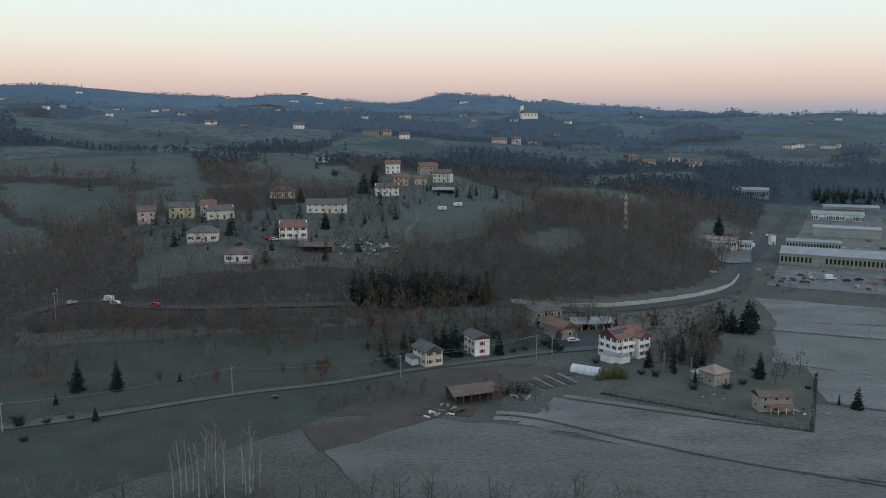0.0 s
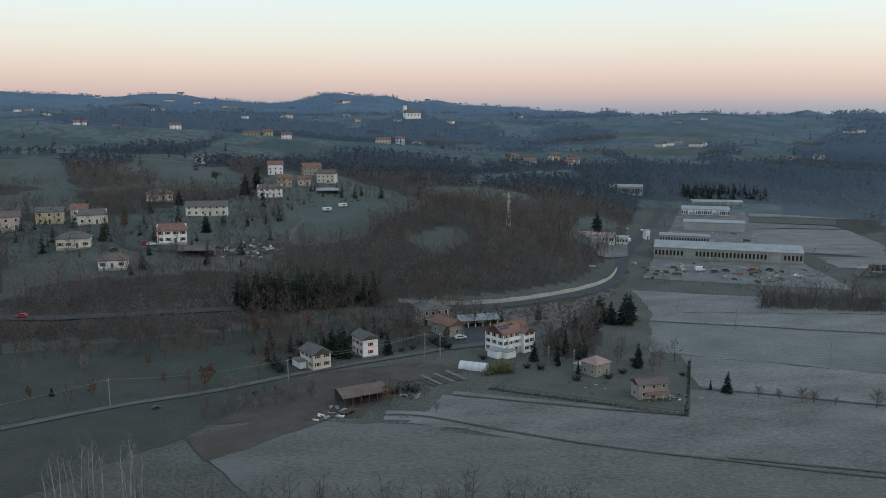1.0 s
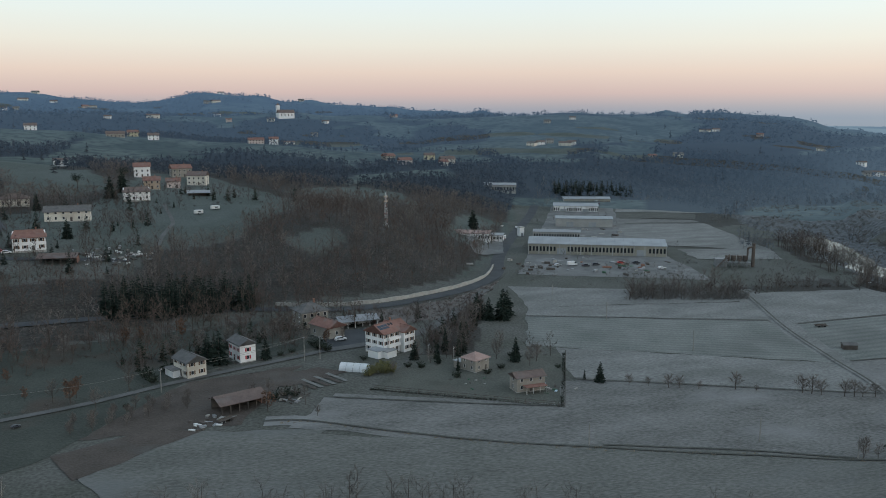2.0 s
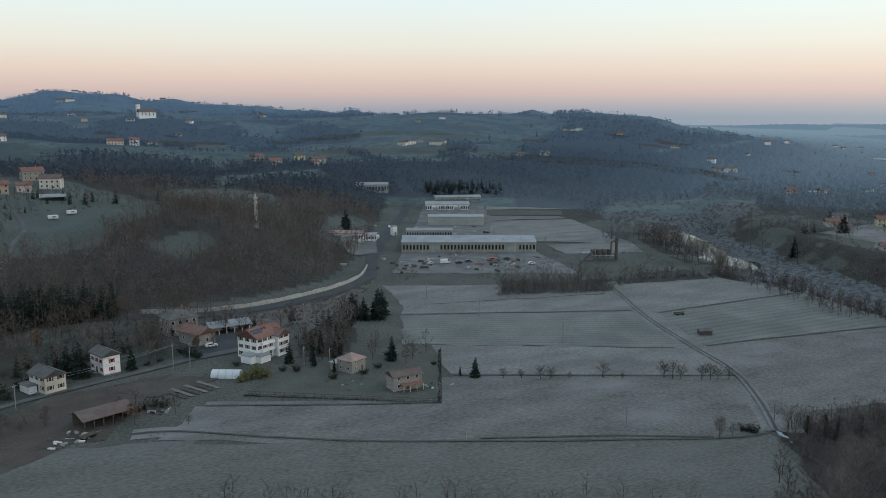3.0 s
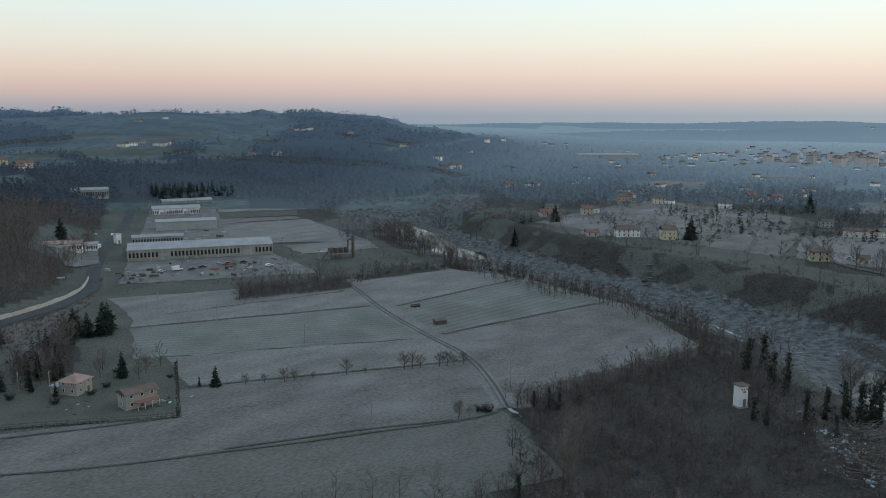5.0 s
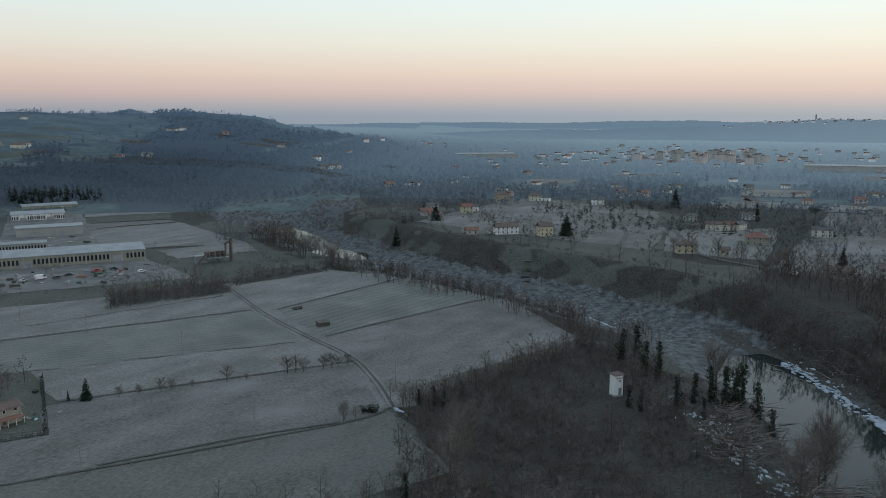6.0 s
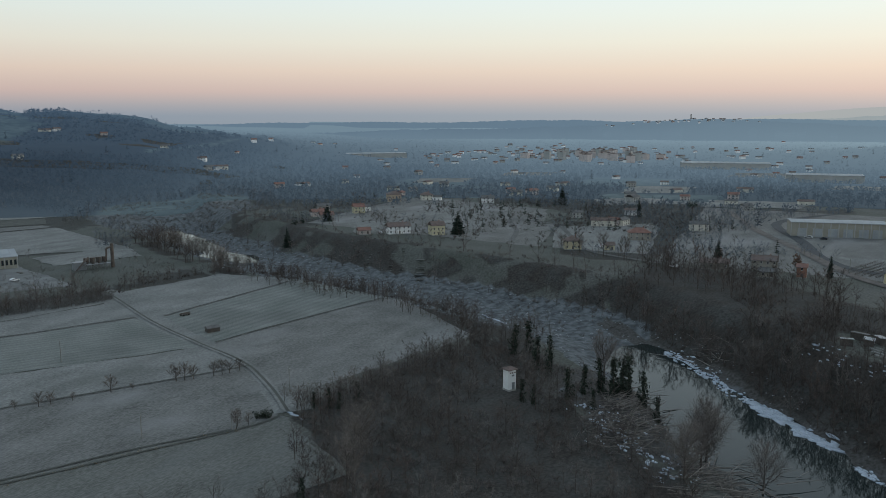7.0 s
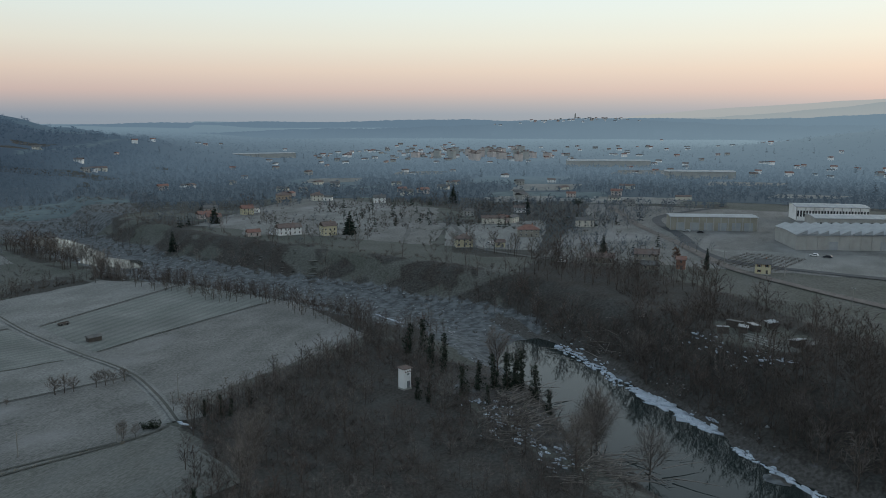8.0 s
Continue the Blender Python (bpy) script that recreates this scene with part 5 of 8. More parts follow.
def open_shed(name, label, x, y, turn, w, d, h, roof, posts=5, wall="timber", back=True):
    e = empty(name, pose(x, y, h_at(x, y), 0, 0, turn), label, "shed")
    for k in range(posts):
        for s in (-1, 1):
            bm = boxes((-w / 2 + 0.2 + k * (w - 0.4) / (posts - 1), s * (d / 2 - 0.2), -0.3, 0.22, 0.22, h + 0.3))
            part("post", bm, M[wall], e)
    bm = bmesh.new()
    t, r = 0.16, 1.3
    pts = [(-w / 2 - 0.6, -d / 2 - 0.7, h - 0.25), (w / 2 + 0.6, -d / 2 - 0.7, h - 0.25), (w / 2 + 0.6, d / 2 + 0.7, h - 0.25), (-w / 2 - 0.6, d / 2 + 0.7, h - 0.25), (-w / 2 - 0.6, 0.6, h + r), (w / 2 + 0.6, 0.6, h + r)]
    pts += [(a, b, c + t) for a, b, c in pts]
    solid(bm, pts, [(0, 4, 5, 1), (2, 5, 4, 3), (6, 7, 11, 10), (8, 9, 10, 11), (0, 1, 7, 6), (2, 3, 9, 8), (1, 5, 11, 7), (5, 2, 8, 11), (3, 4, 10, 9), (4, 0, 6, 10)])
    part("roof", bm, M[roof], e)
    if back:
        part("back_wall", boxes((0, d / 2 - 0.2, -0.3, w, 0.12, h + 0.2)), M[wall], e)
        part("end_wall", boxes((w / 2 - 0.1, d * 0.15, -0.3, 0.12, d * 0.6, h + 0.1)), M["brick"], e)
    return e


barn = open_shed("open_barn", "long open timber barn with rusty brown roof", 8, 227, 22, 13, 7, 2.9, "tile_brown", 6)
open_shed("garage_shed", "long white garage shed with dark open bays", 56, 307, 8, 15, 6, 2.8, "sheet_grey", 6, "white")


# the two houses in the fenced garden
hg = house("house", "small ochre house with frosted pink pyramid roof", 82, 242, 30, 9, 8.5, 1.8, "ochre", "tile_frost", kind="hip", rise=2.2, cols=2, end_cols=2, shutters=False, chimney=False, size=0.72)
lean_to(hg, -2, 6.5, 5.5, 4, 3.2, "ochre", "sheet")
hb = house("house", "grey two-storey garden house with brown roof and red porch", 90.5, 219, 4, 12, 6.5, 1.9, "ochre", "tile_brown", rise=1.3, cols=3, end_cols=1, shutters=False, chimney=False, size=0.76)
por = part("porch_roof", boxes((1.0, -4.9, 2.7, 9.0, 3.4, 0.2)), M["tile_red"], hb)
for k in range(4):
    part("porch_post", boxes((-3.2 + k * 2.8, -6.3, 0, 0.16, 0.16, 2.7)), M["frame_white"], hb)


def greenhouse(x, y, turn, ln=9.0, r=2.3):
    e = empty("polytunnel", pose(x, y, h_at(x, y), 0, 0, turn), "white plastic polytunnel greenhouse by the vegetable beds", "greenhouse")
    bm = bmesh.new()
    n, m = 12, 8
    g = [[bm.verts.new((-ln / 2 + ln * j / m, -r * math.cos(math.pi * i / n), r * 0.95 * math.sin(math.pi * i / n) + (0.02 if j % 2 else 0))) for i in range(n + 1)] for j in range(m + 1)]
    for j in range(m):
        for i in range(n):
            bm.faces.new((g[j][i], g[j + 1][i], g[j + 1][i + 1], g[j][i + 1]))
    bm.faces.new(g[0][::-1])
    bm.faces.new(g[m])
    part("cover", bm, M["plastic"], e)
    for j in range(0, m + 1, 2):
        bm = bmesh.new()
        for i in range(n):
            a, b = (math.pi * q / n for q in (i, i + 1))
            rod(bm, (-ln / 2 + ln * j / m, -(r + 0.04) * math.cos(a), (r * 0.95 + 0.04) * math.sin(a)), (-ln / 2 + ln * j / m, -(r + 0.04) * math.cos(b), (r * 0.95 + 0.04) * math.sin(b)), 0.04, sides=4)
        part("hoop", bm, M["steel"], e)
    return e


greenhouse(45, 252, -28)

# the village on the hill
house("house", "white two-storey villa with bright red roof", -72, 396, 8, 13, 9.5, 2, "white", "tile_red", kind="half", cols=4, group="village houses", size=1.0)
open_shed("farm_shed", "low dark farm shed with pale sheet roof edge", -58, 378, -6, 15, 7, 2.6, "tile_brown", 6)
house("house", "white bungalow with brown hipped roof", -90, 361, 5, 11, 9, 1.2, "white", "tile_brown", kind="hip", cols=3, group="village houses", size=1.0)
house("house", "cream bungalow with dark hipped roof", -114, 391, 8, 14, 9, 1.5, "cream", "tile_grey", kind="hip", cols=4, group="village houses", size=1.0)
house("house", "tall pink house with overhanging brown roof", -155, 431, 25, 8.5, 9, 2.2, "pink", "tile_brown", cols=2, group="village houses", size=1.0)
house("house", "yellow two-storey house with dark roof", -141, 447, 10, 13, 8, 2.1, "yellow", "tile_grey", cols=3, group="village houses", size=1.0)
house("house", "pink attached house with red roof", -128, 452, 10, 8, 8, 2.3, "pink", "tile_red", cols=2, group="village houses", size=1.0)
house("house", "cream villa with low stepped roofs", -119, 441, 20, 14, 9, 1.6, "cream", "tile_grey", kind="half", cols=4, group="village houses", size=1.0)
house("house", "long grey-roofed double house with brick ground floor", -66, 470, 3, 22, 9, 1.8, "cream", "tile_grey", cols=6, group="village houses", size=1.0)
house("house", "pale villa half hidden among trees", -99, 512, 10, 15, 9, 1.4, "cream", "tile_brown", kind="hip", cols=4, group="village houses", size=1.0)
house("house", "white villa with dark red roof", -36, 532, 8, 15, 9, 1.8, "white", "tile_brown", kind="half", cols=4, group="village houses", size=1.0)
house("house", "white three-storey house with red roof", -38, 630, 5, 11, 9, 2.6, "white", "tile_red", cols=3, group="village houses", size=1.0)
house("house", "orange two-storey house with red roof", -29, 574, 5, 10, 8, 2.0, "orange", "tile_red", cols=3, group="village houses", size=1.0)
house("house", "old ochre farmhouse with tiled roof", -12, 640, 15, 14, 9, 2.2, "ochre", "tile_red", cols=4, group="village houses", size=1.0, shutters=False)
house("house", "old cream farmhouse with tiled roof", 0, 610, -15, 13, 9, 2.3, "cream", "tile_brown", cols=4, group="village houses", size=1.0, shutters=False)
house("house", "low brick barn with red roof", -16, 590, 0, 9, 7, 1.6, "pink", "tile_red", cols=2, group="village houses", size=1.0, shutters=False)
open_shed("lean_shed", "low shed with frosted sheet roof", 0, 542, 0, 13, 6, 2.3, "sheet", 5)
# hamlets further off
house("house", "white house with pale red roof on the hill", -265, 960, 14, 15, 9, 1.8, "white", "tile_red", cols=3, group="hill houses", size=0.9)
house("house", "white hillside house with grey roof", -160, 932, 8, 13, 9, 2.0, "white", "tile_brown", cols=3, group="hill houses", size=0.9)
house("house", "ochre farmhouse on the pasture edge", -79, 918, 5, 20, 9, 1.5, "ochre", "tile_brown", cols=5, group="hill houses", size=0.9, shutters=False)
house("house", "white tower-like house in a hamlet", 83, 950, 0, 11, 9, 2.8, "white", "tile_red", cols=3, group="hill houses", size=0.9)
house("house", "pink farmhouse in a hamlet", 62, 925, 5, 18, 9, 1.8, "pink", "tile_red", cols=5, group="hill houses", size=0.9)
house("house", "white cottage with tiled roof on the crest", -42, 912, 5, 12, 9, 1.9, "white", "tile_brown", cols=3, group="hill houses", size=0.9)
house("house", "yellow farmhouse on the crest", -64, 948, -6, 12, 9, 1.9, "yellow", "tile_red", cols=3, group="hill houses", size=0.9)
house("house", "pink house among trees on the slope", 207, 842, 8, 15, 9, 2.0, "pink", "tile_red", cols=4, group="hill houses", size=0.9)
house("house", "old grey farmhouse on the slope", 196, 872, 15, 14, 9, 1.8, "ochre", "tile_red", cols=4, group="hill houses", size=0.9, shutters=False)
house("house", "yellow house on the slope", 240, 866, -5, 12, 9, 2.0, "yellow", "tile_brown", cols=3, group="hill houses", size=0.9)
house("house", "cream house with tiled roof on the slope", 252, 840, 5, 17, 10, 2.0, "cream", "tile_brown", cols=4, group="hill houses", size=0.9)
house("house", "cream farmhouse with red roof on the slope", 244, 826, 5, 9, 9, 1.6, "cream", "tile_red", cols=2, group="hill houses", size=0.9)


# ---- works buildings along the road ----
def hall(name, label, x, y, turn, ln, d, h, wall, roof, bays=12, rise=1.6, slots=True, gates=(), group="works halls", z=None):
    """x, y: the foot of the front wall's middle; ln along the front."""
    z = h_at(x, y) if z is None else z
    e = empty(name, pose(x, y, z, 0, 0, turn) @ Matrix.Translation((0, d / 2, 0)), label, "industrial hall", group)
    part("wall", wall_bm(ln, d, h, rise, "gable", 1.5), M[wall], e)
    bm = bmesh.new()
    a, b, t = ln / 2 + 0.5, d / 2 + 0.5, 0.3
    pts = [(-a, -b, h), (a, -b, h), (a, b, h), (-a, b, h), (-a, 0, h + rise), (a, 0, h + rise)]
    pts += [(p, q, r + t) for p, q, r in pts]
    solid(bm, pts, [(0, 4, 5, 1), (2, 5, 4, 3), (6, 7, 11, 10), (8, 9, 10, 11), (0, 1, 7, 6), (2, 3, 9, 8), (1, 5, 11, 7), (5, 2, 8, 11), (3, 4, 10, 9), (4, 0, 6, 10)])
    rf = part("roof", bm, M[roof], e)
    ribs = max(int(ln / 5), 4)
    for k in range(ribs):
        xx = -ln / 2 + (k + 0.5) * ln / ribs
        bm = bmesh.new()
        rod(bm, (xx, -d / 2 - 0.4, h + t + 0.03), (xx, 0, h + rise + t + 0.03), 0.10, sides=4)
        part("roof_rib", bm, M["sheet_grey"], rf)
    for k in range(bays + 1):
        part("pilaster", boxes((-ln / 2 + k * ln / bays, -d / 2 - 0.1, -0.5, 0.5, 0.3, h + 0.4)), M["panel_grey"], e)
    if slots:
        n = bays * 3
        first = None
        for k in range(n):
            xx = -ln / 2 + (k + 0.5) * ln / n
            if any(abs(xx - g) < 3.2 for g in gates):
                continue
            if first is None:
                first = part("window", boxes((0, 0, 0, ln / n * 0.55, 0.16, h * 0.42), (0, -0.06, -0.12, ln / n * 0.6, 0.2, 0.12)), M["glass"], e)
                o = first
            else:
                o = share("window", first, e)
            o.matrix_local = Matrix.Translation((xx, -d / 2 - 0.05, h * 0.34))
    for g in gates:
        part("gate", boxes((g, -d / 2 - 0.08, 0, 5, 0.2, h * 0.6), bevel=0.03), M["sheet"], e)
    return e


hall("works_hall", "long beige works hall with a row of tall windows", 218, 427, -25, 78, 27, 6.0, "cladding", "sheet", 13, 2.2, gates=(-20, 25))
hall("works_hall", "low concrete hall behind the long works hall", 222, 492, -25, 30, 12, 4.5, "panel_grey", "sheet_grey", 6, 0.8)
hall("works_hall", "pale pink concrete hall with flat roof", 265, 540, -24, 40, 16, 6, "panel_grey", "sheet", 8, 0.8, slots=False, gates=(-10, 6))
hall("works_hall", "white works hall with frosted roof", 296, 619, -23, 36, 20, 5.5, "white", "sheet", 8, 1.6, gates=(-10, 8), z=0.4)
hall("works_hall", "long cream works hall with pale roof", 322, 652, -19, 40, 16, 7.5, "cladding", "sheet", 9, 1.2, z=0.4)
hall("works_hall", "grey hall beside the valley road", 256, 690, -20, 28, 16, 6, "panel_grey", "sheet_grey", 7, 1.5)
hall("roadside_hall", "roadside hall with pinkish frosted roof", 158, 484, -24, 28, 15, 4.2, "white", "tile_frost", 7, 1.0, gates=(-8, 4), z=3.2)
hall("roadside_hall", "low white annexe of the roadside hall", 177, 487, -24, 11, 10, 3.4, "white", "sheet", 4, 0.6, z=1.6)


def kiosk(x, y, w, h, name="roadside_cabin", label="tall pale roadside cabin with flat cap"):
    e = empty(name, pose(x, y, h_at(x, y), 0, 0, 10), label, "cabin")
    part("wall", boxes((0, 0, -0.6, w, w, h + 0.6), bevel=0.05), M["white"], e)
    part("cap", boxes((0, 0, h, w + 0.7, w + 0.7, 0.3), bevel=0.04), M["concrete"], e)
    part("door", boxes((0, -w / 2 - 0.03, 0, 1.0, 0.1, 2.2)), M["steel"], e)
    return e


kiosk(205, 512, 3.4, 6.0)


def transformer_tower(x, y):
    e = empty("transformer_tower", pose(x, y, h_at(x, y), 0, 0, -25), "white square transformer tower with a small tiled cap", "tower")
    part("shaft", boxes((0, 0, -0.6, 2.7, 2.7, 6.9), bevel=0.04), M["white"], e)
    part("plinth", boxes((0, 0, -0.6, 2.9, 2.9, 1.1), bevel=0.03), M["concrete"], e)
    bm = bmesh.new()
    solid(bm, [(-1.75, -1.75, 6.3), (1.75, -1.75, 6.3), (1.75, 1.75, 6.3), (-1.75, 1.75, 6.3), (-1.75, -1.75, 6.5), (1.75, -1.75, 6.5), (1.75, 1.75, 6.5), (-1.75, 1.75, 6.5), (0, 0, 7.2)],
          [(3, 2, 1, 0), (0, 1, 5, 4), (1, 2, 6, 5), (2, 3, 7, 6), (3, 0, 4, 7), (4, 5, 8), (5, 6, 8), (6, 7, 8), (7, 4, 8)])
    part("roof", bm, M["tile_brown"], e)
    part("door", boxes((0.3, -1.4, 0.5, 1.0, 0.08, 2.1)), M["steel"], e)
    for k in range(3):
        o = part("insulator", boxes((-0.8 + 0.8 * k, -1.5, 5.3, 0.18, 0.35, 0.35)), M["frame_brown"], e)
    part("vent", boxes((0.2, -1.37, 4.4, 0.9, 0.06, 0.5)), M["steel"], e)
    return e


transformer_tower(210.5, 103)

# ---- the terrace beyond the river ----
T2 = "terrace houses"
house("house", "yellow villa with hipped brown roof", 398, 160, -60, 11, 10, 1.9, "yellow", "tile_brown", kind="hip", cols=3, group=T2, size=0.78)
house("house", "small yellow garden house", 404, 142, -60, 6, 5, 1.2, "yellow", "tile_brown", cols=2, end_cols=1, group=T2, size=0.78, chimney=False)
house("house", "ochre farmhouse wing with brown roof", 398, 268, -40, 17, 9, 1.9, "white", "tile_brown", cols=5, group=T2, size=0.78)
house("house", "tall ochre house with tiled roof", 405, 246, -40, 10, 9, 2.5, "yellow", "tile_brown", cols=3, group=T2, size=0.78)
house("house", "small brick shed house with red roof", 385, 283, -40, 9, 6, 1.1, "pink", "tile_red", cols=2, end_cols=1, group=T2, size=0.78, chimney=False)
house("house", "bright yellow house with red roof", 470, 350, -40, 10, 9, 2.0, "yellow", "tile_red", cols=3, group=T2, size=0.78)
house("house", "ochre cottage by the river terrace", 428, 345, -40, 11, 8, 1.5, "ochre", "tile_red", cols=3, group=T2, size=0.78)
house("house", "old cottage with red tiled roof", 440, 362, -30, 12, 8, 1.4, "pink", "tile_red", cols=3, group=T2, size=0.78)
house("house", "tall orange house above the fields", 557, 379, -45, 14, 11, 2.6, "orange", "tile_brown", kind="hip", cols=4, group=T2, size=0.78)
house("house", "cream house above the fields", 580, 362, -45, 12, 10, 2.0, "cream", "tile_brown", kind="hip", cols=3, group=T2, size=0.78)
house("house", "white house with grey roof among gardens", 582, 306, -55, 12, 9, 1.8, "white", "tile_grey", cols=3, group=T2, size=0.78)
house("house", "old farmhouse row with grey roof", 388, 64, -80, 14, 8, 2.0, "ochre", "tile_brown", cols=4, group=T2, size=0.78, shutters=False)
house("house", "farm wing with pale gable", 380, 84, -75, 16, 7, 1.2, "ochre", "tile_brown", cols=4, group=T2, size=0.78, shutters=False)
house("house", "low old stone shed with grey roof", 372, 60, -80, 9, 6, 1.0, "ochre", "tile_grey", cols=2, group=T2, size=0.78, chimney=False, shutters=False)
house("house", "small brick and white hut with grey roof", 378, 47, -85, 5, 5, 2.0, "brick", "tile_red", cols=1, end_cols=1, group=T2, size=0.78, chimney=False, shutters=False)
house("house", "small yellow railway house", 382, 13, -85, 8, 7, 2.0, "yellow", "tile_grey", cols=2, group=T2, size=0.78)
house("house", "red-roofed house with broad terrace", 446, 140, -65, 15, 10, 1.9, "ochre", "tile_red", kind="hip", cols=4, group=T2, size=0.78)
hall("terrace_hall", "long cream hall with a band of dark windows", 511, 46, -73, 50, 15, 8, "cladding", "sheet", 12, 0.6, slots=False, gates=(-19, -11, -3, 5, 13, 20), group="terrace halls")
hall("terrace_hall", "pale concrete hall with saw-tooth roof", 466, -30, -71, 64, 34, 7.6, "panel_grey", "sheet", 12, 0.6, slots=False, gates=(-14, 12), group="terrace halls")
hall("terrace_hall", "pale hall behind the saw-tooth roof", 530, -38, -75, 60, 22, 9, "panel_grey", "sheet", 10, 0.8, group="terrace halls")
hall("terrace_hall", "white hall with frosted roof", 590, -20, -78, 44, 24, 9, "white", "sheet", 8, 0.8, group="terrace halls")
hall("terrace_hall", "far white hall with flat frosted roof", 1215, 260, -72, 120, 40, 10, "panel_grey", "sheet", 12, 0.8, slots=False, group="terrace halls")
hall("terrace_hall", "far pale hall with frosted roof", 1020, 110, -78, 80, 30, 9, "panel_grey", "sheet", 10, 0.8, slots=False, group="terrace halls")
hall("terrace_hall", "far long hall in the valley", 1210, 860, -45, 110, 40, 8, "panel_grey", "sheet", 10, 0.8, slots=False, group="terrace halls")


def saw_teeth(x, y, turn, ln, d, z):
    """The teeth of a saw-tooth roof, each a thing that sits on the hall."""
    n = 12
    for k in range(n):
        w = ln / n
        e = empty("roof_tooth", pose(x, y, z, 0, 0, turn) @ Matrix.Translation((-ln / 2 + (k + 0.5) * w, d / 2, 0)), "frosted saw-tooth roof light on the hall", "roof light", "saw-tooth roof")
        bm = bmesh.new()
        solid(bm, [(-w / 2, -d / 2, 0), (w / 2, -d / 2, 0), (w / 2, d / 2, 0), (-w / 2, d / 2, 0), (w / 2 - 0.3, -d / 2, 2.2), (w / 2 - 0.3, d / 2, 2.2)], [(0, 1, 4), (2, 3, 5), (0, 4, 5, 3), (1, 2, 5, 4), (3, 2, 1, 0)])
        part("shell", bm, M["sheet"], e)
        part("glazing", boxes((w / 2 - 0.12, 0, 0.3, 0.06, d * 0.96, 1.5)), M["glass"], e)


saw_teeth(466, -30, -71, 64, 34, h_at(466, -30) + 8.1)
# ---- woods ----
def ring_mask(lo, hi, extra=None):
    def f(x, y):
        d = np.hypot(x, y)
        a = np.degrees(np.arctan2(x, y))
        k = (d > lo) & (d < hi) & (a > -34) & (a < 100) & (woods(x, y) > 0.5)
        for line, gap in ((ROAD, 6.5), (LANE, 4)):
            k &= np.abs(to_line(x, y, line)[0]) > gap
        return k & extra(x, y) if extra else k
    return f


def left_of_river(x, y):
    clear = (np.hypot(x - 204, y - 100) < 9) | (np.hypot(x - 192, y - 94) < 6)
    clear = clear | (fbm(x, y, 12, 2, 80) < -0.40) & (y < 150)
    return ~clear & (to_line(x, y, RIVER)[0] < -14) & (x > 100) & (y < 430) & (to_line(x, y, FOOT)[0] < 0)


def right_of_river(x, y):
    r = to_line(x, y, RIVER)[0]
    return (r > 17) & ((fbm(x, y, 20, 2, 79) > -0.22) | (r < 30))


def on_hill(x, y):
    return (to_line(x, y, FOOT)[0] > 3) | inside(x, y, THICKET[0])


MID = [bare_tree(100 + k, 10.5, 0.36, 8, 11, 0.6, 0.014, 3, 0.12, 0.12) for k in range(6)]
MID_LEAF = [bare_tree(140 + k, 7.5, 0.34, 7, 5, 0.5, 0.02, 4, 0.12, leaves=9) for k in range(3)]
FAR = [bare_tree(160 + k, 7.5, 0.46, 5, 9, 0.35, 0.012, 3, 0.20, 0.12) for k in range(5)]
def canopy(seed, n=26, size=1.5, height=8.0, width=4.2, low=0.12):
    """A far clump of bare crowns: a loose uneven dome of small tufts over thin stems."""
    b = Build(seed)
    r = b.r
    k = 4
    c = np.stack([r.normal(0, width * 0.36, k), r.normal(0, width * 0.36, k), height * r.uniform(0.42, 0.72, k)], -1)
    i = r.randint(0, k, n)
    p = c[i] + unit(r.normal(size=(n, 3))) * (r.rand(n) ** 0.4)[:, None] * (width * 0.42, width * 0.42, height * 0.33)
    p[:, 2] = np.clip(p[:, 2], height * low, height)
    b.flakes(p, size * (0.6 + 0.7 * r.rand(n)))
    b.slivers(np.stack([c[:, 0], c[:, 1], np.zeros(k)], -1), np.tile((0, 0, 1.0), (k, 1)), c[:, 2], 0.5, 0)
    return b.done()


DOT = [canopy(180 + k, 11, 2.0, 7.0, 8.0, 0.0) for k in range(6)]
CROWN = [canopy(190 + k, 18, 1.4) for k in range(6)]
NEAR = [bare_tree(200 + k, 8.5, 0.42, 9, 12, 0.5, 0.018, 3, 0.08, 0.15) for k in range(6)]
SHRUB = [bush(220 + k, 2.6, 1.7, 15, 0.07) for k in range(4)]
FIR = [conifer_tree(240 + k, 12, 2.6, 13, 9) for k in range(3)]
FIR_FAR = [conifer_tree(250 + k, 12, 2.8, 8, 6) for k in range(3)]

r0 = np.random.RandomState(5)
p = scatter((-360, 255, 190, 570), 5.7, ring_mask(250, 520, on_hill), 1)
pick = fbm(p[:, 0], p[:, 1], 30, 2, 66) + 0.5 * r0.normal(size=len(p)) > 1.05
dark = ~pick & (fbm(p[:, 0], p[:, 1], 40, 3, 67) > 0.08)
plant_many("hillside_wood", MID, p[dark], 0.75 + 0.5 * r0.rand(dark.sum()), [M["bark"], M["twig_hill"]], "bare dark winter wood covering the hillside", "wood", seed=2)
for lo, hi, tw, word, s in ((-9, -0.05, "twig_red", "reddish", 52), (-0.05, 9, "twig", "brown", 53)):
    q = fbm(p[:, 0], p[:, 1], 22, 2, 78)
    q = ~pick & ~dark & (q > lo) & (q <= hi)
    plant_many("hillside_wood", MID, p[q], 0.7 + 0.5 * r0.rand(q.sum()), [M["bark"], M[tw]], f"bare {word} winter wood covering the hillside", "wood", seed=s)
plant_many("oak_scrub", MID_LEAF, p[pick], 0.6 + 0.4 * r0.rand(pick.sum()), [M["bark"], M["rust_leaf"]], "rust-brown withered oak scrub on the hillside", "wood", seed=3)
p = scatter((-420, 480, 420, 700), 6.4, ring_mask(520, 650, on_hill), 4)
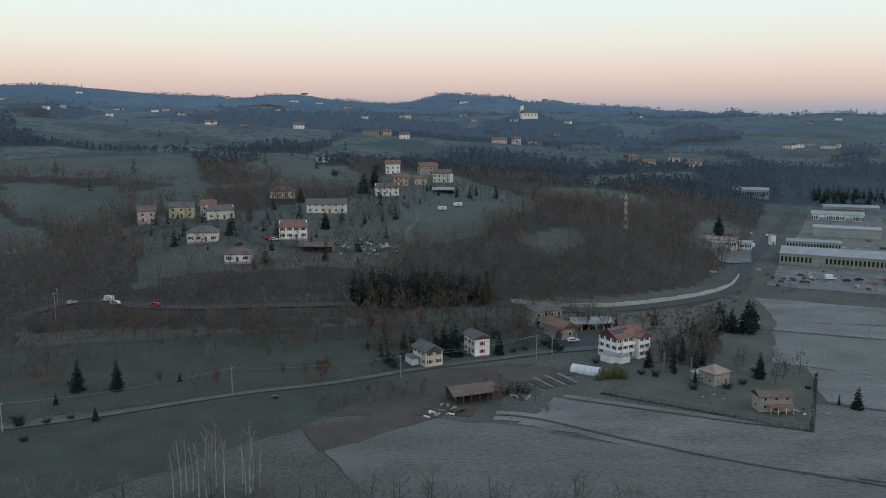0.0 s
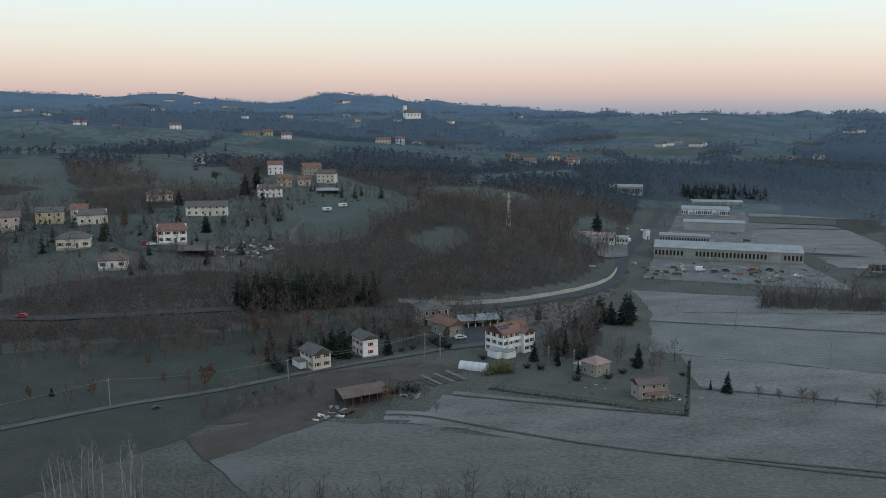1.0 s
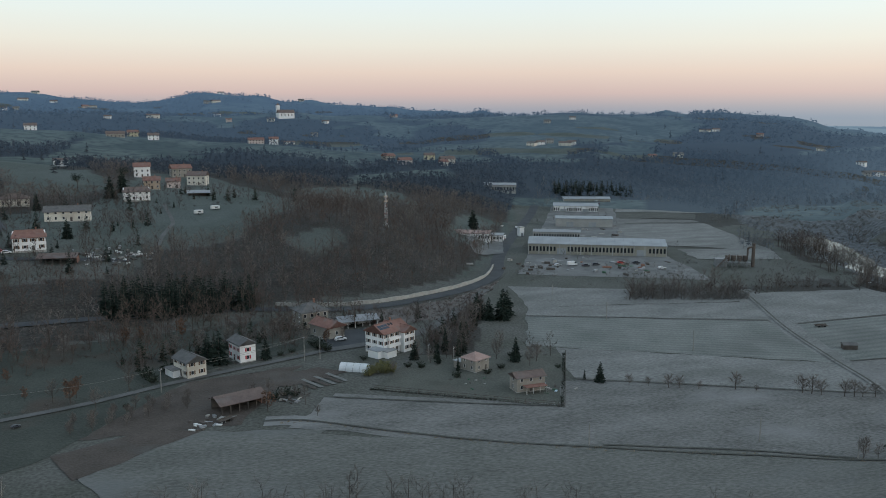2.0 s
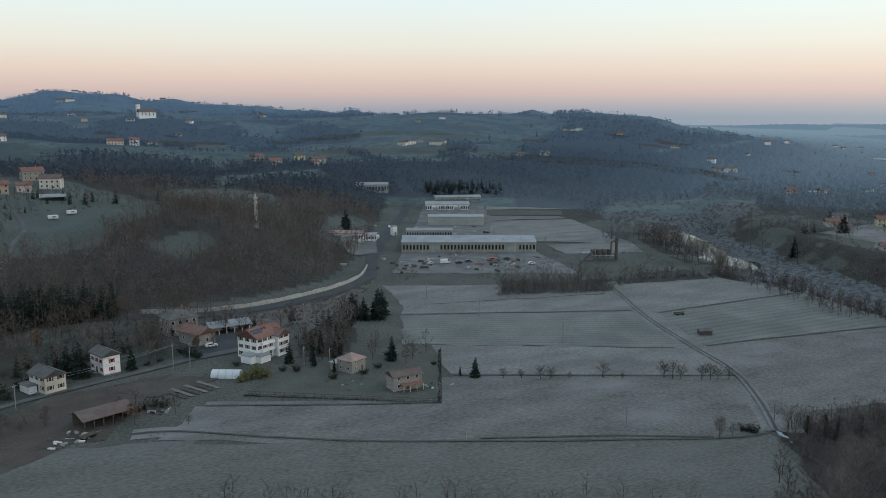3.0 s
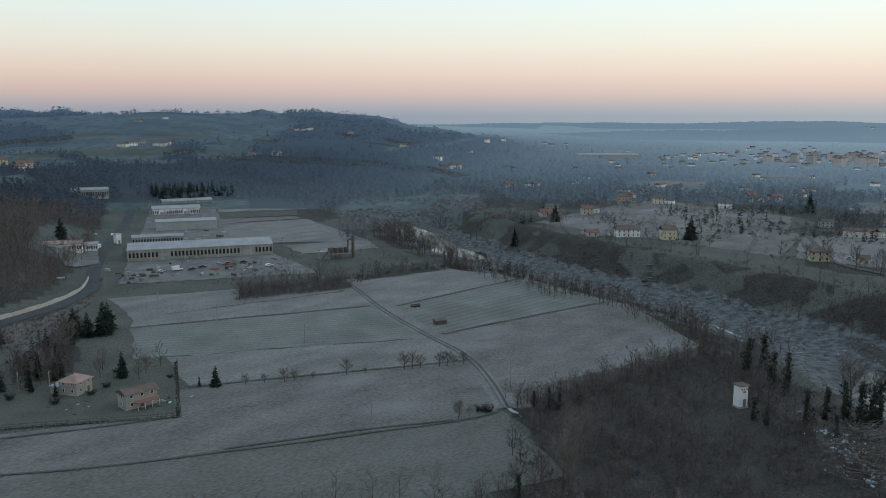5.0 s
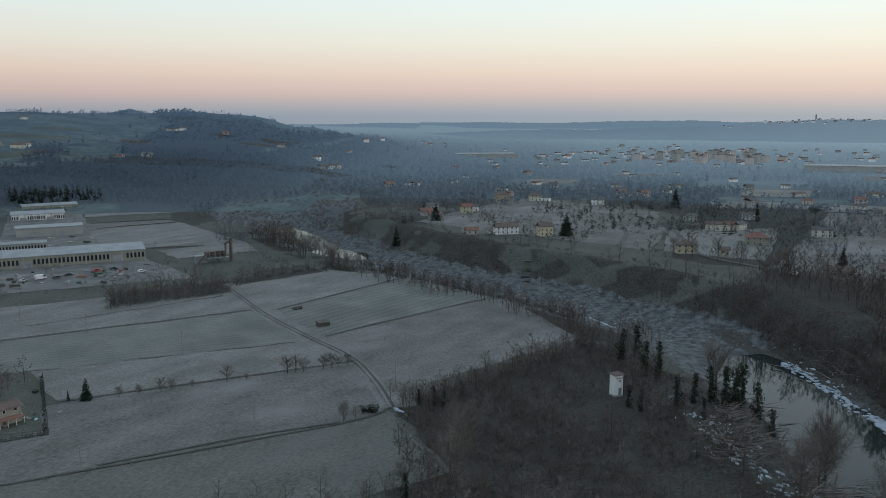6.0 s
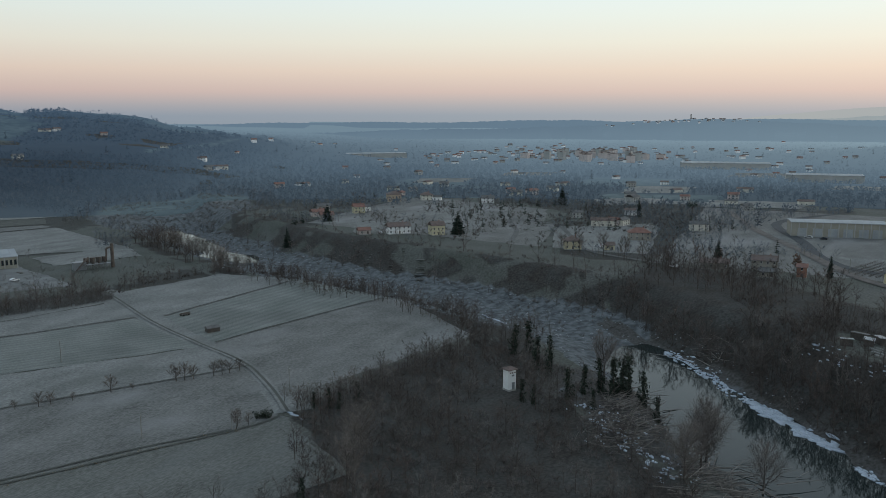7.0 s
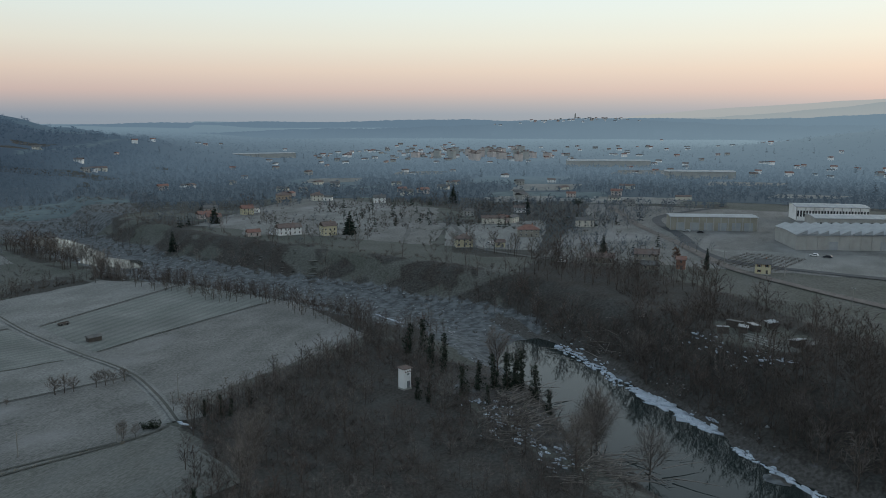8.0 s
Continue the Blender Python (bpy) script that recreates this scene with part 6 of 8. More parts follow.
plant_many("valley_wood", FAR, p, 0.85 + 0.5 * r0.rand(len(p)), [M["bark"], M["twig_hill"]], "bare grey winter woods on the further slopes", "wood", seed=5)

# gives far trees the haze as a glow of their own, by distance
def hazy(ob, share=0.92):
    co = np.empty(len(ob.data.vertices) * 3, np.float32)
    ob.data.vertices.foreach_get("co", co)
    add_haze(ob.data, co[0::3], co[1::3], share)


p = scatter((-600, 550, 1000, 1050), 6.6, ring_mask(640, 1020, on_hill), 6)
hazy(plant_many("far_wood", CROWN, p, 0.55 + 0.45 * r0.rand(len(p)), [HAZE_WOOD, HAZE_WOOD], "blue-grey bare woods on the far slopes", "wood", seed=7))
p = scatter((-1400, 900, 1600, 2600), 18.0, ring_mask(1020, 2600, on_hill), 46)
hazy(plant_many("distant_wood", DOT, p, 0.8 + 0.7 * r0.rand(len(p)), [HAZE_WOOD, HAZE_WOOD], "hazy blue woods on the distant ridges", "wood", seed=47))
p = scatter((100, 0, 400, 440), 4.1, ring_mask(120, 640, left_of_river), 8)
tall = (np.hypot(p[:, 0] - 215, p[:, 1] - 80) < 24) + 0.6 * (p[:, 1] > 290) * (p[:, 0] < 245) + 1.9 * (p[:, 1] > 325) * (p[:, 0] > 300)
size = 0.38 + 0.62 * r0.rand(len(p)) ** 1.6 + 0.26 * tall
tint = fbm(p[:, 0], p[:, 1], 14, 2, 96) + 0.35 * r0.normal(size=len(p))
for k, (lo, hi, tw, word) in enumerate(((-9, -0.08, "twig_dark", "dark"), (-0.08, 0.25, "twig", "brown"), (0.25, 0.5, "twig_grey", "grey"), (0.5, 9, "twig_red", "reddish"))):
    q = (tint >= lo) & (tint < hi)
    plant_many("river_thicket", NEAR, p[q], size[q], [M["bark"], M[tw]], f"dense {word} bare thicket of young riverside trees", "thicket", seed=9 + k)
p = scatter((110, 10, 260, 140), 3.5, ring_mask(120, 300, left_of_river), 28)
plant_many("undergrowth", SHRUB, p, 0.5 + 0.6 * r0.rand(len(p)), [M["twig_dark"], M["twig"]], "tangled bare undergrowth below the riverside trees", "thicket", seed=29)
p = scatter((160, -140, 420, 125), 4.8, ring_mask(150, 420, right_of_river), 10)
tint = fbm(p[:, 0], p[:, 1], 18, 2, 97) + 0.3 * r0.normal(size=len(p))
for k, (lo, hi, tw, word) in enumerate(((-9, 0.15, "twig_dark", "dark"), (0.15, 0.45, "twig", "brown"), (0.45, 9, "twig_red", "reddish"))):
    q = (tint >= lo) & (tint < hi)
    plant_many("bank_wood", NEAR + MID[:3], p[q], 0.50 + 0.85 * r0.rand(q.sum()) ** 1.4 + 0.35 * (to_line(p[q, 0], p[q, 1], RIVER)[0] < 36) * (p[q, 1] < 45), [M["bark"], M[tw]], f"bare {word} wood on the far river bank", "wood", seed=11 + k)
p = scatter((160, -140, 330, 110), 3.3, ring_mask(150, 330, right_of_river), 50)
plant_many("bank_scrub", SHRUB, p, 0.5 + 0.6 * r0.rand(len(p)), [M["bark"], M["twig_dark"]], "dark bramble scrub under the river bank trees", "scrub", seed=51)


def cliff_scrub(x, y):
    r = to_line(x, y, RIVER)[0]
    return ((r > 22) & (r < 46) & (fbm(x, y, 24, 2, 68) > 0.02) | (r >= 44) & (r < 54) & (fbm(x, y, 14, 2, 88) > -0.2) | (r > 18) & (r < 24)) & (y > 105) & (y < 460)


p = scatter((290, 100, 520, 470), 4.2, cliff_scrub, 12)
plant_many("cliff_scrub", SHRUB + MID[:1], p, 0.4 + 0.5 * r0.rand(len(p)), [M["twig_dark"], M["twig"]], "bare scrub on the eroded river cliff", "scrub", seed=13)


def terrace_gardens(x, y):
    d = np.hypot(x, y)
    k = inside(x, y, [(388, 130), (392, 345), (440, 400), (600, 420), (650, 330), (620, 180), (520, 100)]) | inside(x, y, [(384, 112), (384, 40), (430, 40), (470, 110)])
    return k & ((fbm(x, y, 34, 2, 83) > 0.12) | (np.abs(fbm(x, y, 60, 2, 84)) < 0.035)) & (d > 380)


p = scatter((380, 30, 660, 430), 6.0, terrace_gardens, 72)
q = r0.rand(len(p)) < 0.12
plant_many("terrace_gardens", SHRUB + FAR[:2], p[~q], 0.4 + 0.6 * r0.rand((~q).sum()), [M["twig_dark"], M["twig_dark"]], "bare hedges and fruit trees in the terrace gardens", "gardens", seed=73)
plant_many("terrace_evergreens", FIR_FAR, p[q], 0.3 + 0.45 * r0.rand(q.sum()), [M["bark"], M["needle"]], "dark evergreens in the terrace gardens", "conifers", seed=74)


def works_side(x, y):
    return inside(x, y, [(150, 380), (330, 780), (470, 740), (420, 560), (320, 440), (250, 340)])


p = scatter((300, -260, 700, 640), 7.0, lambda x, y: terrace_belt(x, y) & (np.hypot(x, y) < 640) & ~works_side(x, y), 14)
plant_many("terrace_trees", FAR, p, 0.45 + 0.6 * r0.rand(len(p)), [M["bark"], M["twig_haze"]], "bare garden trees and hedges across the river terrace", "trees", seed=15)
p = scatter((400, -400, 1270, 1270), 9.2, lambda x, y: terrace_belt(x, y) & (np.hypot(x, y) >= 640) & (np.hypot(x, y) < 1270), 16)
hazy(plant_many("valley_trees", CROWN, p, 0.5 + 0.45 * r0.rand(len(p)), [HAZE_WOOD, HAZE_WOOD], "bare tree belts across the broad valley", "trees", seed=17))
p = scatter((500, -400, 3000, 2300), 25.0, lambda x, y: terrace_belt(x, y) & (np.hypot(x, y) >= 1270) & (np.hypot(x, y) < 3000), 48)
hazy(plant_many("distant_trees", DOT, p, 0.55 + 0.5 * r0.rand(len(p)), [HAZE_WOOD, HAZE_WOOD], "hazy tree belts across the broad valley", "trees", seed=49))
p = scatter((150, 330, 470, 800), 7.0, lambda x, y: works_side(x, y) & (fbm(x, y, 34, 2, 69) > 0.18) & ~inside(x, y, [(252, 452), (296, 552), (330, 640), (415, 620), (362, 534), (330, 412)]), 18)
plant_many("works_scrub", FAR, p, 0.35 + 0.35 * r0.rand(len(p)), [M["bark"], M["twig_grey"]], "thin bare trees between the works yards", "trees", seed=19)
p = scatter((-40, 318, 30, 362), 3.6, lambda x, y: inside(x, y, [(-34, 322), (20, 342), (24, 352), (-4, 352), (-38, 338)]), 20)
plant_many("conifer_plantation", FIR, p, 0.85 + 0.4 * r0.rand(len(p)), [M["bark"], M["needle"]], "dense dark conifer plantation at the hill foot", "conifers", seed=21)
p = scatter((-480, 500, 1500, 1900), 55.0, lambda x, y: on_hill(x, y) & (fbm(x, y, 90, 2, 70) > 0.12) & (np.hypot(x, y) > 560) & (np.hypot(x, y) < 1250), 22)
hazy(plant_many("hill_conifers", FIR_FAR, p, 0.6 + 0.5 * r0.rand(len(p)), [HAZE_WOOD, HAZE_WOOD], "scattered dark conifers about the hill hamlets", "conifers", seed=23), 0.5)
p = scatter((350, -250, 1700, 1100), 62.0, lambda x, y: terrace_belt(x, y) & (fbm(x, y, 60, 2, 72) > 0.05), 24)
hazy(plant_many("valley_conifers", FIR_FAR, p, 0.5 + 0.6 * r0.rand(len(p)), [HAZE_WOOD, HAZE_WOOD], "scattered dark conifers in the valley gardens", "conifers", seed=25), 0.5)
# the strip of trees along the near edge of the meadows
c = curve_points([(-110, 150), (-60, 160), (-20, 160), (20, 156), (60, 142), (92, 124), (116, 108)], 2.2)
c = c + r0.normal(0, 2.6, c.shape)
plant_many("stream_trees", NEAR, c, 0.65 + 0.5 * r0.rand(len(c)), [M["bark"], M["twig_grey"]], "bare thin trees along the stream below the meadow", "trees", seed=27)
# gardens of the village: small trees and hedges between the houses
def gardens(x, y):
    return inside(x, y, OPEN[4]) & (y < 560) & ((fbm(x, y, 22, 2, 91) > -0.06) | (fbm(x, y, 9, 2, 92) > 0.2)) & ~inside(x, y, [(-30, 410), (-20, 500), (66, 540), (36, 455), (13, 414)]) & ~inside(x, y, [(-126, 332), (-128, 366), (-100, 372), (-92, 350)])


p = scatter((-170, 330, 80, 660), 16.0, gardens, 55)
plant_many("village_conifers", FIR, p, 0.25 + 0.65 * r0.rand(len(p)) ** 1.5, [M["bark"], M["needle"]], "dark conifers and clipped evergreens in the village gardens", "conifers", seed=56)
p = scatter((-170, 330, 80, 660), 5.6, gardens, 35)
plant_many("village_gardens", MID[:3] + SHRUB[:2], p, 0.4 + 0.5 * r0.rand(len(p)), [M["bark"], M["twig_dark"]], "bare fruit trees and hedges in the village gardens", "gardens", seed=36)
c = curve_points([(-150, 194), (-112, 208), (-62, 234), (-32, 246), (-6, 260), (22, 272), (40, 281)], 1.6)
c = c + r0.normal(0, 1.0, c.shape)
plant_many("lane_hedge", SHRUB, c, 0.2 + 0.35 * r0.rand(len(c)), [M["twig"], M["twig"]], "low bare brambles along the lane", "hedge", seed=37)
def hill_foot(x, y):
    d = to_line(x, y, FOOT)[0]
    return (d < 4) & (to_line(x, y, LANE)[0] > 10) & ((d > -24 + 14 * fbm(x, y, 20, 2, 94)) & (x < 20) | (fbm(x, y, 26, 2, 93) > 0.10))


p = scatter((-170, 232, 60, 345), 4.6, hill_foot, 38)
plant_many("meadow_trees", MID[:3] + SHRUB[:2], p, 0.45 + 0.5 * r0.rand(len(p)) + 0.3 * (to_line(p[:, 0], p[:, 1], FOOT)[0] > -12), [M["bark"], M["twig_red"]], "bare young trees at the foot of the hill", "trees", seed=39)
# brush and young trees about the old houses and the fenced garden
def by_houses(x, y):
    k = inside(x, y, THICKET[2]) | inside(x, y, THICKET[3]) | inside(x, y, [(62, 252), (72, 262), (98, 262), (112, 250), (108, 238), (96, 240), (94, 254), (78, 256)]) & (fbm(x, y, 9, 2, 74) > 0.1)
    k |= inside(x, y, [(24, 284), (40, 318), (84, 312), (72, 290), (64, 304), (44, 304), (36, 288)]) & (fbm(x, y, 12, 2, 75) > -0.1)
    return k & (np.abs(to_line(x, y, LANE)[0]) > 3) & (np.abs(to_line(x, y, LANE_2)[0]) > 4) & (np.hypot(x - 60, y - 271) > 11) & (np.hypot(x - 81, y - 244) > 8) & (np.hypot(x - 11, y - 274) > 7) & (np.hypot(x + 5, y - 262) > 8)


p = scatter((-40, 230, 125, 330), 3.4, by_houses, 57)
size = 0.35 + 0.5 * r0.rand(len(p)) ** 1.5
for k, (tw, word) in enumerate((("twig_dark", "dark"), ("twig_red", "reddish"))):
    plant_many("house_thicket", MID[k * 3:k * 3 + 3] + SHRUB[:2], p[k::2], size[k::2], [M["bark"], M[tw]], f"{word} bare brush and young trees beside the houses", "thicket", seed=58 + k)
p = scatter((-40, 230, 125, 330), 7.0, by_houses, 60)
plant_many("house_evergreens", FIR, p, 0.3 + 0.4 * r0.rand(len(p)), [M["bark"], M["ivy"]], "dark evergreens in the brush beside the houses", "conifers", seed=61)
p = scatter((50, 286, 140, 376), 2.8, lambda x, y: inside(x, y, [(64, 300), (62, 326), (78, 330), (104, 342), (128, 360), (140, 376), (126, 350), (106, 326), (88, 304)]) & (fbm(x, y, 10, 2, 82) > -0.3), 70)
plant_many("slope_scrub", SHRUB, p, 0.35 + 0.6 * r0.rand(len(p)) ** 1.5, [M["twig"], M["twig_red"]], "bare brown brambles on the slope below the road", "scrub", seed=71)
# the belt along the bend of the river field
c = curve_points([(248, 133), (258, 140), (287, 168), (306, 220), (309, 266), (306, 296), (290, 315), (240, 318)], 0.75)
c = c + r0.normal(0, 2.4, c.shape)
plant_many("river_hedge", NEAR[:2] + SHRUB, c, 0.4 + 0.5 * r0.rand(len(c)), [M["bark"], M["twig_dark"]], "ragged bare hedge along the river field", "hedge", seed=30)

# young trees along the edge of the river wood
c = curve_points([(166, 143), (178, 141), (196, 139), (220, 137), (250, 135)], 0.8)
c = c + r0.normal(0, 1, c.shape) * (1.0, 3.2)
plant_many("edge_trees", NEAR + SHRUB[:2], c, 0.35 + 0.5 * r0.rand(len(c)), [M["bark"], M["twig"]], "bare young trees along the edge of the river wood", "trees", seed=62)
# taller trees on the near bank where the river comes down the valley
c = curve_points([(312, 318), (322, 338), (334, 362), (345, 388), (354, 412), (366, 436)], 3.4)
c = c + r0.normal(0, 3.0, c.shape)
plant_many("bank_trees", MID[:4], c, 0.55 + 0.5 * r0.rand(len(c)), [M["bark"], M["twig_grey"]], "tall bare trees on the bank of the upper river", "trees", seed=63)
# low brush of the spinney before the works
p = scatter((172, 298, 242, 340), 2.3, lambda x, y: inside(x + 3 * fbm(x, y, 12, 2, 53), y, THICKET[1]), 64)
plant_many("spinney_brush", SHRUB, p, 0.8 + 0.9 * r0.rand(len(p)), [M["twig_grey"], M["twig_grey"]], "dense bare brush of the spinney before the works", "thicket", seed=65)
# dry brush on the gravel of the river bed
p = scatter((205, 24, 400, 440), 5.4, lambda x, y: (np.abs(to_line(x, y, RIVER)[0]) < 34) & (ground_height(x, y) > -3.6) & (fbm(x, y, 26, 3, 73) > -0.06), 53)
plant_many("gravel_brush", SHRUB, p, 0.25 + 0.55 * r0.rand(len(p)) ** 2, [M["twig_dark"], M["twig"]], "dry brush and weeds on the gravel of the river bed", "scrub", seed=54)

p = scatter((370, 420, 540, 620), 5.0, lambda x, y: gravel_flat(x, y) & (fbm(x, y, 20, 2, 89) > -0.12), 75)
plant_many("flat_brush", SHRUB, p, 0.45 + 0.8 * r0.rand(len(p)), [M["twig_grey"], M["twig_grey"]], "bare willow brush on the stony flat", "scrub", seed=76)
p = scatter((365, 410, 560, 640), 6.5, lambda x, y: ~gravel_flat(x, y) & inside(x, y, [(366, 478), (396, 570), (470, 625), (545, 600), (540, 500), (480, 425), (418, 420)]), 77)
plant_many("flat_trees", FAR, p, 0.5 + 0.6 * r0.rand(len(p)), [M["bark"], M["twig_haze"]], "bare trees round the stony flat", "trees", seed=78)
p = scatter((140, 310, 320, 425), 4.4, lambda x, y: inside(x, y, [(146, 372), (158, 398), (180, 404), (240, 384), (262, 398), (318, 384), (300, 350), (262, 320), (236, 324), (190, 338)]) & (fbm(x, y, 22, 2, 90) > -0.12), 79)
plant_many("yard_scrub", SHRUB + FAR[:2], p, 0.3 + 0.5 * r0.rand(len(p)) ** 1.4, [M["twig_grey"], M["twig_grey"]], "weeds and young bare trees between the works yard and the fields", "scrub", seed=80)
p = scatter((300, 655, 390, 700), 5.0, lambda x, y: inside(x, y, [(304, 676), (352, 668), (372, 660), (376, 672), (350, 690), (308, 696)]), 81)
plant_many("works_conifers", FIR, p, 0.8 + 0.4 * r0.rand(len(p)), [M["bark"], M["needle"]], "dark conifer belt behind the works halls", "conifers", seed=82)

# ---- trees that stand alone ----
spruce = tree_thing("spruce_tree", conifer_tree(300, 10, 2.3, 19, 15), [M["bark"], M["needle"]], "dark green conical spruce standing alone on frosted grass", "tree", "single spruces")
spruce2 = tree_thing("spruce_tree", conifer_tree(301, 10, 2.9, 17, 15), [M["bark"], M["needle"]], "broad dark spruce beside the houses", "tree", "single spruces")
cypress = tree_thing("cypress_tree", conifer_tree(302, 8, 1.2, 17, 13, -0.7), [M["bark"], M["needle"]], "narrow dark columnar cypress in a garden", "tree", "garden cypresses")
for ob, x, y, s in ((spruce, 97.3, 246, 0.85), (spruce, 114, 218.5, 0.68), (cypress, 110.5, 222, 0.42), (spruce, -107, 234, 1.0), (spruce, -96, 235, 0.95), (spruce, -92, 210, 0.42), (spruce2, 104, 305, 1.1),
                    (spruce2, 113, 300, 1.3), (spruce2, 107.5, 301, 0.95), (spruce2, 117, 306, 1.1), (spruce2, 4, 270, 1.15), (spruce2, 0.5, 273, 1.0), (spruce, 19, 272, 0.8), (spruce, 66, 257, 0.7), (cypress, 72, 250, 0.9), (cypress, 78, 262, 1.1),
                    (cypress, 76, 241, 0.6), (cypress, 86, 270, 1.0), (spruce2, 174, 520, 1.3), (spruce2, 168, 500, 1.1), (spruce, 372, 330, 1.2), (spruce2, 412, 236, 1.4), (spruce, 396, 86, 1.1), (cypress, 378, 36, 1.3), (spruce, -108, 222, 0.35), (spruce, -80, 243, 0.3),
                    (spruce2, 420, 338, 1.2), (spruce, 600, 250, 1.5), (cypress, 540, 170, 1.6), (spruce2, -60, 420, 1.0), (spruce, -104, 400, 0.8), (spruce2, -126, 460, 1.1), (spruce, -86, 500, 1.0), (spruce2, -52, 545, 1.4), (spruce2, -46, 560, 1.5)):
    plant(ob, x, y, s, x * 37 % 360)
pine = tree_thing("umbrella_pine", round_tree(310, 12, 6, 16, 700, 0.55), [M["bark"], M["needle"]], "dark umbrella pine with a flat rounded crown", "tree", "umbrella pines")
for x, y, s in ((-72, 560, 1.0), (-47, 590, 0.9), (-122, 199, 0.45), (560, 140, 1.0)):
    plant(pine, x, y, s, x * 17 % 360)
birch = [tree_thing("birch_tree", bare_tree(320 + k, 15, 0.2, 11, 12, 1.1, 0.012, 5, 0.055, 0.35), [M["birch"], M["twig_grey"]], "pale slender bare birch with white trunk", "tree", "birch clump") for k in range(2)]
rb = np.random.RandomState(8)
for k in range(17):
    cx, cy = ((-54, 166), (-41, 168))[k % 2]
    plant(birch[k % 2], cx + rb.normal(0, 2.6), cy + rb.normal(0, 2.0), 0.75 + 0.35 * rb.rand(), rb.rand() * 360)
oak = [tree_thing("oak_tree", bare_tree(330 + k, 7, 0.36, 10, 10, 0.5, 0.02, 5, 0.06, 0.15, leaves=46), [M["bark"], M["rust_leaf"]], "small oak still holding withered rust-brown leaves", "tree", "withered oaks") for k in range(2)]
for k, (x, y, s) in enumerate(((15.5, 221, 0.85), (-8, 305, 1.1), (-27, 300, 1.0), (-68, 240, 0.75), (-85, 240, 0.6), (-37, 243, 1.0), (-36, 248, 0.9), (41, 285, 0.75), (-22, 305, 0.8), (-58, 268, 0.6), (150, 445, 0.9), (-100, 425, 0.9), (385, 50, 1.2), (-50, 250, 0.55))):
    plant(oak[k % 2], x, y, s, k * 77)
fruit = [tree_thing("fruit_tree", bare_tree(340 + k, 3.8, 0.55, 12, 26, 0.4, 0.035, 5, 0.065, 0.25), [M["bark"], M["twig"]], "low bare fruit tree with a spreading crown", "tree", "fruit tree row") for k in range(3)]
for k, (x, y, s) in enumerate(((121, 213.5, 0.85), (126, 211, 0.7), (131, 208, 1.0), (134, 207, 0.9), (139, 204.5, 0.6), (149, 201, 1.25), (154, 198, 0.5), (165.5, 192.5, 1.3), (168, 191.5, 1.3), (170, 190, 1.1), (175.5, 187, 1.15), (178, 186, 1.2), (180, 185, 1.0), (183.5, 184, 1.0))):
    plant(fruit[k % 3], x, y, s, k * 63)
for k in range(26):
    u, v = k % 7, k // 7
    plant(fruit[k % 3], -34 + u * 4.6 + rb.normal(0, 0.5), 217 + u * 2.1 + v * 3.8 + rb.normal(0, 0.5), 0.55 + 0.3 * rb.rand(), k * 41)
bare = [tree_thing("bare_tree", bare_tree(350 + k, 8, 0.42, 14, 26, 0.5, 0.018, 6, 0.075, 0.22), [M["bark"], M["twig"]], "bare winter tree with fine brown twigs", "tree", "single bare trees") for k in range(3)]
for k, (x, y, s) in enumerate(((-72, 233, 0.9), (-42, 246, 0.8), (-22, 250, 1.0), (-30, 238, 0.7), (-16, 300, 0.9), (92, 250, 0.8), (96, 258, 0.9), (100, 240, 0.8), (104, 244, 0.75), (84, 262, 1.0), (80, 268, 1.0), (76, 274, 0.9), (88, 276, 1.0), (92, 284, 1.1), (98, 292, 1.2), (70, 252, 0.6),
                               (33, 284, 0.9), (26, 280, 0.8), (68, 262, 0.7), (56, 245, 0.5), (28, 214, 0.4), (20, 228, 0.5), (24, 230, 0.5), (147, 149.5, 0.65), (148.5, 150.5, 0.6), (150, 148, 0.5), (14, 282, 0.9), (8, 286, 1.0), (20, 290, 1.0), (24, 296, 0.9), (48, 292, 0.5), (-10, 285, 0.9), (-2, 290, 0.9), (30, 300, 0.9), (74, 300, 0.9), (80, 306, 0.8), (66, 298, 0.7), (12, 232, 0.6), (17, 236, 0.6), (26, 224, 0.7), (-76, 262, 0.8), (-64, 285, 0.9), (-45, 290, 1.0), (-95, 262, 0.9), (-110, 270, 1.0),
                               (230, 330, 1.2), (300, 312, 1.2), (310, 322, 1.4), (330, 350, 1.4), (290, 305, 1.0), (345, 372, 1.4), (356, 388, 1.3), (388, 152, 1.3), (384, 138, 1.4), (380, 126, 1.4), (376, 116, 1.3), (384, 160, 1.2), (378, 104, 1.2), (173, 139, 0.5), (175, 142, 0.6), (170, 142, 0.45), (178, 139, 0.5), (180, 142, 0.45), (184, 137, 0.5), (168, 144, 0.4), (182, 134, 0.5))):
    plant(bare[k % 3], x, y, s, k * 59)
ivy = [tree_thing("ivy_tree", ivy_tree(360 + k, 11), [M["bark"], M["ivy"], M["twig"]], "leaning trunk wrapped in dark green ivy", "tree", "ivy-clad trees") for k in range(3)]
